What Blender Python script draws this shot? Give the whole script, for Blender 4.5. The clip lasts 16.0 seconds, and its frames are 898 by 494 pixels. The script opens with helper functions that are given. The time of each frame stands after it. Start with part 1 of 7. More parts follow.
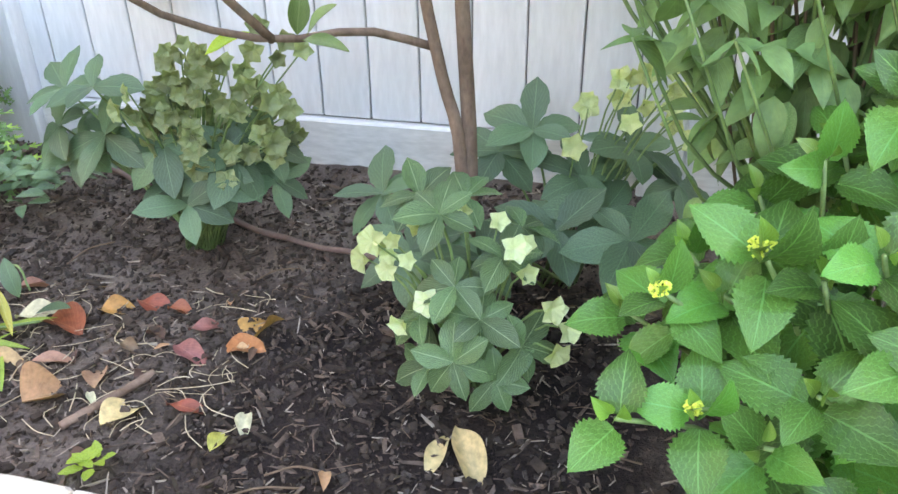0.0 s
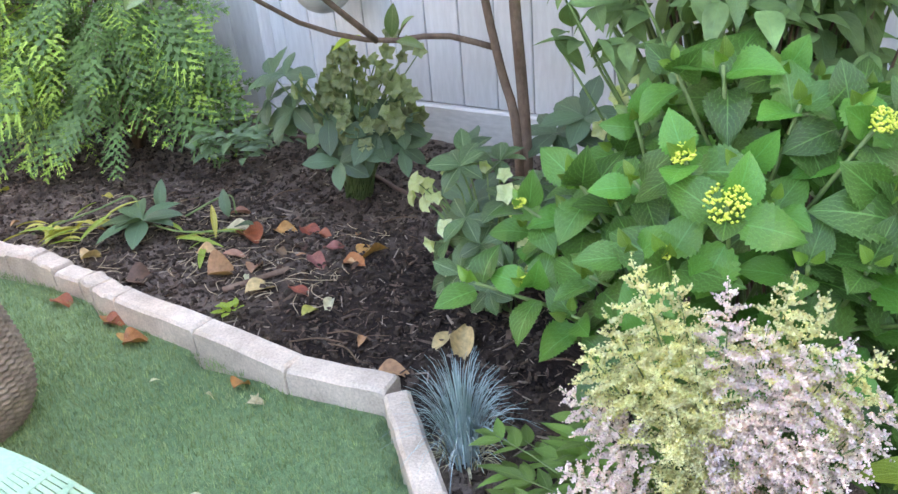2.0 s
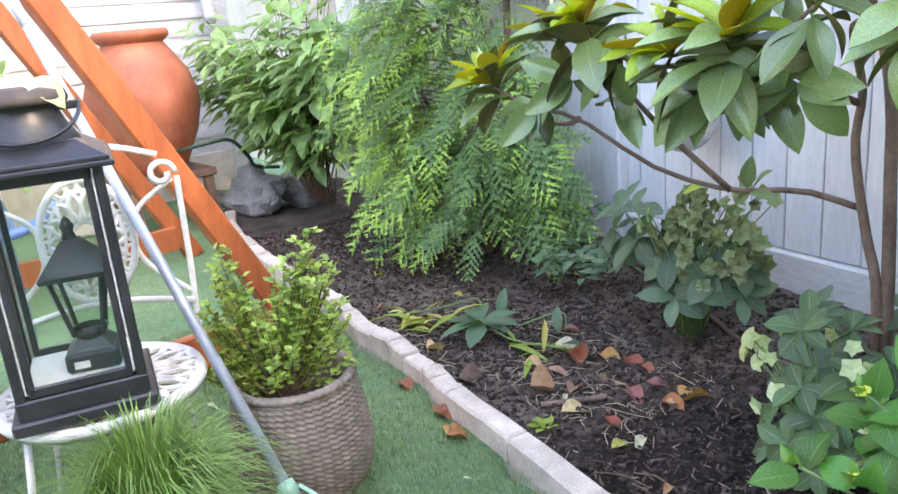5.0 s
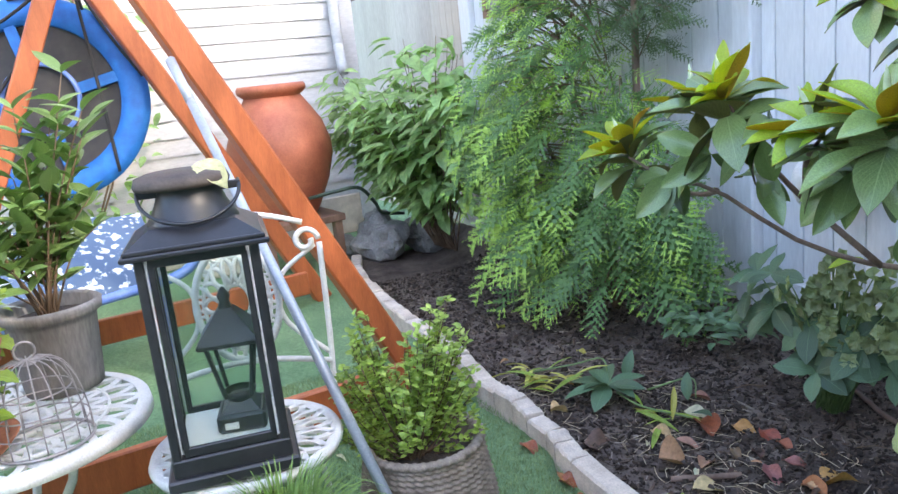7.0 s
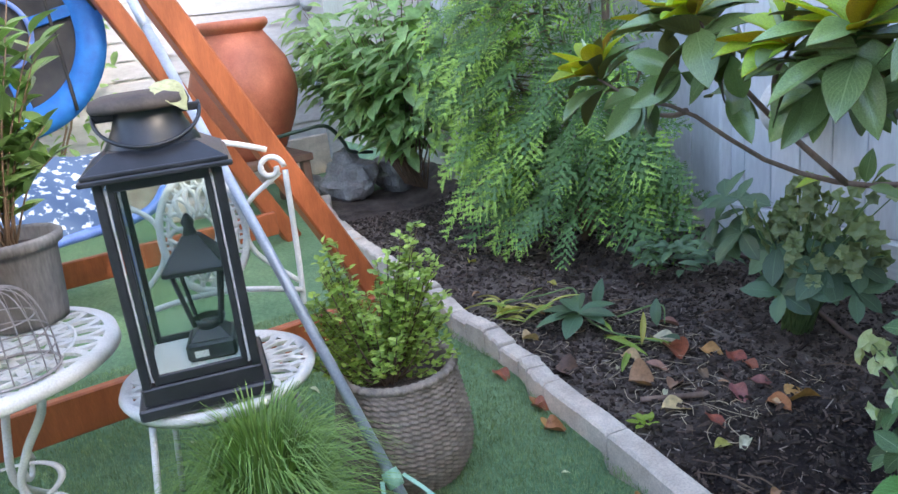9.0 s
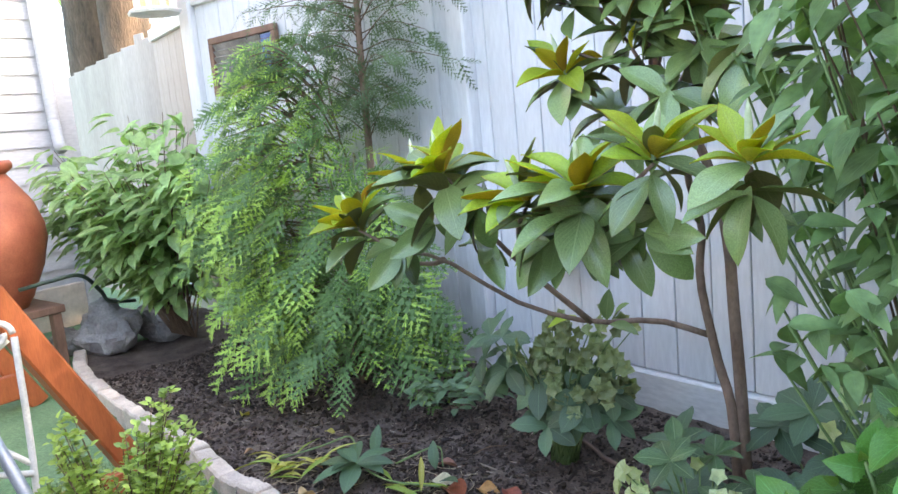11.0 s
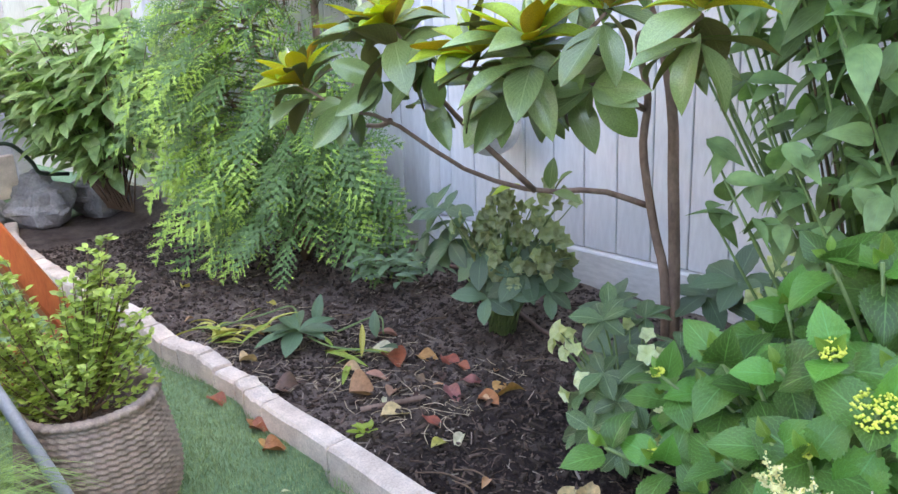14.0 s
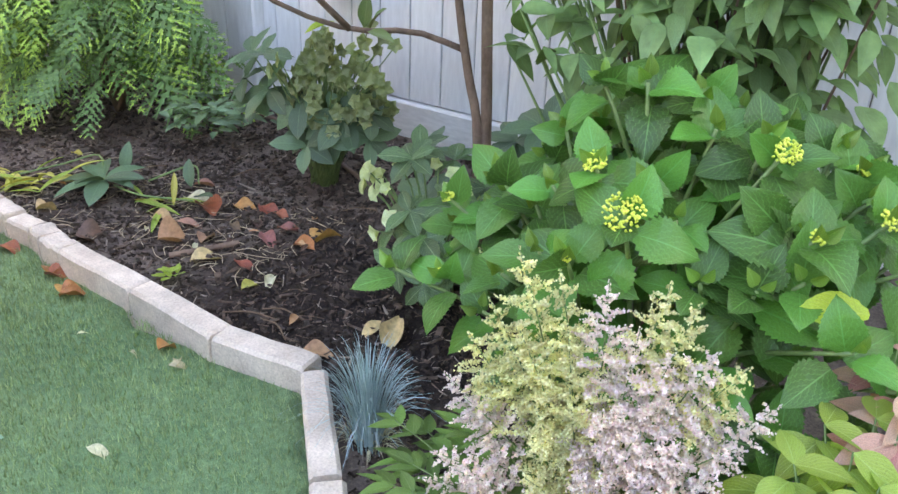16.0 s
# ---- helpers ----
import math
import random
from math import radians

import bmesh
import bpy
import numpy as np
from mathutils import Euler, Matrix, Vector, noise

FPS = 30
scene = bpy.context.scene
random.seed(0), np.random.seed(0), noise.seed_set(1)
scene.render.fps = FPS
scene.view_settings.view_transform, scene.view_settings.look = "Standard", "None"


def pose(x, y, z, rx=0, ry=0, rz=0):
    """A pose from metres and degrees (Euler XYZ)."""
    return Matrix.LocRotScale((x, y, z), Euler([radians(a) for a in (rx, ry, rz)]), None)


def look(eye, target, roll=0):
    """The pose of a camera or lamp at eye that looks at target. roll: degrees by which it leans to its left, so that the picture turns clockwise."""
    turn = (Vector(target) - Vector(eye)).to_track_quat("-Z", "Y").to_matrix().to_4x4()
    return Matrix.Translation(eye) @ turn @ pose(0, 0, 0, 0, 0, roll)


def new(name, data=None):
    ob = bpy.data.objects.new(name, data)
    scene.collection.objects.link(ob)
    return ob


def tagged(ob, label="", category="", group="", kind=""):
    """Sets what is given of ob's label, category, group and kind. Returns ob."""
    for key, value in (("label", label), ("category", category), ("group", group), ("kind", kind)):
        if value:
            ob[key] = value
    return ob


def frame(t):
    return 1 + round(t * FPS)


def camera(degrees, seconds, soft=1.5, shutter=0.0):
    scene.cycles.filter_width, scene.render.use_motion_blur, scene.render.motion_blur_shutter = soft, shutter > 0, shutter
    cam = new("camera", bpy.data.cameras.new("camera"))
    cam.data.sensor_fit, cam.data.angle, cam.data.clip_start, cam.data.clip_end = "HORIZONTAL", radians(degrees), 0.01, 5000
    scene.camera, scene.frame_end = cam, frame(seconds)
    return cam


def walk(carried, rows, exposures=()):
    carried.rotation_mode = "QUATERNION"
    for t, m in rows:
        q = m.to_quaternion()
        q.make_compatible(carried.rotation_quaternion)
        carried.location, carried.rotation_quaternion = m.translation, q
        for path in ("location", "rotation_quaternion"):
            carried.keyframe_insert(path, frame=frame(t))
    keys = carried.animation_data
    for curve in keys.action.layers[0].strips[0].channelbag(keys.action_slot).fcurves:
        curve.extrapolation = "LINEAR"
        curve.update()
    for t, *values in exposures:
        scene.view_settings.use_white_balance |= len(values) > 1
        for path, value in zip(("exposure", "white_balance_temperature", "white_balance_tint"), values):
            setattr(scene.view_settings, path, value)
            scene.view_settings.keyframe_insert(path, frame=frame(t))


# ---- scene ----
cam = camera(60.1, 16.0)
PATH = [
    (0, (0.135, -0.044, 1.061), (0.016, 1.706, 0.1), -0.7),
    (0.5, (0.287, -0.106, 1.067), (-0.006, 1.661, 0.179), -1.2),
    (1, (0.443, -0.275, 1.087), (-0.02, 1.457, 0.2), -2.7),
    (1.5, (0.636, -0.375, 1.117), (-0.018, 1.294, 0.23), -4.3),
    (2, (0.833, -0.466, 1.132), (0.033, 1.135, 0.24), -5.2),
    (2.5, (0.85, -0.495, 1.136), (-0.061, 1.054, 0.259), -5.1),
    (3, (0.862, -0.511, 1.131), (-0.148, 0.988, 0.277), -4.3),
    (3.5, (0.864, -0.514, 1.137), (-0.297, 0.898, 0.326), -4.3),
    (4, (0.864, -0.511, 1.152), (-0.403, 0.844, 0.406), -3.9),
    (4.5, (0.871, -0.495, 1.183), (-0.524, 0.779, 0.527), -4.5),
    (4.7, (0.871, -0.495, 1.204), (-0.58, 0.744, 0.604), -4.7),
    (6.8, (0.875, -0.518, 1.288), (-0.738, 0.553, 0.787), -5.8),
    (7, (0.847, -0.527, 1.334), (-0.839, 0.449, 0.878), -6.0),
    (7.5, (0.8, -0.597, 1.349), (-0.977, 0.247, 0.987), -6.0),
    (8, (0.824, -0.589, 1.331), (-0.975, 0.202, 0.959), -5.9),
    (8.5, (0.84, -0.562, 1.315), (-0.903, 0.297, 0.841), -6.2),
    (9, (0.842, -0.527, 1.273), (-0.781, 0.48, 0.677), -6.6),
    (9.5, (0.854, -0.497, 1.252), (-0.623, 0.67, 0.575), -6.2),
    (10, (0.875, -0.47, 1.236), (-0.505, 0.831, 0.603), -5.6),
    (10.2, (0.869, -0.467, 1.248), (-0.481, 0.891, 0.671), -5.2),
    (12.3, (0.848, -0.447, 1.354), (-0.421, 1.095, 1.239), -5.7),
    (12.5, (0.848, -0.447, 1.345), (-0.426, 1.087, 1.192), -5.5),
    (13, (0.859, -0.472, 1.274), (-0.419, 1.041, 0.997), -4.2),
    (13.5, (0.861, -0.488, 1.227), (-0.381, 1.019, 0.794), -3.7),
    (14, (0.86, -0.482, 1.203), (-0.304, 1.039, 0.628), -2.7),
    (14.5, (0.873, -0.481, 1.16), (-0.19, 1.063, 0.462), -1.4),
    (15, (0.893, -0.47, 1.116), (-0.057, 1.104, 0.33), -0.1),
    (15.5, (0.926, -0.456, 1.092), (0.067, 1.145, 0.255), 1.2),
    (16, (0.969, -0.447, 1.101), (0.185, 1.175, 0.233), 2.1),
]
EXPOSURES = [(0, 4.36, 8300, 15), (1, 4.03, 8100, 17), (2.5, 3.82, 7750, 20), (4, 3.75, 7500, 21), (4.7, 3.75, 7450, 20), (6.8, 3.4, 6800, 16), (7.5, 2.92, 6500, 11), (8, 2.72, 6400, 11), (9, 3.08, 6500, 15), (9.5, 3.38, 6650, 16),
             (10.2, 3.75, 7200, 17), (12.5, 2.75, 7250, 15), (13, 3.1, 7250, 15), (13.5, 3.34, 7500, 20), (14, 3.67, 7500, 22), (15, 3.72, 7800, 20), (16, 3.76, 7900, 18)]
walk(cam, [(t, look(eye, target, roll)) for t, eye, target, roll in PATH], EXPOSURES)

# ---- light ----
world = bpy.data.worlds.new("sky_world")
scene.world = world
world.use_nodes = True
wn = world.node_tree.nodes
wl = world.node_tree.links
sky = wn.new("ShaderNodeTexSky")
sky.sky_type, sky.sun_disc = "NISHITA", False
SUN_EL, SUN_AZ = radians(30), radians(72)   # azimuth clockwise from +y
sky.sun_elevation, sky.sun_rotation = SUN_EL, SUN_AZ
sky.dust_density, sky.ozone_density = 2.0, 1.0
wl.new(sky.outputs[0], wn["Background"].inputs[0])
wn["Background"].inputs[1].default_value = 0.15
sun = new("sun", bpy.data.lights.new("sun", "SUN"))
sun.data.energy, sun.data.angle, sun.data.color = 0.29, radians(0.6), (1.0, 0.93, 0.82)
toward = Vector((math.sin(SUN_AZ) * math.cos(SUN_EL), math.cos(SUN_AZ) * math.cos(SUN_EL), math.sin(SUN_EL)))
sun.matrix_world = look(toward * 30, (0, 0, 0))

# ---- materials ----
def nodes_of(name):
    m = bpy.data.materials.new(name)
    m.use_nodes = True
    nt = m.node_tree
    return m, nt.nodes, nt.links, nt.nodes["Principled BSDF"]


def ramp(nodes, stops):
    r = nodes.new("ShaderNodeValToRGB")
    e = r.color_ramp.elements
    while len(e) < len(stops):
        e.new(0.5)
    for k, (p, c) in zip(e, stops):
        k.position, k.color = p, (*c, 1)
    return r


def mixc(nodes, links, fac, a, b, mode="MIX"):
    n = nodes.new("ShaderNodeMix")
    n.data_type, n.blend_type = "RGBA", mode
    for sock, val in ((0, fac), (6, a), (7, b)):
        if hasattr(val, "default_value"):
            links.new(val, n.inputs[sock])
        elif sock == 0:
            n.inputs[0].default_value = val
        else:
            n.inputs[sock].default_value = (*val, 1)
    return n.outputs[2]


def noise_tex(nodes, links, scale, detail=4.0, rough=0.6, coords="Object", stretch=None, offset=None):
    tc = nodes.new("ShaderNodeTexCoord")
    n = nodes.new("ShaderNodeTexNoise")
    n.inputs["Scale"].default_value, n.inputs["Detail"].default_value, n.inputs["Roughness"].default_value = scale, detail, rough
    mp = nodes.new("ShaderNodeMapping")
    if stretch:
        mp.inputs["Scale"].default_value = stretch
    links.new(tc.outputs[coords], mp.inputs[0])
    if offset is not None:
        links.new(offset, mp.inputs[1])
    links.new(mp.outputs[0], n.inputs["Vector"])
    return n.outputs[0]


def plain(name, dark, light, rough=0.6, scale=30.0, fine=250.0, bump=0.15, dist=0.002, metal=0.0, spec=0.5, stretch=None, blotch=0.5, random_tint=0.0, coords="Object"):
    """Two scales of noise between two colours, with a bump of the finer."""
    m, n, l, b = nodes_of(name)
    big = noise_tex(n, l, scale, 5, 0.6, coords, stretch)
    small = noise_tex(n, l, fine, 3, 0.6, coords, stretch)
    r1 = ramp(n, [(0.3, dark), (0.7, light)])
    l.new(big, r1.inputs[0])
    r2 = ramp(n, [(0.3, (0.72, 0.72, 0.72)), (0.7, (1.12, 1.12, 1.12))])
    l.new(small, r2.inputs[0])
    col = mixc(n, l, blotch, r1.outputs[0], r2.outputs[0], "MULTIPLY")
    if random_tint:
        oi = n.new("ShaderNodeObjectInfo")
        hs = n.new("ShaderNodeHueSaturation")
        mr = n.new("ShaderNodeMapRange")
        mr.inputs[3].default_value, mr.inputs[4].default_value = 1 - random_tint, 1 + random_tint
        l.new(oi.outputs["Random"], mr.inputs[0])
        l.new(mr.outputs[0], hs.inputs["Value"])
        l.new(col, hs.inputs["Color"])
        col = hs.outputs[0]
    l.new(col, b.inputs["Base Color"])
    rr = n.new("ShaderNodeMapRange")
    rr.inputs[3].default_value, rr.inputs[4].default_value = max(0.03, rough - 0.12), min(1, rough + 0.12)
    l.new(big, rr.inputs[0])
    l.new(rr.outputs[0], b.inputs["Roughness"])
    b.inputs["Metallic"].default_value = metal
    b.inputs["Specular IOR Level"].default_value = spec
    if bump:
        bp = n.new("ShaderNodeBump")
        bp.inputs["Strength"].default_value, bp.inputs["Distance"].default_value = bump, dist
        l.new(small, bp.inputs["Height"])
        l.new(bp.outputs[0], b.inputs["Normal"])
    return m


def leafy(name, dark, light, vein=None, rough=0.45, trans=0.25, per="object", hue=0.02, val=0.25, vein_k=26.0, spec=0.4, back=None, mottle=0.35, vein_w=0.5):
    """Leaf: colour varies leaf by leaf, paler midrib and side veins in the leaf's own coordinates, some light passes through."""
    m, n, l, b = nodes_of(name)
    if dark[1] > dark[0] * 1.2 and dark[1] > dark[2] * 1.2:
        dark, light = ((c[0] + 0.2 * c[1], c[1], c[2]) for c in (dark, light))      # leaf greens lean to yellow
    if per == "object":
        rnd = n.new("ShaderNodeObjectInfo").outputs["Random"]
    else:
        rnd = n.new("ShaderNodeNewGeometry").outputs["Random Per Island"]
    r = ramp(n, [(0.0, dark), (1.0, light)])
    l.new(rnd, r.inputs[0])
    spot = noise_tex(n, l, 60 if per == "object" else 25, 3)
    r2 = ramp(n, [(0.3, (1 - mottle,) * 3), (0.7, (1 + mottle * 0.4,) * 3)])
    l.new(spot, r2.inputs[0])
    col = mixc(n, l, 1.0, r.outputs[0], r2.outputs[0], "MULTIPLY")
    if vein is not None:
        uv = n.new("ShaderNodeUVMap")
        sx = n.new("ShaderNodeSeparateXYZ")
        l.new(uv.outputs[0], sx.inputs[0])

        def mth(op, a, c=None):
            k = n.new("ShaderNodeMath")
            k.operation = op
            for i, v in enumerate((a, c)):
                if v is None:
                    continue
                if hasattr(v, "default_value"):
                    l.new(v, k.inputs[i])
                else:
                    k.inputs[i].default_value = v
            return k.outputs[0]
        ax = mth("ABSOLUTE", sx.outputs[0])
        mid = mth("LESS_THAN", ax, 0.035)
        ph = mth("SUBTRACT", mth("MULTIPLY", sx.outputs[1], vein_k), mth("MULTIPLY", ax, vein_k * 0.55))
        side = mth("POWER", mth("ABSOLUTE", mth("COSINE", ph)), 24.0)
        side = mth("MULTIPLY", side, 0.55)
        fac = mth("MULTIPLY", mth("MAXIMUM", mid, side), vein_w)
        col = mixc(n, l, fac, col, vein)
        bp = n.new("ShaderNodeBump")
        bp.inputs["Strength"].default_value, bp.inputs["Distance"].default_value = 0.5, 0.0015
        bp.invert = True
        l.new(fac, bp.inputs["Height"])
        l.new(bp.outputs[0], b.inputs["Normal"])
    hs = n.new("ShaderNodeHueSaturation")
    mh = n.new("ShaderNodeMapRange")
    mh.inputs[3].default_value, mh.inputs[4].default_value = 0.5 - hue, 0.5 + hue
    l.new(rnd, mh.inputs[0])
    l.new(mh.outputs[0], hs.inputs["Hue"])
    l.new(col, hs.inputs["Color"])
    col = hs.outputs[0]
    l.new(col, b.inputs["Base Color"])
    b.inputs["Roughness"].default_value = rough
    b.inputs["Specular IOR Level"].default_value = spec
    tr = n.new("ShaderNodeBsdfTranslucent")
    br = mixc(n, l, 1.0, col, (1.5, 1.6, 0.7), "MULTIPLY")
    l.new(br, tr.inputs[0])
    mx = n.new("ShaderNodeMixShader")
    mx.inputs[0].default_value = trans
    l.new(b.outputs[0], mx.inputs[1])
    l.new(tr.outputs[0], mx.inputs[2])
    l.new(mx.outputs[0], n["Material Output"].inputs[0])
    return m


def glass(name, rough=0.0):
    m, n, l, b = nodes_of(name)
    gl = n.new("ShaderNodeBsdfGlossy")
    gl.inputs["Roughness"].default_value = 0.02
    tp = n.new("ShaderNodeBsdfTransparent")
    tp.inputs[0].default_value = (0.93, 0.96, 0.95, 1)
    lw = n.new("ShaderNodeLayerWeight")
    lw.inputs[0].default_value = 0.15
    fr = n.new("ShaderNodeMath")
    fr.operation = "MULTIPLY_ADD"
    fr.inputs[1].default_value, fr.inputs[2].default_value = 0.4, 0.03
    l.new(lw.outputs["Facing"], fr.inputs[0])
    mx = n.new("ShaderNodeMixShader")
    l.new(fr.outputs[0], mx.inputs[0])
    l.new(tp.outputs[0], mx.inputs[1])
    l.new(gl.outputs[0], mx.inputs[2])
    l.new(mx.outputs[0], n["Material Output"].inputs[0])
    return m


M_FENCE = plain("white_vinyl", (0.59, 0.605, 0.625), (0.69, 0.695, 0.70), 0.42, 3, 60, 0.08, 0.001, stretch=(1, 1, 0.2), blotch=0.35, random_tint=0.04)
M_RAIL = plain("white_rail", (0.50, 0.50, 0.49), (0.68, 0.675, 0.66), 0.5, 5, 80, 0.15, 0.002, stretch=(0.15, 1, 1))
M_LATTICE = plain("lattice_vinyl", (0.66, 0.67, 0.67), (0.78, 0.78, 0.77), 0.5, 4, 60, 0.05)
# white paint held to mid grey: the wall's shade is in this colour
M_SIDING = plain("shade_grey_clapboard", (0.43, 0.43, 0.43), (0.54, 0.54, 0.54), 0.5, 4, 70, 0.12, 0.002, stretch=(0.3, 0.3, 1))
M_SHUTTER = plain("dark_shutter_paint", (0.02, 0.022, 0.03), (0.05, 0.05, 0.06), 0.5, 8, 90, 0.1)
M_OLDFENCE = plain("aged_beige_fence", (0.34, 0.28, 0.235), (0.46, 0.395, 0.34), 0.6, 4, 70, 0.2, stretch=(1, 1, 0.2))
M_STONE = plain("cast_stone_kerb", (0.46, 0.38, 0.31), (0.74, 0.64, 0.54), 0.85, 9, 160, 0.7, 0.004, random_tint=0.08, blotch=0.8)
M_ROCK = plain("grey_rock", (0.19, 0.185, 0.18), (0.40, 0.385, 0.37), 0.85, 7, 60, 0.8, 0.01, blotch=0.8)
M_SOIL = plain("dark_soil", (0.026, 0.019, 0.016), (0.125, 0.088, 0.07), 0.9, 4.5, 150, 1.0, 0.012, blotch=0.9)
def patched_soil():
    """Crumbly soil with a darker patch of irregular outline around (0.0, 1.2)."""
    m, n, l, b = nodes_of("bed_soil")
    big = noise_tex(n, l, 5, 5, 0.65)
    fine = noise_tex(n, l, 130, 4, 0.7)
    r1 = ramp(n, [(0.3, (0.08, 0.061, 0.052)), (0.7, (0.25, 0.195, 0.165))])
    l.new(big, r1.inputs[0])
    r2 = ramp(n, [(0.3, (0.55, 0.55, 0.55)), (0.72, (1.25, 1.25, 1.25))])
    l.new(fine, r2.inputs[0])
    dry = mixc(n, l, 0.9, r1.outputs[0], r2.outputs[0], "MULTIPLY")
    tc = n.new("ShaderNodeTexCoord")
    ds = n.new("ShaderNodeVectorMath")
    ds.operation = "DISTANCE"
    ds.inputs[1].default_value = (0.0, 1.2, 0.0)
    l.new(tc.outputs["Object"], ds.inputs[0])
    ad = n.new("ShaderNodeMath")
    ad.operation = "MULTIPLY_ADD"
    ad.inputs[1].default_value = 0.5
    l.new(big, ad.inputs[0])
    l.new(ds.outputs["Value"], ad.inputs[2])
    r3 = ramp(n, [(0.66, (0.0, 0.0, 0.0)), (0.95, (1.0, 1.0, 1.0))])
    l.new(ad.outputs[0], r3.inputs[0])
    darkened = mixc(n, l, 1.0, dry, (0.22, 0.2, 0.21), "MULTIPLY")
    l.new(mixc(n, l, r3.outputs[0], darkened, dry), b.inputs["Base Color"])
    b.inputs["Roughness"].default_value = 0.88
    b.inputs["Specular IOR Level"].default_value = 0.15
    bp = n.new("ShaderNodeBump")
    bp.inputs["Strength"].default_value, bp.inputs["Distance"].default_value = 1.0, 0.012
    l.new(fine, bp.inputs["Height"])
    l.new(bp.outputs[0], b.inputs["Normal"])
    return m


M_BED = patched_soil()
M_ORANGE = plain("orange_stained_wood", (0.30, 0.075, 0.024), (0.45, 0.125, 0.04), 0.5, 5, 60, 0.25, 0.002, stretch=(4, 4, 0.6), blotch=0.6)
M_TERRA = plain("terracotta", (0.36, 0.125, 0.06), (0.55, 0.22, 0.115), 0.75, 9, 150, 0.2, blotch=0.6)
M_URN = plain("terracotta_urn", (0.32, 0.085, 0.045), (0.46, 0.15, 0.08), 0.6, 6, 90, 0.2, blotch=0.6)
M_WHITE = plain("white_painted_iron", (0.62, 0.61, 0.58), (0.80, 0.79, 0.77), 0.45, 12, 200, 0.2, blotch=0.6)
M_BLACK = plain("black_painted_metal", (0.012, 0.013, 0.016), (0.035, 0.036, 0.042), 0.38, 12, 200, 0.1, blotch=0.5)
M_WORNWHITE = plain("worn_white_edge", (0.35, 0.35, 0.36), (0.72, 0.72, 0.73), 0.6, 40, 200, 0.2, blotch=0.8)
M_CREAM = plain("cream_painted_wood", (0.60, 0.60, 0.56), (0.72, 0.72, 0.68), 0.5, 10, 90, 0.1)
M_ROPEPOT = plain("taupe_resin_rope", (0.16, 0.125, 0.10), (0.34, 0.28, 0.235), 0.75, 25, 220, 0.5, 0.002, blotch=0.8)
M_GREYPOT = plain("weathered_grey_pot", (0.14, 0.125, 0.11), (0.34, 0.31, 0.28), 0.85, 9, 120, 0.4, 0.003, stretch=(1, 1, 0.25), blotch=0.8)
M_MINT = plain("mint_green_plastic", (0.27, 0.50, 0.36), (0.36, 0.60, 0.44), 0.4, 15, 150, 0.08)
M_POLE = plain("grey_blue_pole", (0.30, 0.35, 0.42), (0.42, 0.47, 0.55), 0.4, 14, 150, 0.1, metal=0.3)
M_BLUE = plain("blue_swing_fabric", (0.006, 0.10, 0.36), (0.014, 0.17, 0.52), 0.6, 14, 300, 0.35, 0.002)
M_MESH = plain("black_woven_mesh", (0.02, 0.02, 0.022), (0.06, 0.055, 0.05), 0.8, 9, 300, 0.4)
M_ROPE = plain("black_rope", (0.015, 0.014, 0.013), (0.04, 0.036, 0.032), 0.8, 40, 300, 0.3)
M_TUBEBLUE = plain("blue_frame_tube", (0.09, 0.16, 0.45), (0.15, 0.25, 0.58), 0.35, 10, 120, 0.05)
M_CAGE = plain("grey_wire", (0.28, 0.25, 0.24), (0.44, 0.40, 0.39), 0.5, 30, 200, 0.2, metal=0.3)
M_BARK = plain("grey_brown_bark", (0.15, 0.092, 0.064), (0.30, 0.20, 0.15), 0.85, 18, 140, 0.7, 0.004, stretch=(1, 1, 0.4), blotch=0.8)
M_BIGBARK = plain("old_tree_bark", (0.05, 0.035, 0.026), (0.17, 0.115, 0.08), 0.9, 5, 40, 1.0, 0.03, stretch=(1, 1, 0.25), blotch=0.9)
M_TWIG = plain("brown_twig", (0.10, 0.06, 0.035), (0.2, 0.13, 0.08), 0.8, 30, 200, 0.4, stretch=(1, 1, 0.3))
M_HOSE = plain("dull_brown_drip_pipe", (0.11, 0.065, 0.05), (0.19, 0.12, 0.095), 0.6, 20, 150, 0.2)
M_STEM = plain("green_stem", (0.10, 0.17, 0.05), (0.20, 0.30, 0.10), 0.5, 30, 200, 0.1)
M_GLASS = glass("lantern_glass")
M_FEEDER = plain("yellowed_plastic", (0.55, 0.45, 0.2), (0.7, 0.62, 0.36), 0.4, 14, 120, 0.05)
M_WOODSTAND = plain("weathered_stand_wood", (0.16, 0.09, 0.06), (0.27, 0.16, 0.11), 0.8, 14, 120, 0.4, stretch=(1, 1, 0.3))


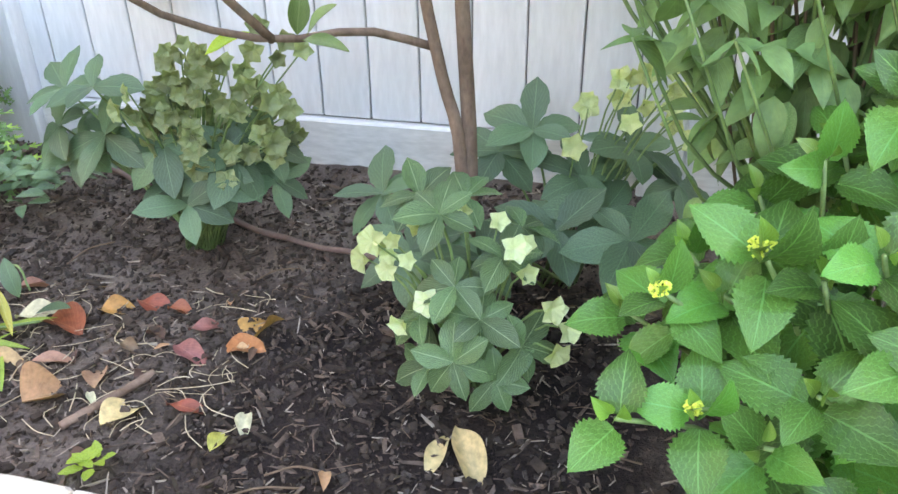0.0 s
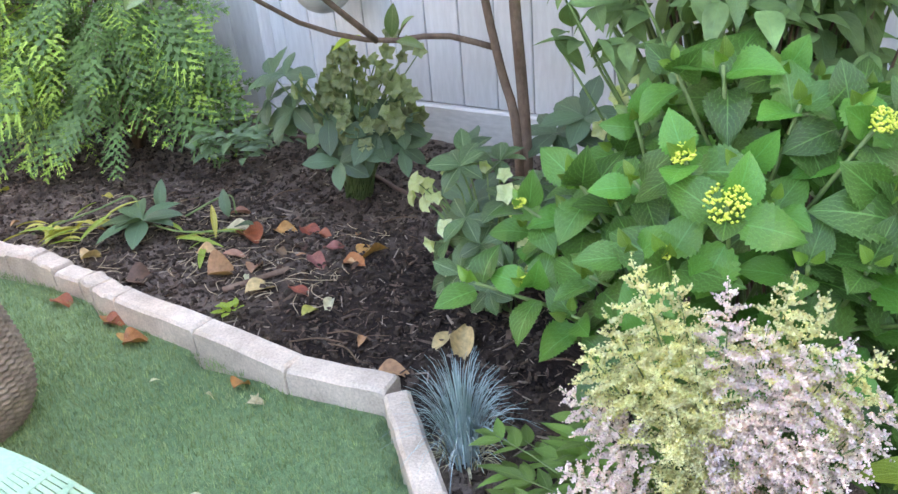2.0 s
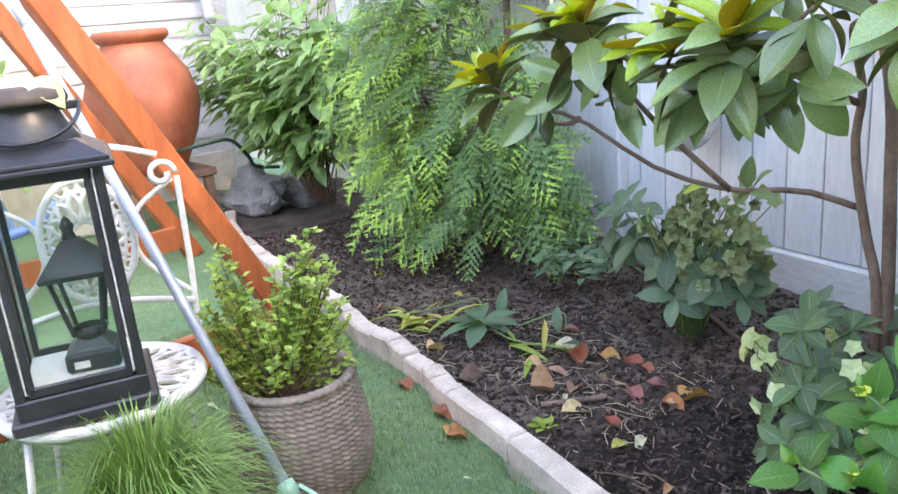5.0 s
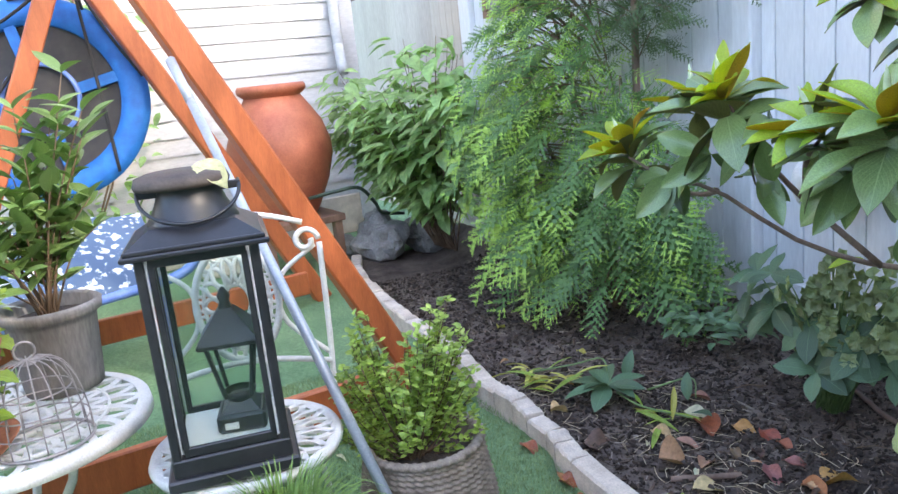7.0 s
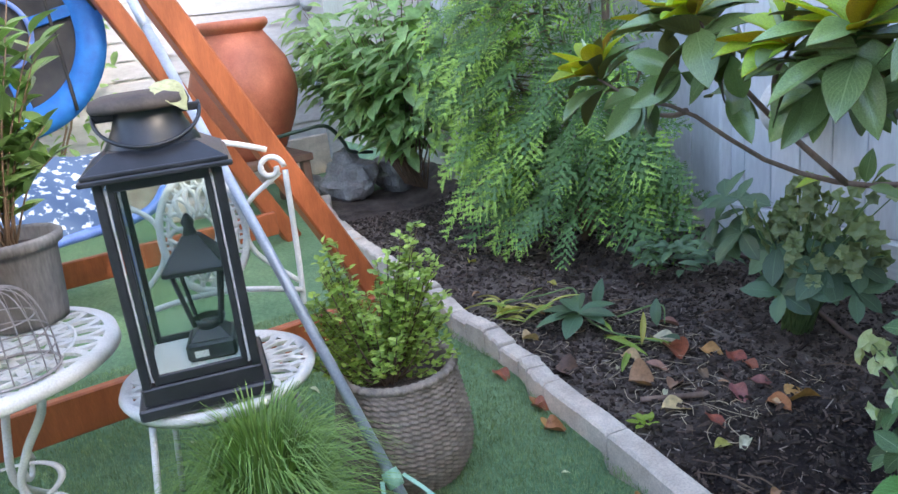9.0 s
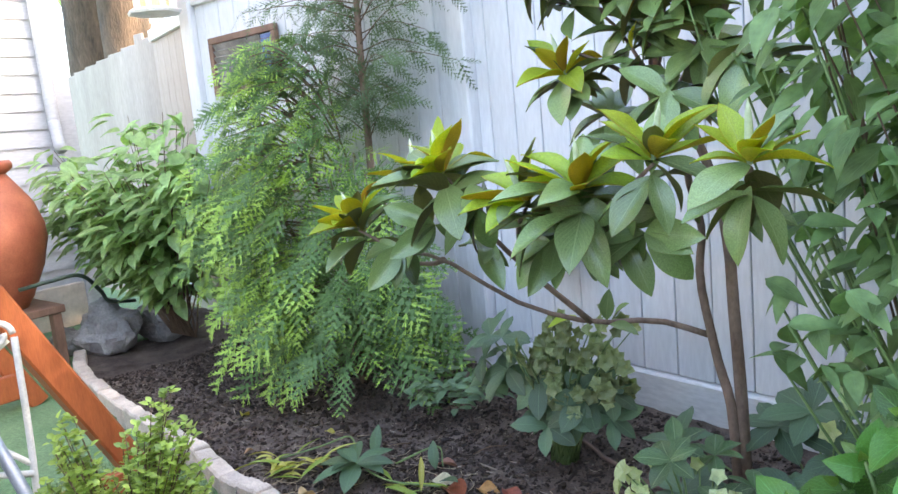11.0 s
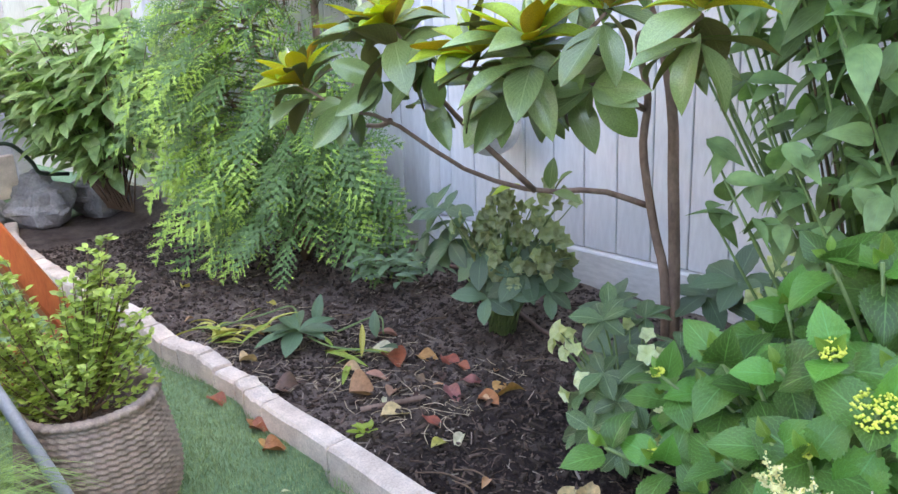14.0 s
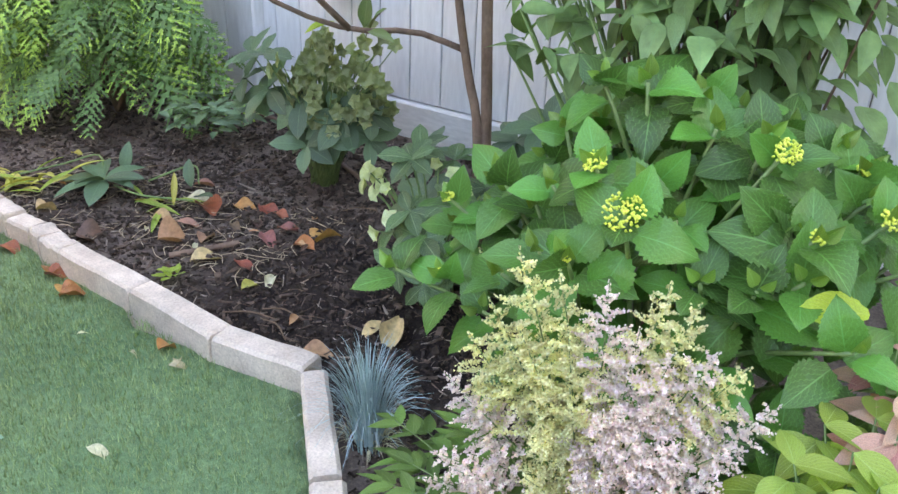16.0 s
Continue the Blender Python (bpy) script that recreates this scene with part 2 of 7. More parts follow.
# ---- mesh helpers ----
class G:
    """A mesh being gathered: vertices, faces, a material slot for each face, and uv for each vertex."""

    def __init__(self):
        self.v, self.f, self.s, self.uv, self.n = [], [], [], [], 0

    def add(self, vs, fs, m=None, slot=0, uv=None):
        vs = np.asarray(vs, float).reshape(-1, 3)
        if m is not None:
            a = np.array(m)
            vs = vs @ a[:3, :3].T + a[:3, 3]
        base = self.n
        self.v.append(vs)
        self.uv.append(np.zeros((len(vs), 2)) if uv is None else np.asarray(uv, float))
        self.n += len(vs)
        self.f += [tuple(i + base for i in f) for f in fs]
        self.s += list(slot) if isinstance(slot, (list, tuple, np.ndarray)) else [slot] * len(fs)
        return self

    def mesh(self, name, mats, smooth=True):
        me = bpy.data.meshes.new(name)
        vs = np.concatenate(self.v)
        me.from_pydata(vs.tolist(), [], self.f)
        for m in mats if isinstance(mats, (list, tuple)) else [mats]:
            me.materials.append(m)
        if any(self.s):
            me.polygons.foreach_set("material_index", np.array(self.s, np.int32))
        uv = np.concatenate(self.uv)
        if uv.any():
            lay = me.uv_layers.new(name="UVMap")
            idx = np.empty(len(me.loops), np.int32)
            me.loops.foreach_get("vertex_index", idx)
            lay.data.foreach_set("uv", uv[idx].ravel())
        if smooth:
            me.polygons.foreach_set("use_smooth", np.ones(len(me.polygons), bool))
        me.update()
        return me


def thing(name, loc, label, category, group="", kind=""):
    e = new(name)
    e.location = loc
    e.empty_display_size = 0.05
    return tagged(e, label, category, group, kind)


def child(ob, parent):
    ob.parent = parent
    if parent.type == "EMPTY":
        ob.matrix_parent_inverse = Matrix.Translation(-parent.location)
    return ob


def part(name, g, mat, parent=None, label="", smooth=True, kind="", m=None):
    me = g if isinstance(g, bpy.types.Mesh) else g.mesh(name, mat, smooth)
    ob = new(name, me)
    if m is not None:
        ob.matrix_basis = m
    if parent is not None:
        child(ob, parent)
    return tagged(ob, label, kind=kind)


def single(name, g, mat, label, category, group="", kind="", smooth=True, m=None):
    ob = part(name, g, mat, None, label, smooth, kind, m)
    return tagged(ob, label, category, group, kind)


_boxes = {}


def box_data(sx, sy, sz, bev):
    key = (round(sx, 4), round(sy, 4), round(sz, 4), round(bev, 4))
    if key not in _boxes:
        bm = bmesh.new()
        bmesh.ops.create_cube(bm, size=1.0, matrix=Matrix.Diagonal((sx, sy, sz, 1)))
        if bev > 0:
            bmesh.ops.bevel(bm, geom=bm.edges[:], offset=bev, segments=1, affect="EDGES", profile=0.6)
        bm.verts.index_update()
        _boxes[key] = ([v.co[:] for v in bm.verts], [[v.index for v in f.verts] for f in bm.faces])
        bm.free()
    return _boxes[key]


def box(g, sx, sy, sz, m, bev=0.004, slot=0):
    v, f = box_data(sx, sy, sz, bev)
    return g.add(v, f, m, slot)


def frame_of(d, up=(0, 0, 1)):
    """Rotation with +z along d."""
    d = Vector(d).normalized()
    u = Vector(up)
    if abs(d.dot(u)) > 0.98:
        u = Vector((1, 0, 0))
    x = u.cross(d).normalized()
    return Matrix((x, d.cross(x), d)).transposed().to_4x4()


def beam(g, a, b, w, h, bev=0.004, up=(0, 0, 1), slot=0):
    """A bar from a to b; w across the up direction, h along it."""
    a, b = Vector(a), Vector(b)
    return box(g, w, h, (b - a).length, Matrix.Translation((a + b) / 2) @ frame_of(b - a, up), bev, slot)


def tube(g, pts, radii, n=8, slot=0, cap=True):
    pts = [Vector(p) for p in pts]
    if not hasattr(radii, "__len__"):
        radii = [radii] * len(pts)
    vs, fs = [], []
    ref = Vector((0.31, 0.22, 0.92))
    for i, p in enumerate(pts):
        d = (pts[min(i + 1, len(pts) - 1)] - pts[max(i - 1, 0)]).normalized()
        if abs(d.dot(ref)) > 0.95:
            ref = Vector((0.9, 0.3, 0.1))
        x = ref.cross(d).normalized()
        y = d.cross(x)
        for k in range(n):
            a = 2 * math.pi * k / n
            vs.append(p + (x * math.cos(a) + y * math.sin(a)) * radii[i])
    for i in range(len(pts) - 1):
        for k in range(n):
            j = (k + 1) % n
            fs.append((i * n + k, i * n + j, (i + 1) * n + j, (i + 1) * n + k))
    if cap:
        fs.append(tuple(range(n - 1, -1, -1)))
        fs.append(tuple(range((len(pts) - 1) * n, len(pts) * n)))
    return g.add([v[:] for v in vs], fs, None, slot)


def curve_pts(pts, n=24):
    """Catmull-Rom through the points."""
    P = [Vector(p) for p in pts]
    P = [P[0] * 2 - P[1]] + P + [P[-1] * 2 - P[-2]]
    out = []
    segs = len(P) - 3
    for i in range(n + 1):
        t = i / n * segs
        k = min(int(t), segs - 1)
        t -= k
        a, b, c, d = P[k:k + 4]
        out.append(0.5 * ((2 * b) + (c - a) * t + (2 * a - 5 * b + 4 * c - d) * t * t + (3 * b - a - 3 * c + d) * t ** 3))
    return out


def lathe(g, prof, centre, n=40, slot=0, wob=None):
    """prof: radius and height pairs, from one end to the other."""
    vs, fs = [], []
    for r, z in prof:
        for k in range(n):
            a = 2 * math.pi * k / n
            rr = r if wob is None else wob(a, r, z)
            vs.append((centre[0] + rr * math.cos(a), centre[1] + rr * math.sin(a), centre[2] + z))
    for i in range(len(prof) - 1):
        for k in range(n):
            j = (k + 1) % n
            fs.append((i * n + k, i * n + j, (i + 1) * n + j, (i + 1) * n + k))
    return g.add(vs, fs, None, slot)


def leaf_data(length=1.0, width=0.6, fold=0.12, droop=0.2, teeth=0, seg=8, shape=1.0, base=0.0, wave=0.0, point=0.0, quilt=0.0, cup=0.0):
    """A leaf along +y from the origin, face up (+z); uv: across -1..1, along 0..1. point: how drawn out the tip is; quilt: puckering between the side veins."""
    vs, uv, fs = [], [], []
    for i in range(seg + 1):
        t = i / seg
        w = math.sin(math.pi * t ** shape) ** 0.8 if 0 < t < 1 else 0.0
        w *= 1.0 - point * t ** 2.2
        if t == 0:
            w = base
        if teeth and 0 < i < seg:
            w *= 1.0 + (teeth if i % 2 else -teeth)
        w *= width / 2
        y = length * (math.sin(droop * t * 2) / (droop * 2) if droop > 0.01 else t)
        z0 = -length * (1 - math.cos(droop * t * 2)) / (droop * 2) if droop > 0.01 else 0
        for s in (-1, -0.5, 0, 0.5, 1):
            z = z0 + abs(s) * w * fold * 2 + s * s * w * cup + wave * length * math.sin(t * 9 + s * 2) * abs(s)
            if quilt and abs(s) == 0.5:
                z += quilt * length * (1 if i % 4 < 2 else -1) * (1 - t)
            vs.append((s * w, y - (0.03 * length * abs(s) * (1 if i % 2 else 0) if teeth else 0), z))
            uv.append((s if w > 0 else 0, t))
    for i in range(seg):
        for k in range(4):
            a = i * 5 + k
            fs.append((a, a + 1, a + 6, a + 5))
    return vs, fs, uv


def leaf_mesh(name, mat, **kw):
    v, f, uv = leaf_data(**kw)
    return G().add(v, f, None, 0, uv).mesh(name, mat)


def aim(pos, d, up=(0, 0, 1), s=1.0, roll=0.0):
    """Matrix with +y along d, +z near up."""
    y = Vector(d).normalized()
    u = Vector(up)
    if abs(y.dot(u)) > 0.97:
        u = Vector((0.3, -0.9, 0.2))
    x = y.cross(u).normalized()
    z = x.cross(y)
    m = Matrix((x, y, z)).transposed().to_4x4()
    return Matrix.Translation(pos) @ m @ Matrix.Rotation(roll, 4, "Y") @ Matrix.Scale(s, 4)


R = random.Random(7)


def rv(a, b):
    return R.uniform(a, b)


# ---- plan ----
KERB = [(0.038, 0.735), (-0.24, 0.735), (-0.59, 0.81), (-0.94, 0.87), (-1.15, 0.935), (-1.41, 0.98), (-1.67, 1.0), (-2.0, 1.09), (-2.4, 1.15), (-2.8, 1.20), (-3.2, 1.26), (-3.6, 1.35), (-3.95, 1.46), (-4.25, 1.6)]


def kerb_y(x):
    for (x1, y1), (x0, y0) in zip(KERB, KERB[1:]):
        if x0 <= x <= x1:
            return y0 + (y1 - y0) * (x - x0) / (x1 - x0)
    return KERB[0][1] if x > 0 else KERB[-1][1]


def fence_y(x):
    return 2.5 if x < -1.5 else 2.215 - 0.19 * x


def bed_z(x, y):
    f = fence_y(x)
    k = kerb_y(x) if x < 0.07 else max(0.1, 0.75 - 1.4 * (x - 0.07))
    t = max(0.0, min(1.0, (y - k) / max(0.3, f - k)))
    z = 0.022 - 0.05 * min(1.0, t * 1.6) + 0.14 * t ** 5 + 0.008 * noise.noise((x * 2.3, y * 2.3, 0.4)) + 0.008 * noise.noise((x * 9, y * 9, 1.7))
    z += 0.03 * math.exp(-((x + 1.15) ** 2 / 0.25 + (y - 2.05) ** 2 / 0.06))
    z -= 0.01 * math.exp(-((x - 0.05) ** 2 / 0.05 + (y - 1.1) ** 2 / 0.06))
    return z


# ---- ground ----
g = G()
n = 120
xs = np.concatenate([[-400, -100, -30, -12], np.linspace(-7, 4, n), [12, 30, 100, 400]])
ys = np.concatenate([[-400, -100, -30, -12], np.linspace(-5, 5, 100), [12, 30, 100, 400]])
vs = [(x, y, 0.004 * noise.noise((x * 1.1, y * 1.1, 3)) - 0.004 + (-0.14 if y > (kerb_y(x) + 0.05 if x < 0.07 else 0.79 - 1.4 * (x - 0.07)) and -4.3 < x < 2.3 and 0.1 < y < 2.9 else 0)) for y in ys for x in xs]
nx = len(xs)
fs = [(j * nx + i, j * nx + i + 1, (j + 1) * nx + i + 1, (j + 1) * nx + i) for j in range(len(ys) - 1) for i in range(nx - 1)]
m, nn, ll, bb = nodes_of("artificial_turf")
a1 = noise_tex(nn, ll, 2.2, 4)
a2 = noise_tex(nn, ll, 420, 3, 0.7)
r1 = ramp(nn, [(0.3, (0.12, 0.25, 0.125)), (0.7, (0.23, 0.38, 0.205))])
ll.new(a1, r1.inputs[0])
r2 = ramp(nn, [(0.32, (0.35, 0.38, 0.35)), (0.68, (1.35, 1.3, 1.2))])
ll.new(a2, r2.inputs[0])
a3 = noise_tex(nn, ll, 55, 3, 0.7)
r3 = ramp(nn, [(0.3, (0.68, 0.7, 0.66)), (0.7, (1.3, 1.26, 1.2))])
ll.new(a3, r3.inputs[0])
tuf = mixc(nn, ll, 0.85, r1.outputs[0], r2.outputs[0], "MULTIPLY")
ll.new(mixc(nn, ll, 1.0, tuf, r3.outputs[0], "MULTIPLY"), bb.inputs["Base Color"])
bb.inputs["Roughness"].default_value = 0.75
bp = nn.new("ShaderNodeBump")
bp.inputs["Strength"].default_value, bp.inputs["Distance"].default_value = 0.9, 0.006
ll.new(a2, bp.inputs["Height"])
ll.new(bp.outputs[0], bb.inputs["Normal"])
M_TURF = m
ground = single("ground", g.add(vs, fs), M_TURF, "short green artificial turf lawn beside the bed", "lawn", kind="structure")

# soil bed between kerb and fence
g = G()
cols = np.linspace(-4.4, 2.45, 190)
rows_n = 70
vs, fs = [], []
for x in cols:
    y0 = kerb_y(x) + 0.05 if x < 0.07 else max(0.05, 0.79 - 1.4 * (x - 0.07))
    y1 = fence_y(x) + 0.05
    for j in range(rows_n):
        y = y0 + (y1 - y0) * j / (rows_n - 1)
        vs.append((x, y, bed_z(x, y) + 0.007 * noise.noise((x * 28, y * 28, 0)) + 0.004 * noise.noise((x * 70, y * 70, 0))))
for i in range(len(cols) - 1):
    for j in range(rows_n - 1):
        a = i * rows_n + j
        fs.append((a, a + rows_n, a + rows_n + 1, a + 1))
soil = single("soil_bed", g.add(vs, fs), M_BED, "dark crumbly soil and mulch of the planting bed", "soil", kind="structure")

# ---- white fence ----
BOARD_W = 0.16


def fence_panel(parent, a, b, z0, z1, first, boards=None):
    """Boards between a and b with a bottom rail, a top rail and lattice; first: where along a..b the first joint is."""
    a, b = Vector((*a, 0)), Vector((*b, 0))
    L = (b - a).length
    d = (b - a) / L
    out = Vector((d.y, -d.x, 0))
    if out.y > 0:
        out = -out
    rot = Matrix((d, -out, Vector((0, 0, 1)))).transposed().to_4x4()
    edges = [0.0]
    u = first
    while u < L:
        if u > 0.02:
            edges.append(u)
        u += BOARD_W
    edges.append(L)
    for u0, u1 in zip(edges, edges[1:]):
        w = u1 - u0 - 0.005
        if w < 0.01:
            continue
        gg = G()
        box(gg, w, 0.022, z1 - z0, Matrix.Identity(4), 0.003)
        c = a + d * ((u0 + u1) / 2)
        part("board", gg, boards or M_FENCE, parent, m=Matrix.Translation((c.x, c.y, (z0 + z1) / 2)) @ rot, smooth=False)
    # added dark sheet behind the boards, its colour stands for shade in the joints
    gg = G()
    c = (a + b) / 2 + out * -0.012
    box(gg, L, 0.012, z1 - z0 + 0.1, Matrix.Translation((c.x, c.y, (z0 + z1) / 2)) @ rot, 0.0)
    part("gap_shade_sheet", gg, M_SHADOWGAP, parent, smooth=False)
    for name, zc, h, t in (("bottom_rail", z0 - 0.085, 0.16, 0.075), ("top_rail", z1 + 0.03, 0.09, 0.075)):
        gg = G()
        c = (a + b) / 2
        box(gg, L, t, h, Matrix.Translation((c.x, c.y, zc)) @ rot, 0.008)
        part(name, gg, M_RAIL, parent, smooth=False)
    gg = G()
    H, zl = 0.42, z1 + 0.075
    for s, off in ((1, 0.004), (-1, -0.004)):
        c0 = -H - L
        while c0 < 2 * L:
            lo, hi = (max(0, c0), min(L, c0 + H)) if s == 1 else (max(0, c0 - H), min(L, c0))
            if hi - lo > 0.01:
                p0 = a + d * lo + out * off + Vector((0, 0, zl + ((lo - c0) if s == 1 else (c0 - lo))))
                p1 = a + d * hi + out * off + Vector((0, 0, zl + ((hi - c0) if s == 1 else (c0 - hi))))
                beam(gg, p0, p1, 0.034, 0.007, 0.0, out)
            c0 += 0.088
    part("lattice", gg, M_LATTICE, parent, "diagonal white garden lattice", smooth=False)
    gg = G()
    c = (a + b) / 2
    box(gg, L, 0.06, 0.05, Matrix.Translation((c.x, c.y, zl + H + 0.02)) @ rot, 0.008)
    part("lattice_cap", gg, M_RAIL, parent, smooth=False)


def fence_post(parent, x, y, top, rz=0.0, s=0.12):
    gg = G()
    rot = Matrix.Rotation(rz, 4, "Z")
    box(gg, s, s, top, Matrix.Translation((x, y, top / 2)) @ rot, 0.008)
    p = part("post", gg, M_FENCE, parent, smooth=False)
    gg = G()
    box(gg, s + 0.03, s + 0.03, 0.03, Matrix.Translation((x, y, top + 0.015)) @ rot, 0.006)
    h = (s + 0.01) / 2
    v = [(x - h, y - h, top + 0.03), (x + h, y - h, top + 0.03), (x + h, y + h, top + 0.03), (x - h, y + h, top + 0.03), (x, y, top + 0.13)]
    gg.add(v, [(0, 1, 4), (1, 2, 4), (2, 3, 4), (3, 0, 4)])
    part("post_cap", gg, M_FENCE, p, smooth=False)


# dark grey that paints the shade between fence boards
M_SHADOWGAP = plain("gap_shade_grey", (0.10, 0.10, 0.11), (0.16, 0.16, 0.17), 0.8, 6, 60, 0.1)
fence = thing("fence", (0, 2.3, 0), "white vinyl privacy fence with upright boards and lattice top", "fence", kind="structure")
AN = math.atan(-0.19)
fence_panel(fence, (-1.44, fence_y(-1.44)), (0.55, fence_y(0.55)), 0.25, 2.22, 0.085)
fence_panel(fence, (0.67, fence_y(0.67)), (3.1, fence_y(3.1)), 0.25, 2.22, 0.1)
fence_panel(fence, (-3.70, 2.5), (-1.56, 2.5), 0.25, 2.2, 0.1)
fence_panel(fence, (-4.75, 2.78), (-3.82, 2.53), 0.25, 2.12, 0.1, M_OLDFENCE)
fence_post(fence, -1.5, 2.49, 2.8, AN)
fence_post(fence, 0.61, fence_y(0.61), 2.8, AN)
fence_post(fence, -3.76, 2.5, 2.85, 0.0)

# ---- older fence by the house ----
old = thing("old_fence", (-5.6, 2.9, 0), "aged beige board fence in shade beside the house", "fence", kind="structure")
for i in range(34):
    x = -4.75 - 0.14 * i
    gg = G()
    h = 2.2 - 0.02 * (i // 2) + (0.05 if i == 3 else 0)
    box(gg, 0.132, 0.02, h, Matrix.Translation((x, 2.86 + 0.012 * i, h / 2)), 0.004)
    part("board", gg, M_OLDFENCE, old, smooth=False)
for z in (0.5, 1.7):
    gg = G()
    beam(gg, (-4.7, 2.9, z), (-9.4, 3.32, z), 0.09, 0.04, 0.004)
    part("rail", gg, M_OLDFENCE, old, smooth=False)

# ---- house ----
HX = -5.35
house = thing("house", (HX - 2, -2, 0), "white clapboard house with a downspout at its corner", "house")
gg = G()
box(gg, 0.2, 9.0, 5.6, Matrix.Translation((HX - 0.14, -2.165, 2.8)), 0.0)
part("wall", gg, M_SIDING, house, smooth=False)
EXPO = 0.135
for i in range(36):
    z = 0.32 + i * EXPO
    gg = G()
    vs = [(0, -4.5, 0), (0, 4.42, 0), (0.022, 4.42, 0), (0.022, -4.5, 0), (0, -4.5, EXPO + 0.02), (0, 4.42, EXPO + 0.02), (0.006, 4.42, EXPO + 0.02), (0.006, -4.5, EXPO + 0.02)]
    gg.add(vs, [(0, 1, 2, 3), (3, 2, 6, 7), (7, 6, 5, 4), (0, 3, 7, 4), (1, 5, 6, 2)])
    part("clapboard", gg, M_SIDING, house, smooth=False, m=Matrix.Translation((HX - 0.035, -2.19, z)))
gg = G()
box(gg, 0.06, 0.13, 5.4, Matrix.Translation((HX, 2.285, 2.8)), 0.006)
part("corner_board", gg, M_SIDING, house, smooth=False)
gg = G()
box(gg, 0.12, 9.0, 0.34, Matrix.Translation((HX - 0.06, -2.25, 0.16)), 0.01)
part("foundation", gg, M_STONE, house, "pale concrete foundation strip", smooth=False)
gg = G()
tube(gg, curve_pts([(HX + 0.06, 2.17, 5.2), (HX + 0.06, 2.17, 3.2), (HX + 0.06, 2.17, 1.7), (HX + 0.09, 2.16, 1.56), (HX + 0.22, 2.12, 1.36)], 20), 0.045, 8)
part("downspout", gg, M_SIDING, house, "white metal downspout")
gg = G()
box(gg, 1.4, 9.4, 0.15, Matrix.Translation((HX - 0.1, -2.25, 5.5)) @ Matrix.Rotation(radians(-22), 4, "Y"), 0.02)
part("roof", gg, M_SHUTTER, house, "dark shingled roof", smooth=False)
# louvred shutter
sh = G()
y0, y1, z0, z1 = -1.2, -0.58, 1.68, 2.95
for yy in (y0, y1):
    box(sh, 0.035, 0.06, z1 - z0, Matrix.Translation((HX + 0.03, yy, (z0 + z1) / 2)), 0.004)
for zz in (z0, (z0 + z1) / 2, z1):
    box(sh, 0.035, y1 - y0, 0.07, Matrix.Translation((HX + 0.03, (y0 + y1) / 2, zz)), 0.004)
shut = part("shutter", sh, M_SHUTTER, house, "dark louvred window shutter", smooth=False)
for i in range(26):
    zz = z0 + 0.06 + i * (z1 - z0 - 0.1) / 26
    gg = G()
    box(gg, 0.012, y1 - y0 - 0.06, 0.05, Matrix.Translation((HX + 0.025, (y0 + y1) / 2, zz)) @ Matrix.Rotation(radians(35), 4, "Y"), 0.0)
    part("slat", gg, M_SHUTTER, shut, smooth=False)

# unseen plain walls, added behind the camera; the tall one blocks low sun from the bed
gg = G()
box(gg, 0.3, 14.0, 4.6, Matrix.Translation((5.0, -2.5, 2.3)), 0.01)
single("sun_block_wall", gg, M_OLDFENCE, "unseen plain beige wall added around the garden", "wall", kind="structure", smooth=False)
gg = G()
box(gg, 9.0, 0.2, 2.2, Matrix.Translation((-1.2, -6.0, 1.1)), 0.01)
single("wall_south", gg, M_OLDFENCE, "unseen plain beige wall added around the garden", "wall", kind="structure", smooth=False)

# ---- kerb ----
kerb = thing("kerb_edging", (-1, 0.9, 0), "low pale cast stone edging between turf and bed", "edging", kind="structure")


def kerb_stone(a, b, h, w=0.075, drop=0.0, worn=0.3):
    a, b = Vector((*a, 0)), Vector((*b, 0))
    L = (b - a).length - 0.006
    d = (b - a).normalized()
    out = Vector((d.y, -d.x, 0))
    segs = 8
    gg = G()
    vs, fs = [], []
    ph = rv(0, 50)
    for i in range(segs + 1):
        t = (0.0, 0.02, 0.2, 0.36, 0.5, 0.64, 0.8, 0.98, 1.0)[i]
        e = 0.010 if i in (0, segs) else 0.0
        wob = 0.006 * noise.noise((t * 4, ph, 0)) * worn * 3
        hh = h + 0.012 * worn * noise.noise((t * 3, ph, 5)) - e * 0.7 - drop * t
        c = a + d * (0.003 + L * t)
        for o, z in ((0.0, -0.06), (0.0, hh - 0.009), (0.008 + 0.4 * wob, hh), (w - 0.009, hh + 0.5 * wob), (w, hh - 0.009), (w, -0.06)):
            p = c + out * o + out * (0.004 * noise.noise((t * 5, z * 9, ph)))
            vs.append((p.x, p.y, z))
    for i in range(segs):
        for k in range(5):
            q = i * 6 + k
            fs.append((q, q + 1, q + 7, q + 6))
    fs.append((5, 4, 3, 2, 1, 0))
    q = segs * 6
    fs.append((q, q + 1, q + 2, q + 3, q + 4, q + 5))
    part("stone", gg.add(vs, fs), M_STONE, kerb, smooth=False)


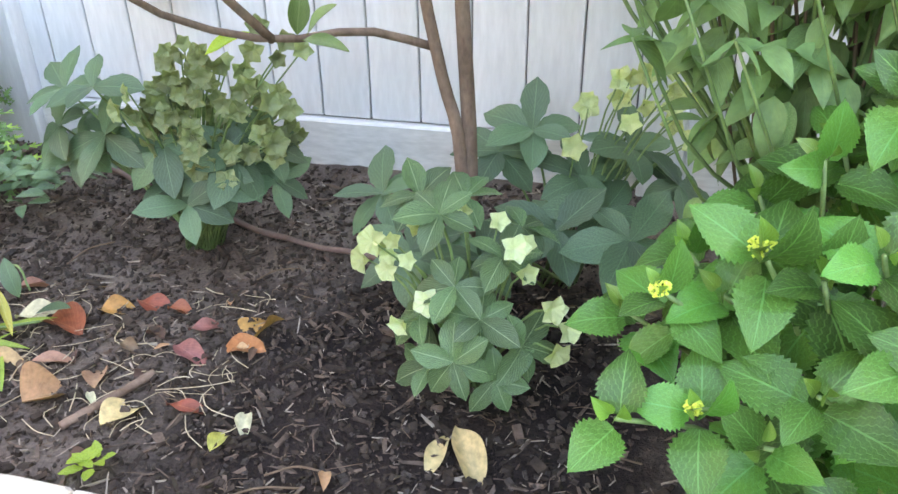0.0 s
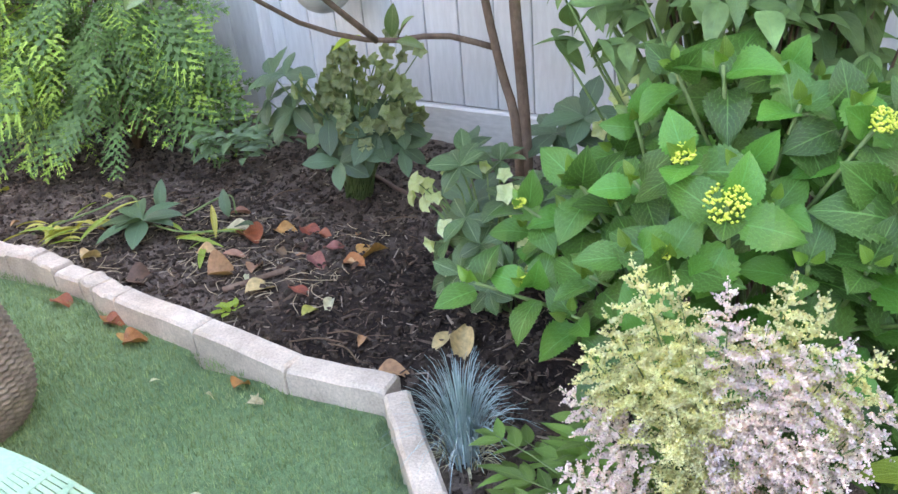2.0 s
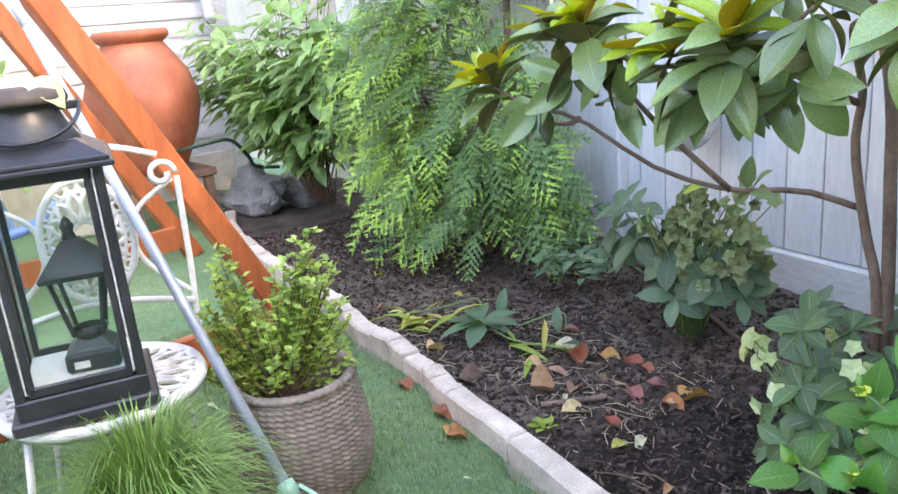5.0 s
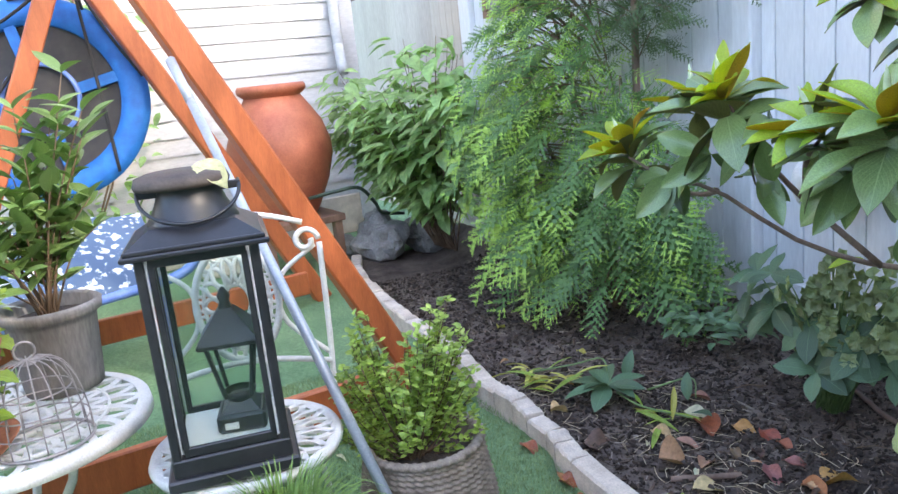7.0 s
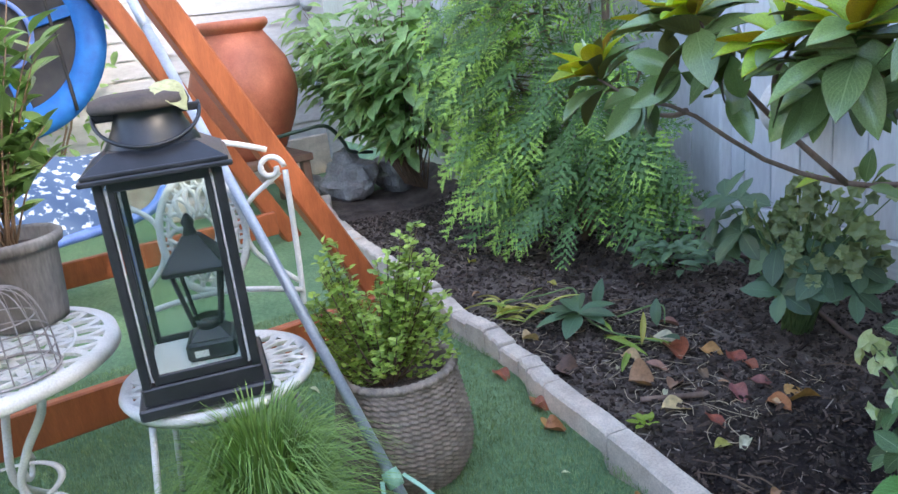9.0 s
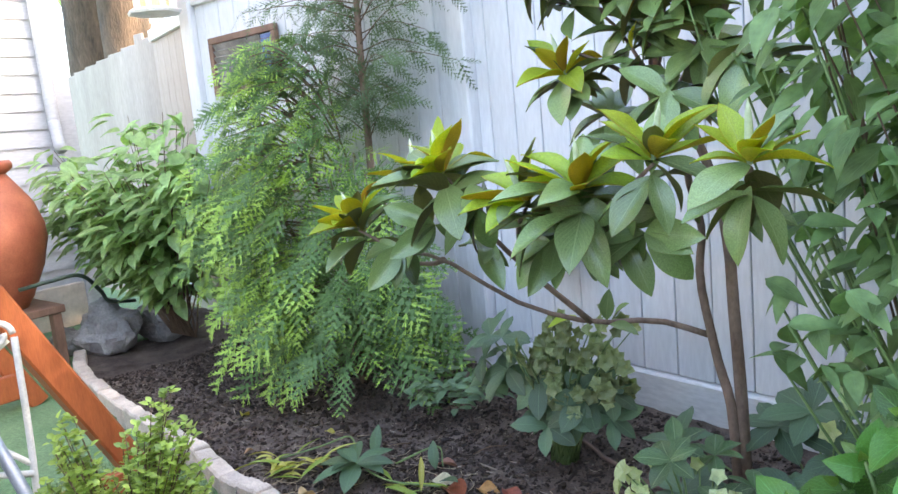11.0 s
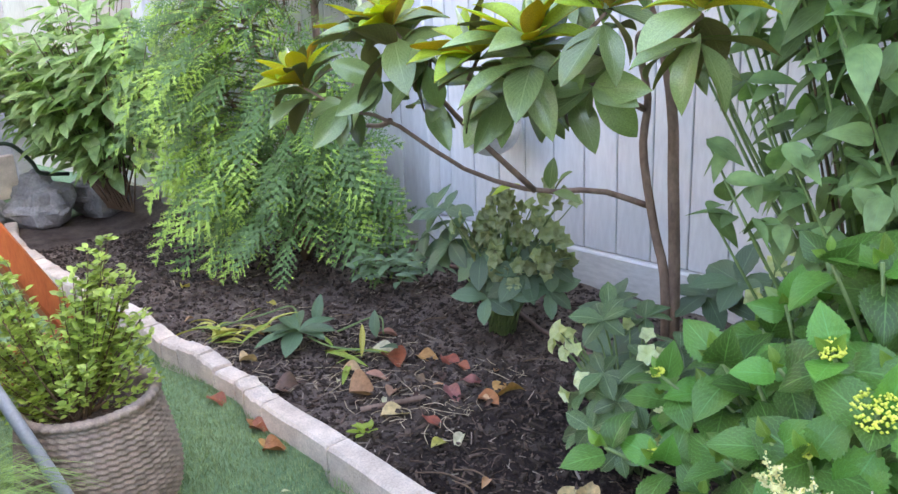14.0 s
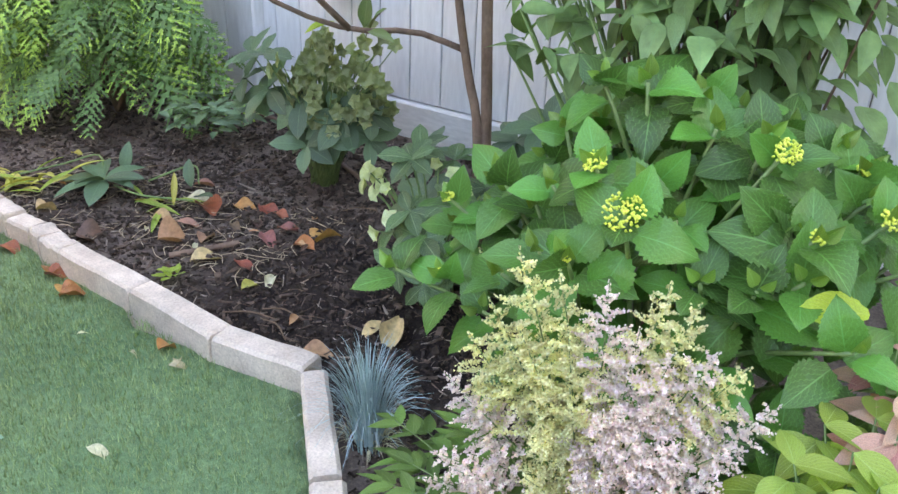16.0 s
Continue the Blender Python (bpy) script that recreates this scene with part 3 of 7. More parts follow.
for i, (p, q) in enumerate(zip(KERB, KERB[1:])):
    if i in (0, 1, 2):
        kerb_stone(p, q, 0.070 + 0.002 * i)
    else:
        mid = ((p[0] + q[0]) / 2 + rv(-0.02, 0.02), (p[1] + q[1]) / 2 + rv(-0.006, 0.006))
        kerb_stone(p, mid, 0.072 + rv(-0.008, 0.012), worn=0.8)
        kerb_stone(mid, q, 0.070 + rv(-0.008, 0.012), worn=0.8)
kerb_stone((0.255, 0.46), (0.034, 0.73), 0.070, 0.062)
kerb_stone((0.40, 0.26), (0.265, 0.445), 0.075, 0.07, worn=1.0)
kerb_stone((0.54, 0.08), (0.405, 0.255), 0.08, 0.065)


def rock(name, c, s, seed, label):
    bm = bmesh.new()
    bmesh.ops.create_icosphere(bm, subdivisions=4, radius=1.0)
    for v in bm.verts:
        p = v.co.copy()
        q = Vector((round(p.x * 1.6) / 1.6, round(p.y * 1.6) / 1.6, round(p.z * 1.6) / 1.6))
        p = p.lerp(q, 0.35) * (1 + 0.28 * noise.noise(p * 1.3 + Vector((seed, 0, 0))) + 0.06 * noise.noise(p * 5 + Vector((seed, 3, 0))))
        v.co = (c[0] + p.x * s[0], c[1] + p.y * s[1], c[2] + p.z * s[2])
    me = bpy.data.meshes.new(name)
    bm.to_mesh(me)
    bm.free()
    me.materials.append(M_ROCK)
    tagged(part(name, me, M_ROCK, None), label, "rock", "rocks at the bed's end")


rock("rock", (-4.25, 1.85, 0.13), (0.24, 0.2, 0.19), 1.0, "large grey boulder at the corner of the bed")
rock("rock", (-4.2, 2.22, 0.13), (0.24, 0.18, 0.16), 4.0, "grey boulder in the shade of a shrub")
rock("rock", (-4.5, 1.68, 0.06), (0.14, 0.12, 0.1), 9.0, "small grey stone beside a boulder")

# ---- swing ----
swing = thing("swing_frame", (-3.4, -0.25, 0), "orange-stained timber A-frame swing stand on the turf", "swing frame")
AP_N, AP_F = Vector((-1.84, -0.318, 2.29)), Vector((-3.6, 0.01, 2.1))
for (ap, fy, x) in ((AP_N, 0.862, -1.84), (AP_N, -1.47, -1.84), (AP_F, 1.11, -3.6), (AP_F, -0.95, -3.6)):
    foot = Vector((x, fy, 0.0))
    gg = G()
    beam(gg, foot, ap + (ap - foot).normalized() * 0.12, 0.09 if x > -2 else 0.10, 0.09 if x > -2 else 0.10, 0.008, (1, 0, 0))
    part("leg", gg, M_ORANGE, swing, smooth=False)
for x, ya, yb in ((-1.84, -1.36, 0.76), (-3.6, -0.86, 1.0)):
    gg = G()
    beam(gg, (x + 0.07, ya, 0.14), (x + 0.07, yb, 0.14), 0.04, 0.14, 0.006)
    part("cross_brace", gg, M_ORANGE, swing, smooth=False)
gg = G()
beam(gg, AP_N + Vector((0.3, 0, 0)), AP_F - Vector((0.3, 0, 0)), 0.11, 0.11, 0.008)
part("top_beam", gg, M_ORANGE, swing, smooth=False)

SC, SN = Vector((-3.86, -0.19, 1.365)), Vector((0.93, -0.3, 0.12)).normalized()
saucer = thing("saucer_swing", SC, "round blue saucer swing with black mesh, hung upright on ropes", "swing seat")
rot = Matrix.Translation(SC) @ frame_of(SN) @ Matrix.Rotation(radians(-12), 4, "Z") @ Matrix.Scale(1.083, 4)
gg = G()
prof = [(0.365, 0.012), (0.37, 0.025), (0.41, 0.038), (0.46, 0.035), (0.5, 0.012), (0.5, -0.012), (0.46, -0.035), (0.41, -0.038), (0.37, -0.025), (0.365, -0.012)]
tmp = G()
lathe(tmp, prof + [prof[0]], (0, 0, 0), 64)
part("padded_rim", gg.add(np.concatenate(tmp.v), tmp.f, rot), M_BLUE, saucer, "blue padded fabric rim")
tmp = G()
lathe(tmp, [(0.0, 0.0), (0.12, -0.004), (0.375, 0.0)], (0, 0, 0), 48)
part("mesh_seat", G().add(np.concatenate(tmp.v), tmp.f, rot), M_MESH, saucer, "black woven mesh")
tmp = G()
ring = [(0.175 + 0.012 * math.cos(a), 0.018 + 0.01 * math.sin(a)) for a in np.linspace(0, 2 * math.pi, 9)]
lathe(tmp, ring, (0, 0, 0), 48)
part("centre_ring", G().add(np.concatenate(tmp.v), tmp.f, rot), M_TUBEBLUE, saucer, "pale blue printed ring")
for k in range(4):
    a = radians(25 + 90 * k)
    gg = G()
    v0, v1 = Vector((math.cos(a) * 0.18, math.sin(a) * 0.18, 0.012)), Vector((math.cos(a) * 0.385, math.sin(a) * 0.385, 0.02))
    tmp = G()
    beam(tmp, v0, v1, 0.055, 0.012, 0.003, (0, 0, 1))
    part("spoke", G().add(np.concatenate(tmp.v), tmp.f, rot), M_BLUE, saucer, smooth=False)
top = AP_F + (AP_F - AP_N).normalized() * 0.22
for k, a in enumerate((20, 70, 110, 160, 220, 320)):
    a = radians(a)
    p = rot @ Vector((math.cos(a) * 0.49, math.sin(a) * 0.49, 0.03))
    q = top + Vector((0.05 if k % 2 else -0.06, 0, -0.05))
    gg = G()
    tube(gg, curve_pts([p, p.lerp(q, 0.5) + Vector((0.04, 0.0, -0.05)), q], 10), 0.009, 6)
    part("rope", gg, M_ROPE, saucer)

# ---- urn on stand ----
UC = (-4.45, 1.26, 0.40)
urn = thing("urn", UC, "tall terracotta urn with a flared rim on a stand", "urn")
prof = [(0.0, 0.0), (0.19, 0.0), (0.23, 0.06), (0.32, 0.25), (0.365, 0.42), (0.36, 0.52), (0.315, 0.66), (0.235, 0.78), (0.19, 0.845)]
gg = G()
lathe(gg, prof, UC, 48, wob=lambda a, r, z: r * (1 + 0.008 * math.sin(3 * a + z * 5)))
part("body", gg, M_URN, urn)
gg = G()
lathe(gg, [(0.19, 0.84), (0.215, 0.86), (0.236, 0.88), (0.238, 0.905), (0.225, 0.925), (0.185, 0.92), (0.172, 0.84), (0.24, 0.7), (0.0, 0.6)], UC, 48)
part("rim", gg, M_URN, urn)
stand = thing("urn_stand", (-4.45, 1.26, 0), "small weathered wooden stand under the urn", "plant stand")
gg = G()
box(gg, 0.6, 0.6, 0.05, Matrix.Translation((-4.45, 1.26, 0.375)), 0.006)
part("top", gg, M_WOODSTAND, stand, smooth=False)
for dx in (-0.25, 0.25):
    for dy in (-0.25, 0.25):
        gg = G()
        box(gg, 0.06, 0.06, 0.35, Matrix.Translation((-4.45 + dx, 1.26 + dy, 0.175)), 0.006)
        part("leg", gg, M_WOODSTAND, stand, smooth=False)
gg = G()
tube(gg, curve_pts([(-4.12, 1.3, 0.55), (-4.02, 1.45, 0.58), (-4.0, 1.62, 0.58), (-4.05, 1.75, 0.45), (-4.1, 1.82, 0.36), (-4.12, 2.0, 0.32)], 24), 0.013, 8)
single("garden_hose", gg, plain("dark_green_hose", (0.02, 0.04, 0.025), (0.05, 0.08, 0.05), 0.4, 20, 150, 0.05), "dark green garden hose lying over the boulder", "hose")
gg = G()
box(gg, 0.5, 0.16, 0.14, Matrix.Translation((-4.75, 0.9, 0.07)) @ Matrix.Rotation(radians(70), 4, "Z"), 0.02)
single("stone_block", gg, M_STONE, "pale stone edging block by the house", "stone block", smooth=False)

# ---- rope planter ----
PC = Vector((-0.94, 0.36, 0.0))
planter = thing("rope_planter", PC, "taupe rope-textured round planter standing on turf", "planter")
gg = G()
NR = 22
def pot_r(t):
    return float(np.interp(t, (0.0, 0.06, 0.18, 0.36, 0.55, 0.8, 1.0), (0.148, 0.160, 0.181, 0.192, 0.189, 0.176, 0.163)))


prof = []
H = 0.325
for i in range(NR):
    for k in range(5):
        t = (i + k / 5) / NR
        prof.append((pot_r(t) + 0.0065 * abs(math.sin(math.pi * (k + 0.5) / 5)), H * t))
twist = lambda a, r, z: r + 0.0026 * math.sin(46 * a + z * 430) + 0.003 * math.sin(2 * a + z * 9)
prof += [(pot_r(1) + 0.012, H), (pot_r(1) + 0.012, H + 0.012), (pot_r(1) - 0.004, H + 0.018), (pot_r(1) - 0.016, H + 0.008), (pot_r(1) - 0.02, H - 0.12)]
lathe(gg, prof, PC, 276, wob=twist)
part("pot", gg, M_ROPEPOT, planter)
gg = G()
lathe(gg, [(0.0, 0.008), (0.08, 0.004), (pot_r(1) - 0.014, 0.0)], PC + Vector((0, 0, H - 0.045)), 40, wob=lambda a, r, z: r)
part("soil", gg, M_SOIL, planter)

# ---- rake ----
def strip(g, pts, w, t, across):
    """A flat bar along pts, w wide in the direction across and t thick."""
    vs, fs = [], []
    for i, p in enumerate(pts):
        d = (pts[min(i + 1, len(pts) - 1)] - pts[max(i - 1, 0)]).normalized()
        a = (across - d * across.dot(d)).normalized() * (w / 2)
        n = a.cross(d).normalized() * (t / 2)
        vs += [(p + a + n)[:], (p - a + n)[:], (p - a - n)[:], (p + a - n)[:]]
    for i in range(len(pts) - 1):
        for k in range(4):
            fs.append((i * 4 + k, i * 4 + (k + 1) % 4, i * 4 + 4 + (k + 1) % 4, i * 4 + 4 + k))
    q = (len(pts) - 1) * 4
    fs += [(3, 2, 1, 0), (q, q + 1, q + 2, q + 3)]
    g.add(vs, fs)


rake = thing("rake", (-0.6, 0.2, 0), "mint green plastic leaf rake with a grey-blue pole", "rake")
NECK, HTOP = Vector((-0.69, 0.182, 0.17)), Vector((-1.765, 0.045, 1.43))
gg = G()
tube(gg, [NECK + (NECK - HTOP).normalized() * 0.16, HTOP], 0.0145, 14)
part("pole", gg, M_POLE, rake, "grey-blue metal pole")
gg = G()
tube(gg, [HTOP.lerp(NECK, 0.1), HTOP + (HTOP - NECK).normalized() * 0.01], 0.016, 14)
part("grip", gg, M_POLE, rake)
fwd = (NECK - HTOP).normalized()
side = Vector((0.12, 0.99, 0)).normalized()
tip_c = Vector((-0.415, 0.182, 0.004))
along = (tip_c - NECK)
nrm = side.cross(along).normalized()
if nrm.z < 0:
    nrm = -nrm
def rk(u, v):
    """Point on the head: u across -1..1, v 0 at the neck to 1 at the tips."""
    w = 0.028 + 0.094 * v ** 0.8
    return NECK + along * v * (1 - 0.06 * u * u * v) + side * (u * w) + nrm * (0.025 * math.sin(v * math.pi) - 0.02 * u * u * v)
for k in range(15):
    u = -1 + 2 * k / 14
    gg = G()
    pts = [rk(u, v) for v in np.linspace(0.25 if 0 < k < 14 else 0.0, 1, 7)]
    pts.append(pts[-1] + Vector((0, 0, -0.004)) + along * 0.01)
    strip(gg, pts, 0.0105, 0.004, side)
    part("tine", gg, M_MINT, rake, smooth=False)
for v in (0.28, 0.5, 0.66, 0.82):
    gg = G()
    pts = [rk(u, v) for u in np.linspace(-1, 1, 13)]
    strip(gg, pts, 0.012, 0.005, along.normalized())
    part("cross_bar", gg, M_MINT, rake, smooth=False)
gg = G()
tube(gg, [NECK - fwd * 0.02, NECK, NECK + fwd * 0.025], [0.021, 0.024, 0.02], 12)
part("socket", gg, M_MINT, rake)

# ---- white iron table ----
TC = Vector((-1.29, -0.62, 0.0))
TZ, TR = 0.578, 0.35
table = thing("bistro_table", TC, "round white cast iron bistro table with openwork top", "table")


def openwork(par, c, r0, r1, z, t=0.012, n=10, rings=()):
    """A pierced disc: rings, and petals of bars between them."""
    for ra, rb in rings:
        g = G()
        lathe(g, [(ra, 0), (rb, 0), (rb, t), (ra, t), (ra, 0)], (c[0], c[1], z), 56)
        part("cast_ring", g, M_WHITE, par)
    for k in range(n):
        a0 = 2 * math.pi * k / n
        for s in (-1, 1):
            pts = []
            for i in range(7):
                q = i / 6
                r = r0 + (r1 - r0) * q
                a = a0 + s * math.sin(q * math.pi) * math.pi / n * 0.85
                pts.append((c[0] + r * math.cos(a), c[1] + r * math.sin(a), z + t / 2))
            g = G()
            strip(g, [Vector(p) for p in pts], 0.019, 0.009, Vector((-math.sin(a0), math.cos(a0), 0)))
            part("scroll_bar", g, M_WHITE, par, smooth=False)


gg = G()
lathe(gg, [(TR - 0.03, TZ - 0.002), (TR, TZ - 0.004), (TR + 0.004, TZ - 0.03), (TR - 0.004, TZ - 0.034), (TR - 0.006, TZ - 0.012), (TR - 0.03, TZ - 0.012), (TR - 0.03, TZ - 0.002)], (TC.x, TC.y, 0), 72)
top = part("table_rim", gg, M_WHITE, table)
openwork(table, TC, 0.19, TR - 0.02, TZ - 0.014, n=22, rings=((0.185, 0.2), (0.245, 0.252)))
openwork(table, TC, 0.04, 0.19, TZ - 0.014, n=12, rings=((0.03, 0.045), (0.1, 0.115)))
for k in range(3):
    a = radians(40 + 120 * k)
    d = Vector((math.cos(a), math.sin(a), 0))
    gg = G()
    pts = [TC + d * 0.08 + Vector((0, 0, 0.57)), TC + d * 0.2 + Vector((0, 0, 0.48)), TC + d * 0.1 + Vector((0, 0, 0.32)), TC + d * 0.06 + Vector((0, 0, 0.2)), TC + d * 0.2 + Vector((0, 0, 0.07)), TC + d * 0.29 + Vector((0, 0, 0.01))]
    tube(gg, curve_pts(pts, 24), 0.011, 8)
    sp = [TC + d * (0.17 + 0.045 * math.cos(q) * (1 - q / 14)) + Vector((0, 0, 0.17 + 0.045 * math.sin(q) * (1 - q / 14))) for q in np.linspace(0, 9, 26)]
    tube(gg, sp, 0.008, 6)
    part("leg", gg, M_WHITE, table)
gg = G()
lathe(gg, [(0.13, 0.2), (0.14, 0.205), (0.13, 0.21), (0.12, 0.205), (0.13, 0.2)], TC, 40)
part("brace_ring", gg, M_WHITE, table)

# ---- white iron chair ----
CC, SZ = Vector((-1.05, -0.09, 0.0)), 0.45
CB = Vector((-0.93, 0.36, 0)).normalized()      # towards the back of the chair
CS = Vector((-CB.y, CB.x, 0))
chair = thing("bistro_chair", CC, "white wrought iron bistro chair with an oval openwork back", "chair")
gg = G()
lathe(gg, [(0.215, SZ - 0.012), (0.24, SZ - 0.004), (0.247, SZ - 0.02), (0.236, SZ - 0.04), (0.215, SZ - 0.012)], CC, 56)
part("seat_rim", gg, M_WHITE, chair)
openwork(chair, CC, 0.115, 0.225, SZ - 0.018, n=18, rings=((0.11, 0.122),))
openwork(chair, CC, 0.02, 0.115, SZ - 0.018, n=9, rings=((0.015, 0.03),))
for b, s in ((-1, -1), (-1, 1), (1, -1), (1, 1)):
    gg = G()
    p = CC + CB * b * 0.15 + CS * s * 0.15
    tube(gg, [p + Vector((0, 0, SZ - 0.02)), p + CB * b * 0.05 + CS * s * 0.05 + Vector((0, 0, 0.002))], 0.009, 8)
    part("leg", gg, M_WHITE, chair)
BKC = CC + CB * 0.23
for s in (-1, 1):
    gg = G()
    pts = [BKC + CS * s * 0.235 + Vector((0, 0, SZ - 0.02)), BKC + CB * 0.03 + CS * s * 0.245 + Vector((0, 0, 0.64)), BKC + CB * 0.05 + CS * s * 0.25 + Vector((0, 0, 0.88))]
    tube(gg, curve_pts(pts, 14), 0.0085, 8)
    sp = [BKC + CB * 0.05 + CS * s * (0.212 + 0.037 * math.cos(q) * (1 - q / 11)) + Vector((0, 0, 0.89 + 0.037 * math.sin(q) * (1 - q / 11))) for q in np.linspace(0, 6.5, 22)]
    tube(gg, sp, 0.0085, 8)
    part("back_post", gg, M_WHITE, chair)
    gg = G()
    pts = [BKC + CB * 0.02 + CS * s * 0.235 + Vector((0, 0, 0.56)), BKC + CB * 0.04 + CS * s * 0.125 + Vector((0, 0, 0.67)), BKC + CB * 0.05 + CS * s * 0.125 + Vector((0, 0, 0.79)), BKC + CB * 0.055 + CS * s * 0.235 + Vector((0, 0, 0.875))]
    tube(gg, curve_pts(pts, 20), 0.0075, 8)
    part("back_scroll", gg, M_WHITE, chair)
gg = G()
pts = [BKC + CB * 0.055 + CS * q + Vector((0, 0, 0.93 + 0.06 * math.cos(q * 6.5))) for q in np.linspace(-0.21, 0.21, 17)]
tube(gg, pts, 0.0085, 8)
part("top_rail", gg, M_WHITE, chair)
gg = G()
pts = [BKC + CB * 0.01 + CS * q + Vector((0, 0, 0.535 + 0.035 * math.cos(q * 6.5))) for q in np.linspace(-0.24, 0.24, 17)]
tube(gg, pts, 0.0085, 8)
part("lower_rail", gg, M_WHITE, chair)
# oval openwork medallion
gg = G()
OC = BKC + CB * 0.04 + Vector((0, 0, 0.74))
UPV = (Vector((0, 0, 1)) + CB * 0.12).normalized()
def ov(a, k):
    return OC + CS * (math.cos(a) * 0.115 * k) + UPV * (math.sin(a) * 0.165 * k)
for k, r in ((1.0, 0.011), (0.8, 0.006), (0.32, 0.007)):
    g3 = G()
    tube(g3, [ov(a, k) for a in np.linspace(0, 2 * math.pi, 37)], r, 6, cap=False)
    part("medallion_ring", g3, M_WHITE, chair)
for i in range(14):
    a = 2 * math.pi * i / 14
    g3 = G()
    for s in (-1, 1):
        tube(g3, [ov(a + s * 0.22 * math.sin(q * math.pi), 0.32 + 0.5 * q) for q in np.linspace(0, 1, 6)], 0.0075, 5)
    part("medallion_petal", g3, M_WHITE, chair)
for i in range(22):
    a = 2 * math.pi * i / 22
    c = ov(a, 0.9)
    g3 = G()
    tube(g3, [c + (CS * math.cos(q) + UPV * math.sin(q)) * 0.014 for q in np.linspace(0, 2 * math.pi, 8)], 0.0055, 5, cap=False)
    part("medallion_loop", g3, M_WHITE, chair)

# ---- lantern on the chair ----
LX = Vector((0.257, 0.966, 0)).normalized()        # along the front
LN = Vector((LX.y, -LX.x, 0))                     # towards the front
LW = 0.268
LC = Vector((-0.85, -0.174, 0)) - LN * (LW / 2)
LZ = SZ + 0.002
lrot = Matrix((LX, -LN, Vector((0, 0, 1)))).transposed().to_4x4()
LM = Matrix.Translation((LC.x, LC.y, LZ)) @ lrot
lantern = thing("lantern", (LC.x, LC.y, LZ), "tall black metal lantern with glass sides on the chair", "lantern")


def lpart(name, fn, mat, label="", smooth=False):
    t = G()
    fn(t)
    return part(name, G().add(np.concatenate(t.v), t.f, LM, t.s), mat, lantern, label, smooth)


T = lambda x, y, z: Matrix.Translation((x, y, z))
h = LW / 2
LH = 0.545
lpart("base_plinth", lambda t: (box(t, LW + 0.03, LW + 0.03, 0.03, T(0, 0, 0.015), 0.005), box(t, LW, LW, 0.045, T(0, 0, 0.05), 0.004)), M_BLACK)
lpart("inner_floor", lambda t: box(t, LW - 0.05, LW - 0.05, 0.01, T(0, 0, 0.079), 0.002), plain("bright_cream_board", (0.74, 0.74, 0.70), (0.84, 0.84, 0.80), 0.4, 10, 90, 0.05), "cream painted floor")
for sx in (-1, 1):
    for sy in (-1, 1):
        lpart("corner_post", lambda t: box(t, 0.02, 0.02, LH - 0.07, T(sx * (h - 0.012), sy * (h - 0.012), 0.07 + (LH - 0.07) / 2), 0.003), M_BLACK)
for sy in (-1, 1):
    for sx in (-1, 1):
        lpart("frame_stile", lambda t: box(t, 0.014, 0.012, LH - 0.1, T(sx * (h - 0.036), sy * (h - 0.012), 0.07 + (LH - 0.07) / 2), 0.002), M_BLACK)
        lpart("worn_edge", lambda t: box(t, 0.0035, 0.004, LH - 0.1, T(sx * (h - 0.0255), sy * (h - 0.008), 0.07 + (LH - 0.07) / 2), 0.0), M_WORNWHITE, "worn pale paint line")
    for zz in (0.085, LH - 0.012):
        lpart("frame_rail", lambda t: box(t, LW - 0.06, 0.012, 0.022, T(0, sy * (h - 0.012), zz), 0.002), M_BLACK)
for sx in (-1, 1):
    for sy in (-1, 1):
        lpart("frame_stile", lambda t: box(t, 0.012, 0.014, LH - 0.1, T(sx * (h - 0.012), sy * (h - 0.036), 0.07 + (LH - 0.07) / 2), 0.002), M_BLACK)
    for zz in (0.085, LH - 0.012):
        lpart("frame_rail", lambda t: box(t, 0.012, LW - 0.06, 0.022, T(sx * (h - 0.012), 0, zz), 0.002), M_BLACK)
for k in range(4):
    rz = Matrix.Rotation(k * math.pi / 2, 4, "Z")
    ob = lpart("glass_pane", lambda t: box(t, LW - 0.08, 0.002, LH - 0.11, rz @ T(0, -(h - 0.012), 0.07 + (LH - 0.07) / 2), 0.0), M_GLASS, "clear glass pane")
    ob.visible_shadow = False


def pyramid(t, w0, w1, z0, z1):
    a, b = w0 / 2, w1 / 2
    v = [(-a, -a, z0), (a, -a, z0), (a, a, z0), (-a, a, z0), (-b, -b, z1), (b, -b, z1), (b, b, z1), (-b, b, z1)]
    t.add(v, [(3, 2, 1, 0), (4, 5, 6, 7), (0, 1, 5, 4), (1, 2, 6, 5), (2, 3, 7, 6), (3, 0, 4, 7)])


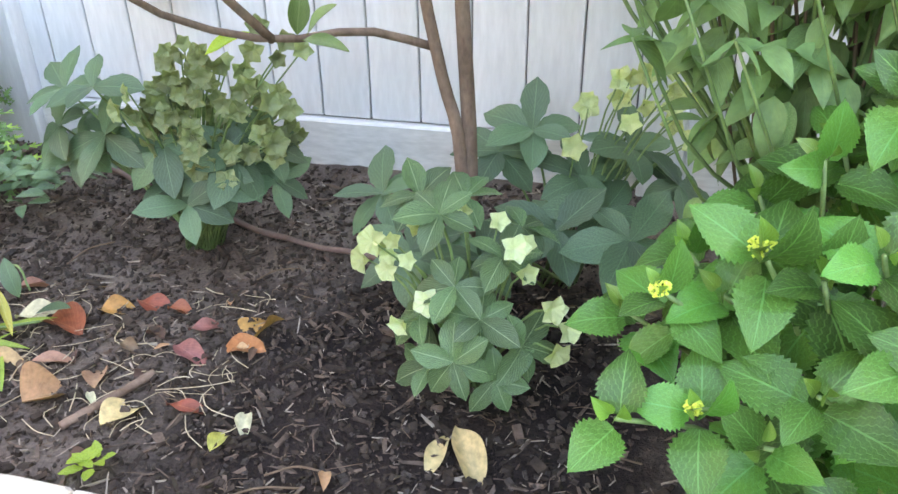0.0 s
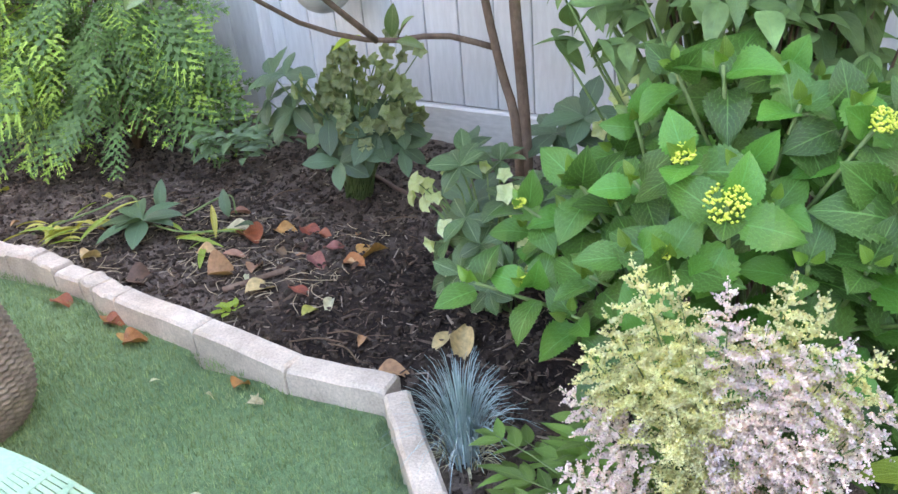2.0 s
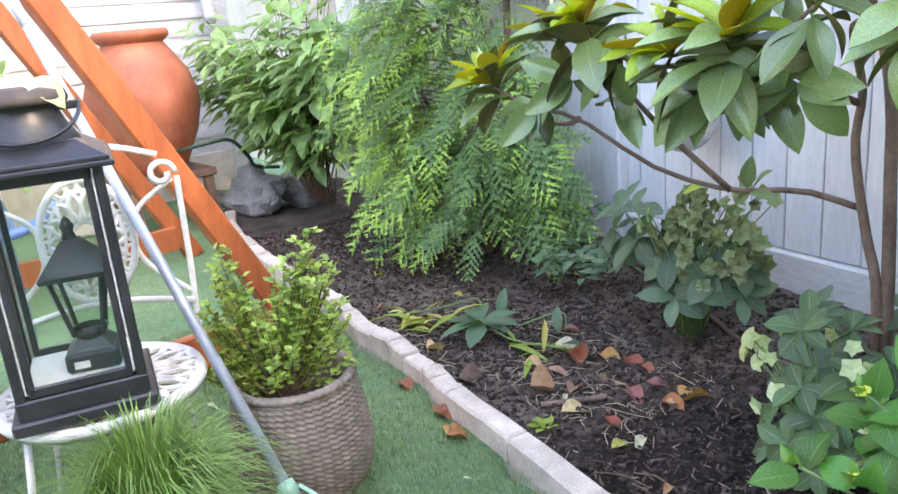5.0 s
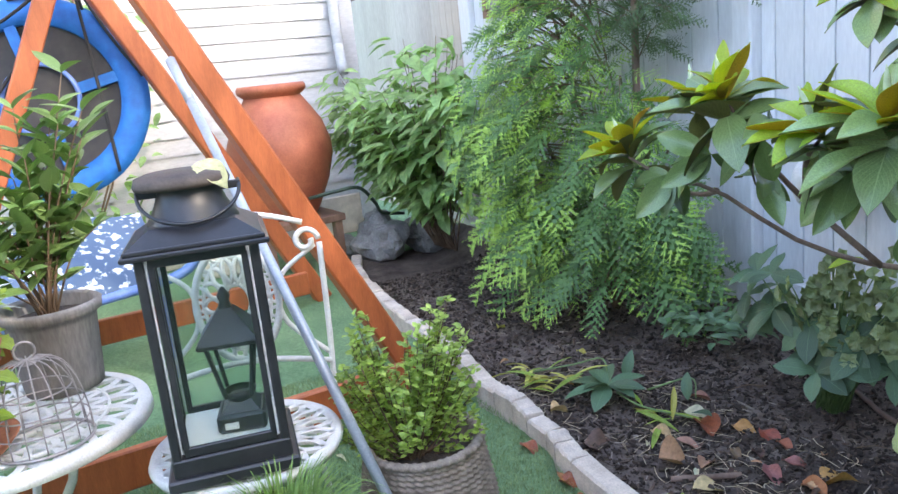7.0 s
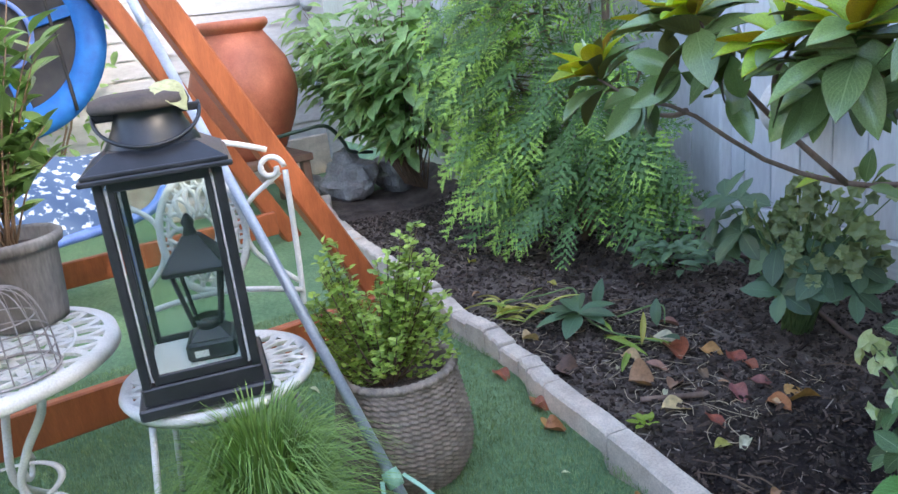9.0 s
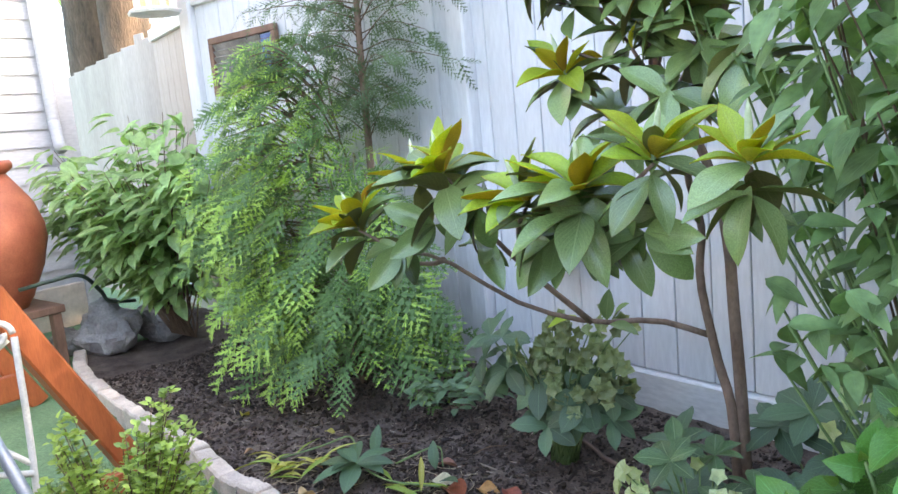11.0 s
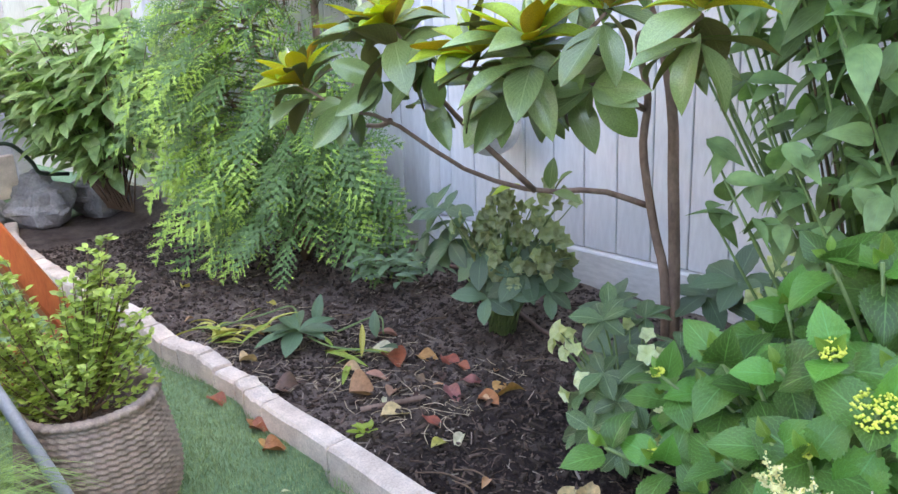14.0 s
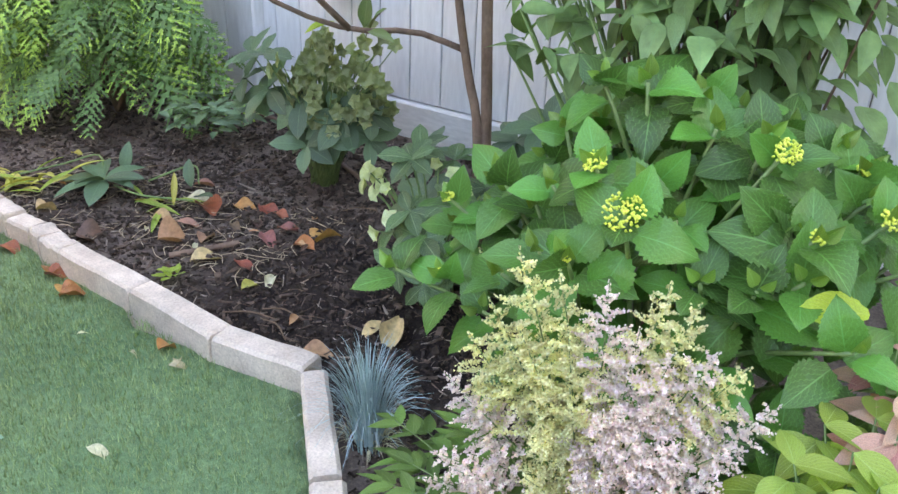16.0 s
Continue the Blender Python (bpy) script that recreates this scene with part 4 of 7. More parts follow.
lpart("roof", lambda t: (box(t, LW + 0.045, LW + 0.045, 0.012, T(0, 0, LH + 0.006), 0.003), box(t, LW + 0.03, LW + 0.03, 0.01, T(0, 0, LH + 0.017), 0.002), pyramid(t, LW + 0.02, 0.185, LH + 0.022, LH + 0.055)), M_BLACK)
lpart("chimney", lambda t: lathe(t, [(0.104, LH + 0.046), (0.102, LH + 0.056), (0.092, LH + 0.072), (0.080, LH + 0.094), (0.073, LH + 0.115), (0.071, LH + 0.130), (0.074, LH + 0.136), (0.0, LH + 0.138)], (0, 0, 0), 40), M_BLACK, smooth=True)
lpart("ring_handle", lambda t: tube(t, [(0.112 * math.cos(a), -0.02 - 0.095 * math.sin(a), LH + 0.122 - 0.062 * math.sin(a)) for a in np.linspace(-0.15, math.pi + 0.15, 29)], 0.0045, 8), M_BLACK, "hinged bail handle", smooth=True)
for sx in (-1, 1):
    lpart("handle_lug", lambda t: box(t, 0.05, 0.016, 0.018, T(sx * 0.09, -0.015, LH + 0.122), 0.003), M_BLACK)
lpart("cap_plate", lambda t: lathe(t, [(0.0, LH + 0.136), (0.07, LH + 0.136), (0.103, LH + 0.132), (0.106, LH + 0.142), (0.10, LH + 0.158), (0.075, LH + 0.166), (0.0, LH + 0.168)], (-0.012, 0, 0), 36, wob=lambda a, r, z: r * (1 + 0.02 * math.sin(2 * a + 1))), plain("dull_brown_cap", (0.035, 0.028, 0.026), (0.085, 0.068, 0.06), 0.7, 14, 120, 0.4, blotch=0.8), "dull brown round cap plate", smooth=True)
# dry leaf lying on the cap
g2 = G()
v, f, uv = leaf_data(1.0, 0.75, 0.15, 0.6, 0.02, 12)
g2.add(v, f, LM @ aim((0.02, -0.03, LH + 0.176), (0.8, -0.6, -0.12), (0.1, -0.5, 1), 0.10), 0, uv)

# small lantern inside
IL = Vector((LC.x, LC.y, 0)) + LX * 0.035 + LN * 0.02
IZ = LZ + 0.085
inner = thing("small_lantern", (IL.x, IL.y, IZ), "small black lantern standing inside the large one", "lantern")
IM = Matrix.Translation((IL.x, IL.y, IZ)) @ lrot @ Matrix.Rotation(radians(-6), 4, "Z") @ Matrix.Scale(1.14, 4)


def ipart(name, fn, mat, label="", smooth=False, parent=None):
    t = G()
    fn(t)
    return part(name, G().add(np.concatenate(t.v), t.f, IM), mat, inner, label, smooth)


ipart("foot", lambda t: (box(t, 0.1, 0.1, 0.04, T(0, 0, 0.02), 0.006), pyramid(t, 0.08, 0.03, 0.04, 0.07)), M_BLACK)
bw = [0.05, 0.085]
for sx in (-1, 1):
    for sy in (-1, 1):
        ipart("corner_bar", lambda t: tube(t, [(sx * 0.026, sy * 0.026, 0.07), (sx * 0.046, sy * 0.046, 0.19)], 0.005, 6), M_BLACK)
ipart("cup", lambda t: lathe(t, [(0.012, 0.045), (0.03, 0.062), (0.036, 0.078), (0.03, 0.08)], (0, 0, 0), 20), M_BLACK, smooth=True)
ipart("roof", lambda t: (box(t, 0.125, 0.125, 0.012, T(0, 0, 0.196), 0.003), pyramid(t, 0.12, 0.03, 0.202, 0.26)), M_BLACK)
ipart("finial", lambda t: lathe(t, [(0.016, 0.255), (0.01, 0.275), (0.014, 0.285), (0.006, 0.3), (0.0, 0.305)], (0, 0, 0), 16), M_BLACK, smooth=True)
for k in range(4):
    rz = Matrix.Rotation(k * math.pi / 2, 4, "Z")
    ob = ipart("glass_pane", lambda t: t.add([(-0.024, -0.027, 0.075), (0.024, -0.027, 0.075), (0.043, -0.046, 0.188), (-0.043, -0.046, 0.188)], [(0, 1, 2, 3)], rz), M_GLASS, "clear glass pane")
    ob.visible_shadow = False
ipart("price_tag", lambda t: box(t, 0.028, 0.0015, 0.014, T(-0.02, -0.0512, 0.018), 0.0), M_CREAM, "small white price label")

# ---- plants: materials ----
M_HYD = leafy("hydrangea_leaf", (0.013, 0.105, 0.022), (0.065, 0.30, 0.046), (0.13, 0.37, 0.10), 0.36, 0.14, vein_k=22, spec=0.35, vein_w=0.55)
M_HYDN = leafy("young_hydrangea_leaf", (0.06, 0.22, 0.035), (0.14, 0.36, 0.055), (0.24, 0.42, 0.14), 0.36, 0.18, vein_k=22, spec=0.5)
M_HYDY = leafy("yellow_hydrangea_leaf", (0.40, 0.48, 0.03), (0.48, 0.55, 0.05), (0.6, 0.62, 0.2), 0.45, 0.25)
M_BUD = plain("lime_flower_bud", (0.50, 0.60, 0.05), (0.82, 0.84, 0.16), 0.6, 60, 400, 0.2)
M_MAG = leafy("magnolia_leaf", (0.08, 0.21, 0.075), (0.23, 0.42, 0.14), (0.32, 0.44, 0.18), 0.26, 0.16, spec=0.8, vein_k=30, vein_w=0.4)
M_MAGY = leafy("young_magnolia_leaf", (0.20, 0.44, 0.04), (0.40, 0.66, 0.09), (0.42, 0.6, 0.17), 0.26, 0.45, spec=0.5, vein_k=30, vein_w=0.35)
M_FELT = leafy("brown_felted_underside", (0.48, 0.29, 0.035), (0.70, 0.50, 0.075), (0.42, 0.30, 0.08), 0.7, 0.5, vein_w=0.3)
M_VIB = leafy("shrub_leaf", (0.05, 0.16, 0.058), (0.18, 0.39, 0.15), (0.18, 0.32, 0.14), 0.5, 0.25, vein_k=20)
M_HELL = leafy("hellebore_leaf", (0.035, 0.105, 0.058), (0.09, 0.21, 0.11), (0.15, 0.27, 0.14), 0.42, 0.15)
M_HELLV = leafy("marbled_hellebore_leaf", (0.03, 0.10, 0.045), (0.10, 0.24, 0.09), (0.36, 0.48, 0.26), 0.4, 0.2, vein_k=34, vein_w=0.6, mottle=0.8)
M_HFLOW = leafy("pale_green_sepal", (0.50, 0.56, 0.28), (0.78, 0.80, 0.52), (0.5, 0.58, 0.3), 0.55, 0.3)
M_HFLOWG = leafy("green_sepal", (0.13, 0.215, 0.105), (0.28, 0.40, 0.20), (0.36, 0.42, 0.27), 0.55, 0.25)
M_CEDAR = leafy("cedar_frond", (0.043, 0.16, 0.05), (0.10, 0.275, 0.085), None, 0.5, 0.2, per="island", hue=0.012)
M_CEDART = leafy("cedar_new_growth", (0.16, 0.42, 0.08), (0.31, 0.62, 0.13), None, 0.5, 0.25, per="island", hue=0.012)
M_CYP = leafy("dark_conifer_frond", (0.055, 0.13, 0.06), (0.10, 0.22, 0.10), None, 0.55, 0.15, per="island", hue=0.01)
M_BOX = leafy("boxwood_leaf", (0.11, 0.29, 0.055), (0.36, 0.60, 0.14), None, 0.35, 0.25, per="island", hue=0.015)
M_LSHR = leafy("hazy_shrub_leaf", (0.11, 0.30, 0.11), (0.25, 0.50, 0.20), (0.40, 0.6, 0.3), 0.45, 0.3, per="island", vein_w=0.3)
M_VIBM = leafy("shrub_mass_leaf", (0.075, 0.21, 0.075), (0.19, 0.41, 0.16), (0.18, 0.32, 0.14), 0.5, 0.25, per="island", vein_k=20)
M_GCOV = leafy("groundcover_leaf", (0.06, 0.17, 0.09), (0.14, 0.29, 0.15), (0.15, 0.27, 0.14), 0.4, 0.15, per="island")
M_CAREX = leafy("green_sedge_blade", (0.07, 0.22, 0.05), (0.22, 0.43, 0.13), None, 0.45, 0.25, per="island")
M_FESC = leafy("blue_fescue_blade", (0.22, 0.33, 0.36), (0.46, 0.60, 0.62), None, 0.55, 0.1, per="island")
M_ASTL = leafy("astilbe_leaf", (0.05, 0.17, 0.04), (0.14, 0.34, 0.075), (0.2, 0.36, 0.12), 0.45, 0.25)
M_ASTC = leafy("cream_astilbe_floret", (0.70, 0.65, 0.36), (0.88, 0.84, 0.60), None, 0.7, 0.35, per="island", hue=0.02)
M_ASTP = leafy("pink_astilbe_floret", (0.86, 0.66, 0.76), (0.93, 0.83, 0.89), None, 0.7, 0.35, per="island", hue=0.02)
M_LIME = leafy("lime_leaf", (0.14, 0.32, 0.045), (0.28, 0.47, 0.09), (0.45, 0.58, 0.22), 0.45, 0.3)
M_PINKL = leafy("salmon_pink_leaf", (0.46, 0.20, 0.16), (0.62, 0.36, 0.28), (0.6, 0.42, 0.34), 0.45, 0.25)
M_CITR = leafy("glossy_citrus_leaf", (0.06, 0.18, 0.06), (0.19, 0.40, 0.13), (0.2, 0.34, 0.12), 0.3, 0.2)
M_DUSTY = leafy("silver_dusty_miller", (0.36, 0.41, 0.40), (0.56, 0.60, 0.58), None, 0.8, 0.1, per="island", hue=0.01)
M_HERB = leafy("herb_leaf", (0.12, 0.29, 0.03), (0.30, 0.50, 0.07), (0.36, 0.5, 0.17), 0.45, 0.3, per="island")
M_DORANGE = leafy("fallen_orange_leaf", (0.27, 0.09, 0.035), (0.50, 0.215, 0.08), (0.5, 0.26, 0.1), 0.45, 0.1, vein_k=30, vein_w=0.3)
M_DTAN = leafy("fallen_tan_leaf", (0.437, 0.253, 0.115), (0.667, 0.460, 0.253), (0.5, 0.36, 0.2), 0.55, 0.1, vein_k=30, vein_w=0.3)
M_DPINK = leafy("fallen_red_leaf", (0.28, 0.12, 0.09), (0.42, 0.21, 0.15), (0.45, 0.25, 0.2), 0.45, 0.1, vein_k=30, vein_w=0.3)
M_YEL = leafy("yellowed_blade", (0.42, 0.40, 0.06), (0.60, 0.56, 0.16), (0.6, 0.58, 0.3), 0.5, 0.2)
M_PALE = leafy("bleached_leaf", (0.50, 0.46, 0.30), (0.66, 0.62, 0.44), (0.6, 0.56, 0.4), 0.6, 0.2)

single("dry_leaf", g2, leafy("pale_sage_leaf", (0.34, 0.44, 0.24), (0.42, 0.52, 0.30), (0.5, 0.58, 0.4), 0.6, 0.2), "pale green dried leaf lying on the lantern cap", "leaf")


def meshes(name, mat, count, **kw):
    out = []
    for i in range(count):
        k = dict(kw)
        k["droop"] = max(0.0, kw.get("droop", 0.2) * rv(0.4, 1.6))
        k["fold"] = kw.get("fold", 0.12) * rv(0.5, 1.5)
        k["width"] = kw["width"] * rv(0.88, 1.12)
        out.append(leaf_mesh(name, mat, **k))
    return out


def stem_part(parent, pts, r0, r1, mat, name="stem", n=6, k=10):
    g = G()
    c = curve_pts(pts, k)
    tube(g, c, list(np.linspace(r0, r1, len(c))), n)
    return part(name, g, mat, parent)


def put_leaf(parent, me, pos, d, up=(0, 0, 1), s=0.1, roll=0.0, name="leaf", label=""):
    return part(name, R.choice(me) if isinstance(me, list) else me, None, parent, label, m=aim(pos, d, up, s, roll))


def cloud(rows):
    """Joined geometry from one template set at many matrices: rows of (template, matrix, slot shift)."""
    g = G()
    for (v, f, uv, sl), m, add in rows:
        g.add(v, f, m, [a + add for a in sl], uv)
    return g


def tpl(**kw):
    v, f, uv = leaf_data(**kw)
    return np.array(v), f, np.array(uv), [0] * len(f)


# ---- hydrangea ----
HB = Vector((0.76, 0.92, 0.0))
hyd = thing("hydrangea", HB, "bushy green hydrangea with serrated leaves and lime buds", "shrub")
hl = meshes("hydrangea_leaf", M_HYD, 7, length=1.0, width=0.72, fold=0.15, droop=0.32, teeth=0.07, seg=26, shape=0.78, wave=0.016, point=0.32, quilt=0.01)
hn = meshes("young_leaf", M_HYDN, 3, length=1.0, width=0.6, fold=0.3, droop=0.15, teeth=0.05, seg=18, shape=0.8, wave=0.01, point=0.4)
buds = [(0.353, 0.83, 0.521, 0.017), (0.465, 0.814, 0.591, 0.022), (0.668, 0.696, 0.694, 0.024), (0.745, 0.60, 0.66, 0.04), (0.93, 0.78, 0.735, 0.03), (1.09, 0.76, 0.665, 0.024), (1.0, 0.70, 0.64, 0.014), (0.39, 0.73, 0.41, 0.014), (0.66, 0.62, 0.56, 0.014), (1.04, 0.86, 0.70, 0.014)]
tips = [(Vector(b[:3]), b[3] * 0.8) for b in buds]
tips += [(Vector(p), 0) for p in ((0.29, 0.72, 0.40), (0.33, 0.92, 0.43), (0.52, 0.70, 0.46), (0.55, 0.90, 0.68), (0.62, 0.86, 0.79), (0.70, 0.84, 0.80), (0.66, 0.95, 0.76), (0.78, 0.92, 0.77), (0.80, 0.72, 0.62), (0.86, 0.66, 0.55), (0.90, 0.84, 0.74), (1.0, 0.68, 0.58), (1.08, 0.62, 0.52), (1.15, 0.78, 0.60), (1.12, 0.92, 0.72), (0.84, 0.98, 0.74), (0.50, 0.96, 0.60), (0.42, 0.98, 0.50), (0.60, 0.66, 0.54), (0.64, 0.60, 0.42), (0.92, 0.58, 0.42), (1.02, 0.56, 0.38), (0.78, 0.58, 0.42), (1.18, 0.66, 0.46), (1.22, 0.84, 0.50), (0.66, 1.05, 0.66), (0.92, 1.05, 0.70), (0.44, 0.86, 0.50), (0.58, 0.76, 0.62), (0.74, 0.74, 0.66), (1.0, 0.90, 0.72), (0.82, 0.84, 0.74), (0.60, 0.98, 0.68), (0.94, 0.66, 0.56), (1.06, 0.84, 0.66), (0.54, 0.80, 0.56), (0.48, 0.72, 0.36), (0.96, 0.74, 0.64), (1.2, 0.98, 0.62), (0.58, 0.64, 0.34), (0.88, 0.56, 0.30), (0.98, 0.58, 0.28), (1.1, 0.58, 0.34))]
for tip, bud in tips:
    base = HB + Vector((rv(-0.14, 0.14), rv(-0.1, 0.08), 0))
    midp = base.lerp(tip, 0.55) + Vector((0, 0, 0.07))
    stem_part(hyd, [base, midp, tip], 0.006, 0.0035, M_STEM, n=5, k=6)
    out = Vector((tip.x - HB.x, tip.y - HB.y - 0.1, 0))
    out = (out / max(out.length, 0.01)) * 0.5 + Vector((0, -0.22, 0.9))
    out.normalize()
    a0 = rv(0, 6.28)
    fr = frame_of(out)
    big = rv(0.88, 1.15)
    for lev, (dist, el, size) in enumerate(((0.0, 66, 0.036), (0.02, 40, 0.084), (0.05, 14, 0.108), (0.10, -10, 0.112), (0.165, -28, 0.102))):
        if lev == 0 and bud > 0.02:
            continue
        for s in (0, 1):
            a = a0 + lev * math.pi / 2 + s * math.pi + rv(-0.3, 0.3)
            e = radians(el + rv(-12, 12))
            d = fr.to_3x3() @ Vector((math.cos(a) * math.cos(e), math.sin(a) * math.cos(e), math.sin(e)))
            p = tip - out * dist
            if p.z < (0.36 if p.x < 0.48 else 0.22):
                continue
            put_leaf(hyd, hn if lev == 0 else hl, p + d * 0.012, d, out + Vector((0, -0.15, 0.4)), size * big * rv(0.85, 1.12), rv(-0.25, 0.25))
    if bud:
        g = G()
        nb = int(30 + bud * 3200)
        for i in range(nb):
            q = Vector((R.gauss(0, 1), R.gauss(0, 1), 0))
            q = q.normalized() * math.sqrt(R.random()) * bud
            hz = 0.35 * (bud - q.length) + rv(-0.004, 0.004)
            r = rv(0.0022, 0.0036)
            v = np.array([(1, 0, 0), (-1, 0, 0), (0, 1, 0), (0, -1, 0), (0, 0, 1), (0, 0, -1)]) * r
            g.add(v, [(0, 2, 4), (2, 1, 4), (1, 3, 4), (3, 0, 4), (2, 0, 5), (1, 2, 5), (3, 1, 5), (0, 3, 5)], Matrix.Translation(tip + fr.to_3x3() @ Vector((q.x, q.y, 0.012 + hz))))
        part("flower_bud", g, M_BUD, hyd, "cluster of lime green buds")
yl = leaf_mesh("yellow_leaf", M_HYDY, length=1.0, width=0.6, fold=0.1, droop=0.15, teeth=0.02, seg=16)
put_leaf(hyd, yl, (1.09, 0.66, 0.565), (-0.95, -0.25, 0.02), (0.1, -0.6, 0.8), 0.095, label="yellowed leaf")

# ---- magnolia ----
mag = thing("magnolia_tree", (0.03, 1.63, 0.06), "young evergreen magnolia with two trunks and glossy leaves", "tree")
TL = [(0.062, 1.625, -0.02), (0.05, 1.62, 0.40), (0.012, 1.62, 0.57), (-0.03, 1.62, 0.8), (-0.02, 1.62, 0.95), (0.0, 1.5, 1.1), (0.1, 1.3, 1.14), (0.24, 1.08, 1.13), (0.377, 0.89, 1.18)]
TRK = [(0.078, 1.63, -0.02), (0.072, 1.635, 0.4), (0.055, 1.64, 0.72), (0.05, 1.63, 0.9), (0.02, 1.62, 1.08), (-0.06, 1.6, 1.3), (-0.19, 1.58, 1.55), (-0.28, 1.56, 1.8), (-0.33, 1.55, 2.1)]
for pts, r0, r1, nm in ((TL, 0.016, 0.006, "trunk"), (TRK, 0.019, 0.008, "trunk")):
    stem_part(mag, pts, r0, r1, M_BARK, nm, 10, 28)
BR = [[(0.0, 1.64, 0.63), (-0.15, 1.58, 0.68), (-0.32, 1.5, 0.68), (-0.48, 1.36, 0.76), (-0.6, 1.18, 0.92), (-0.70, 1.1, 0.96), (-0.82, 1.07, 1.02)],
      [(-0.32, 1.5, 0.68), (-0.42, 1.32, 0.88), (-0.46, 1.15, 1.06), (-0.46, 1.06, 1.18)],
      [(-0.42, 1.32, 0.88), (-0.3, 1.14, 1.02), (-0.17, 1.0, 1.1)],
      [(-0.12, 1.2, 1.08), (0.02, 1.05, 1.1), (0.17, 0.95, 1.19)],
      [(-0.03, 1.62, 0.92), (-0.1, 1.4, 1.02), (-0.12, 1.2, 1.08), (-0.02, 0.98, 1.13)],
      [(-0.02, 1.62, 1.2), (-0.14, 1.48, 1.38), (-0.24, 1.36, 1.46)],
      [(-0.19, 1.58, 1.55), (-0.36, 1.45, 1.62), (-0.44, 1.4, 1.72)],
      [(-0.28, 1.56, 1.8), (-0.18, 1.45, 1.86)],
      [(-0.05, 1.6, 1.28), (0.1, 1.5, 1.48), (0.14, 1.44, 1.62)],
      [(-0.6, 1.18, 0.92), (-0.68, 1.2, 0.9), (-0.78, 1.08, 0.93)]]
for b in BR:
    stem_part(mag, b, 0.010, 0.004, M_BARK, "branch", 7, 14)


M_UNDER = leafy("pale_brown_underside", (0.16, 0.15, 0.05), (0.26, 0.23, 0.08), (0.3, 0.3, 0.12), 0.6, 0.2, vein_w=0.3)


def two_sided(name, top, under, **kw):
    v, f, uv = leaf_data(**kw)
    v = np.array(v)
    g = G().add(v, f, None, 0, uv)
    g.add(v - np.array((0, 0, 0.008)), [tuple(reversed(q)) for q in f], None, 1, uv)
    return g.mesh(name, [top, under])


ml = [two_sided("magnolia_leaf", M_MAG, M_UNDER, length=1, width=0.42 * rv(0.85, 1.15), fold=rv(0.08, 0.28), droop=rv(0.02, 0.4), seg=11, shape=1.05, wave=0.012, point=0.15) for _ in range(8)]
my = [two_sided("magnolia_leaf", M_MAGY, M_FELT, length=1, width=0.40 * rv(0.85, 1.15), fold=rv(0.1, 0.35), droop=rv(-0.0, 0.4), seg=11, shape=1.12, wave=0.014, point=0.15) for _ in range(7)]


M_PALEBUD = plain("pale_leaf_bud", (0.42, 0.50, 0.30), (0.58, 0.64, 0.42), 0.7, 30, 200, 0.1)


UPPER = [(-0.386, 1.42, 1.754), (-0.202, 1.42, 1.748), (-0.286, 1.42, 1.626), (-0.077, 1.42, 1.636), (-0.004, 1.42, 1.565), (-0.025, 1.42, 1.684), (-0.10, 1.42, 1.45), (0.094, 1.42, 1.466)]


def rosette(c, d, young, old, size=0.14):
    c, d, size = Vector(c), Vector(d).normalized(), size * 0.96
    fr = frame_of(d).to_3x3()
    for k in range(young + 4 if young > 3 else young):
        a = k * 2.4 + rv(-0.3, 0.3)
        e = radians(rv(5, 72))
        put_leaf(mag, ml if k % 4 == 3 else my, c, fr @ Vector((math.cos(a) * math.cos(e), math.sin(a) * math.cos(e), math.sin(e))), d, size * rv(0.7, 1.15), rv(-0.6, 0.6))
    if young > 3:
        g = G()
        tube(g, [c, c + d * 0.05, c + d * 0.09, c + d * 0.115], [0.006, 0.008, 0.006, 0.001], 7)
        part("leaf_bud", g, M_PALEBUD, mag, "pale green pointed leaf bud")
    for k in range(old + 2):
        a = k * 2.4 + 1.1 + rv(-0.3, 0.3)
        e = radians(rv(-48, 42))
        put_leaf(mag, ml, c - d * rv(0.0, 0.06), fr @ Vector((math.cos(a) * math.cos(e), math.sin(a) * math.cos(e), math.sin(e))), d, size * rv(0.85, 1.2), rv(-0.4, 0.4))


rosette((-0.82, 1.07, 1.03), (-0.35, -0.2, 1), 9, 7, 0.165)
rosette((-0.46, 1.05, 1.18), (-0.05, -0.2, 1), 11, 8, 0.175)
rosette((-0.60, 1.10, 1.16), (-0.2, 0.1, 1), 4, 4, 0.15)
rosette((-0.17, 1.00, 1.11), (-0.25, -0.3, 0.9), 8, 8, 0.17)
rosette((-0.01, 0.97, 1.14), (0.1, -0.25, 1), 9, 8, 0.175)
rosette((0.17, 0.95, 1.20), (0.25, -0.2, 0.9), 6, 6, 0.15)
rosette((0.377, 0.89, 1.19), (0.1, -0.3, 1), 8, 5, 0.145)
rosette((-0.26, 1.35, 1.40), (-0.15, -0.3, 1), 7, 9, 0.15)
rosette((-0.30, 1.40, 1.72), (-0.2, -0.3, 1), 0, 11, 0.17)
rosette((-0.16, 1.40, 1.68), (0.1, -0.3, 0.8), 1, 9, 0.17)
rosette((-0.12, 1.45, 1.53), (0.0, -0.5, 0.8), 1, 10, 0.16)
rosette((0.12, 1.40, 1.62), (0.1, -0.3, 1), 1, 9, 0.16)
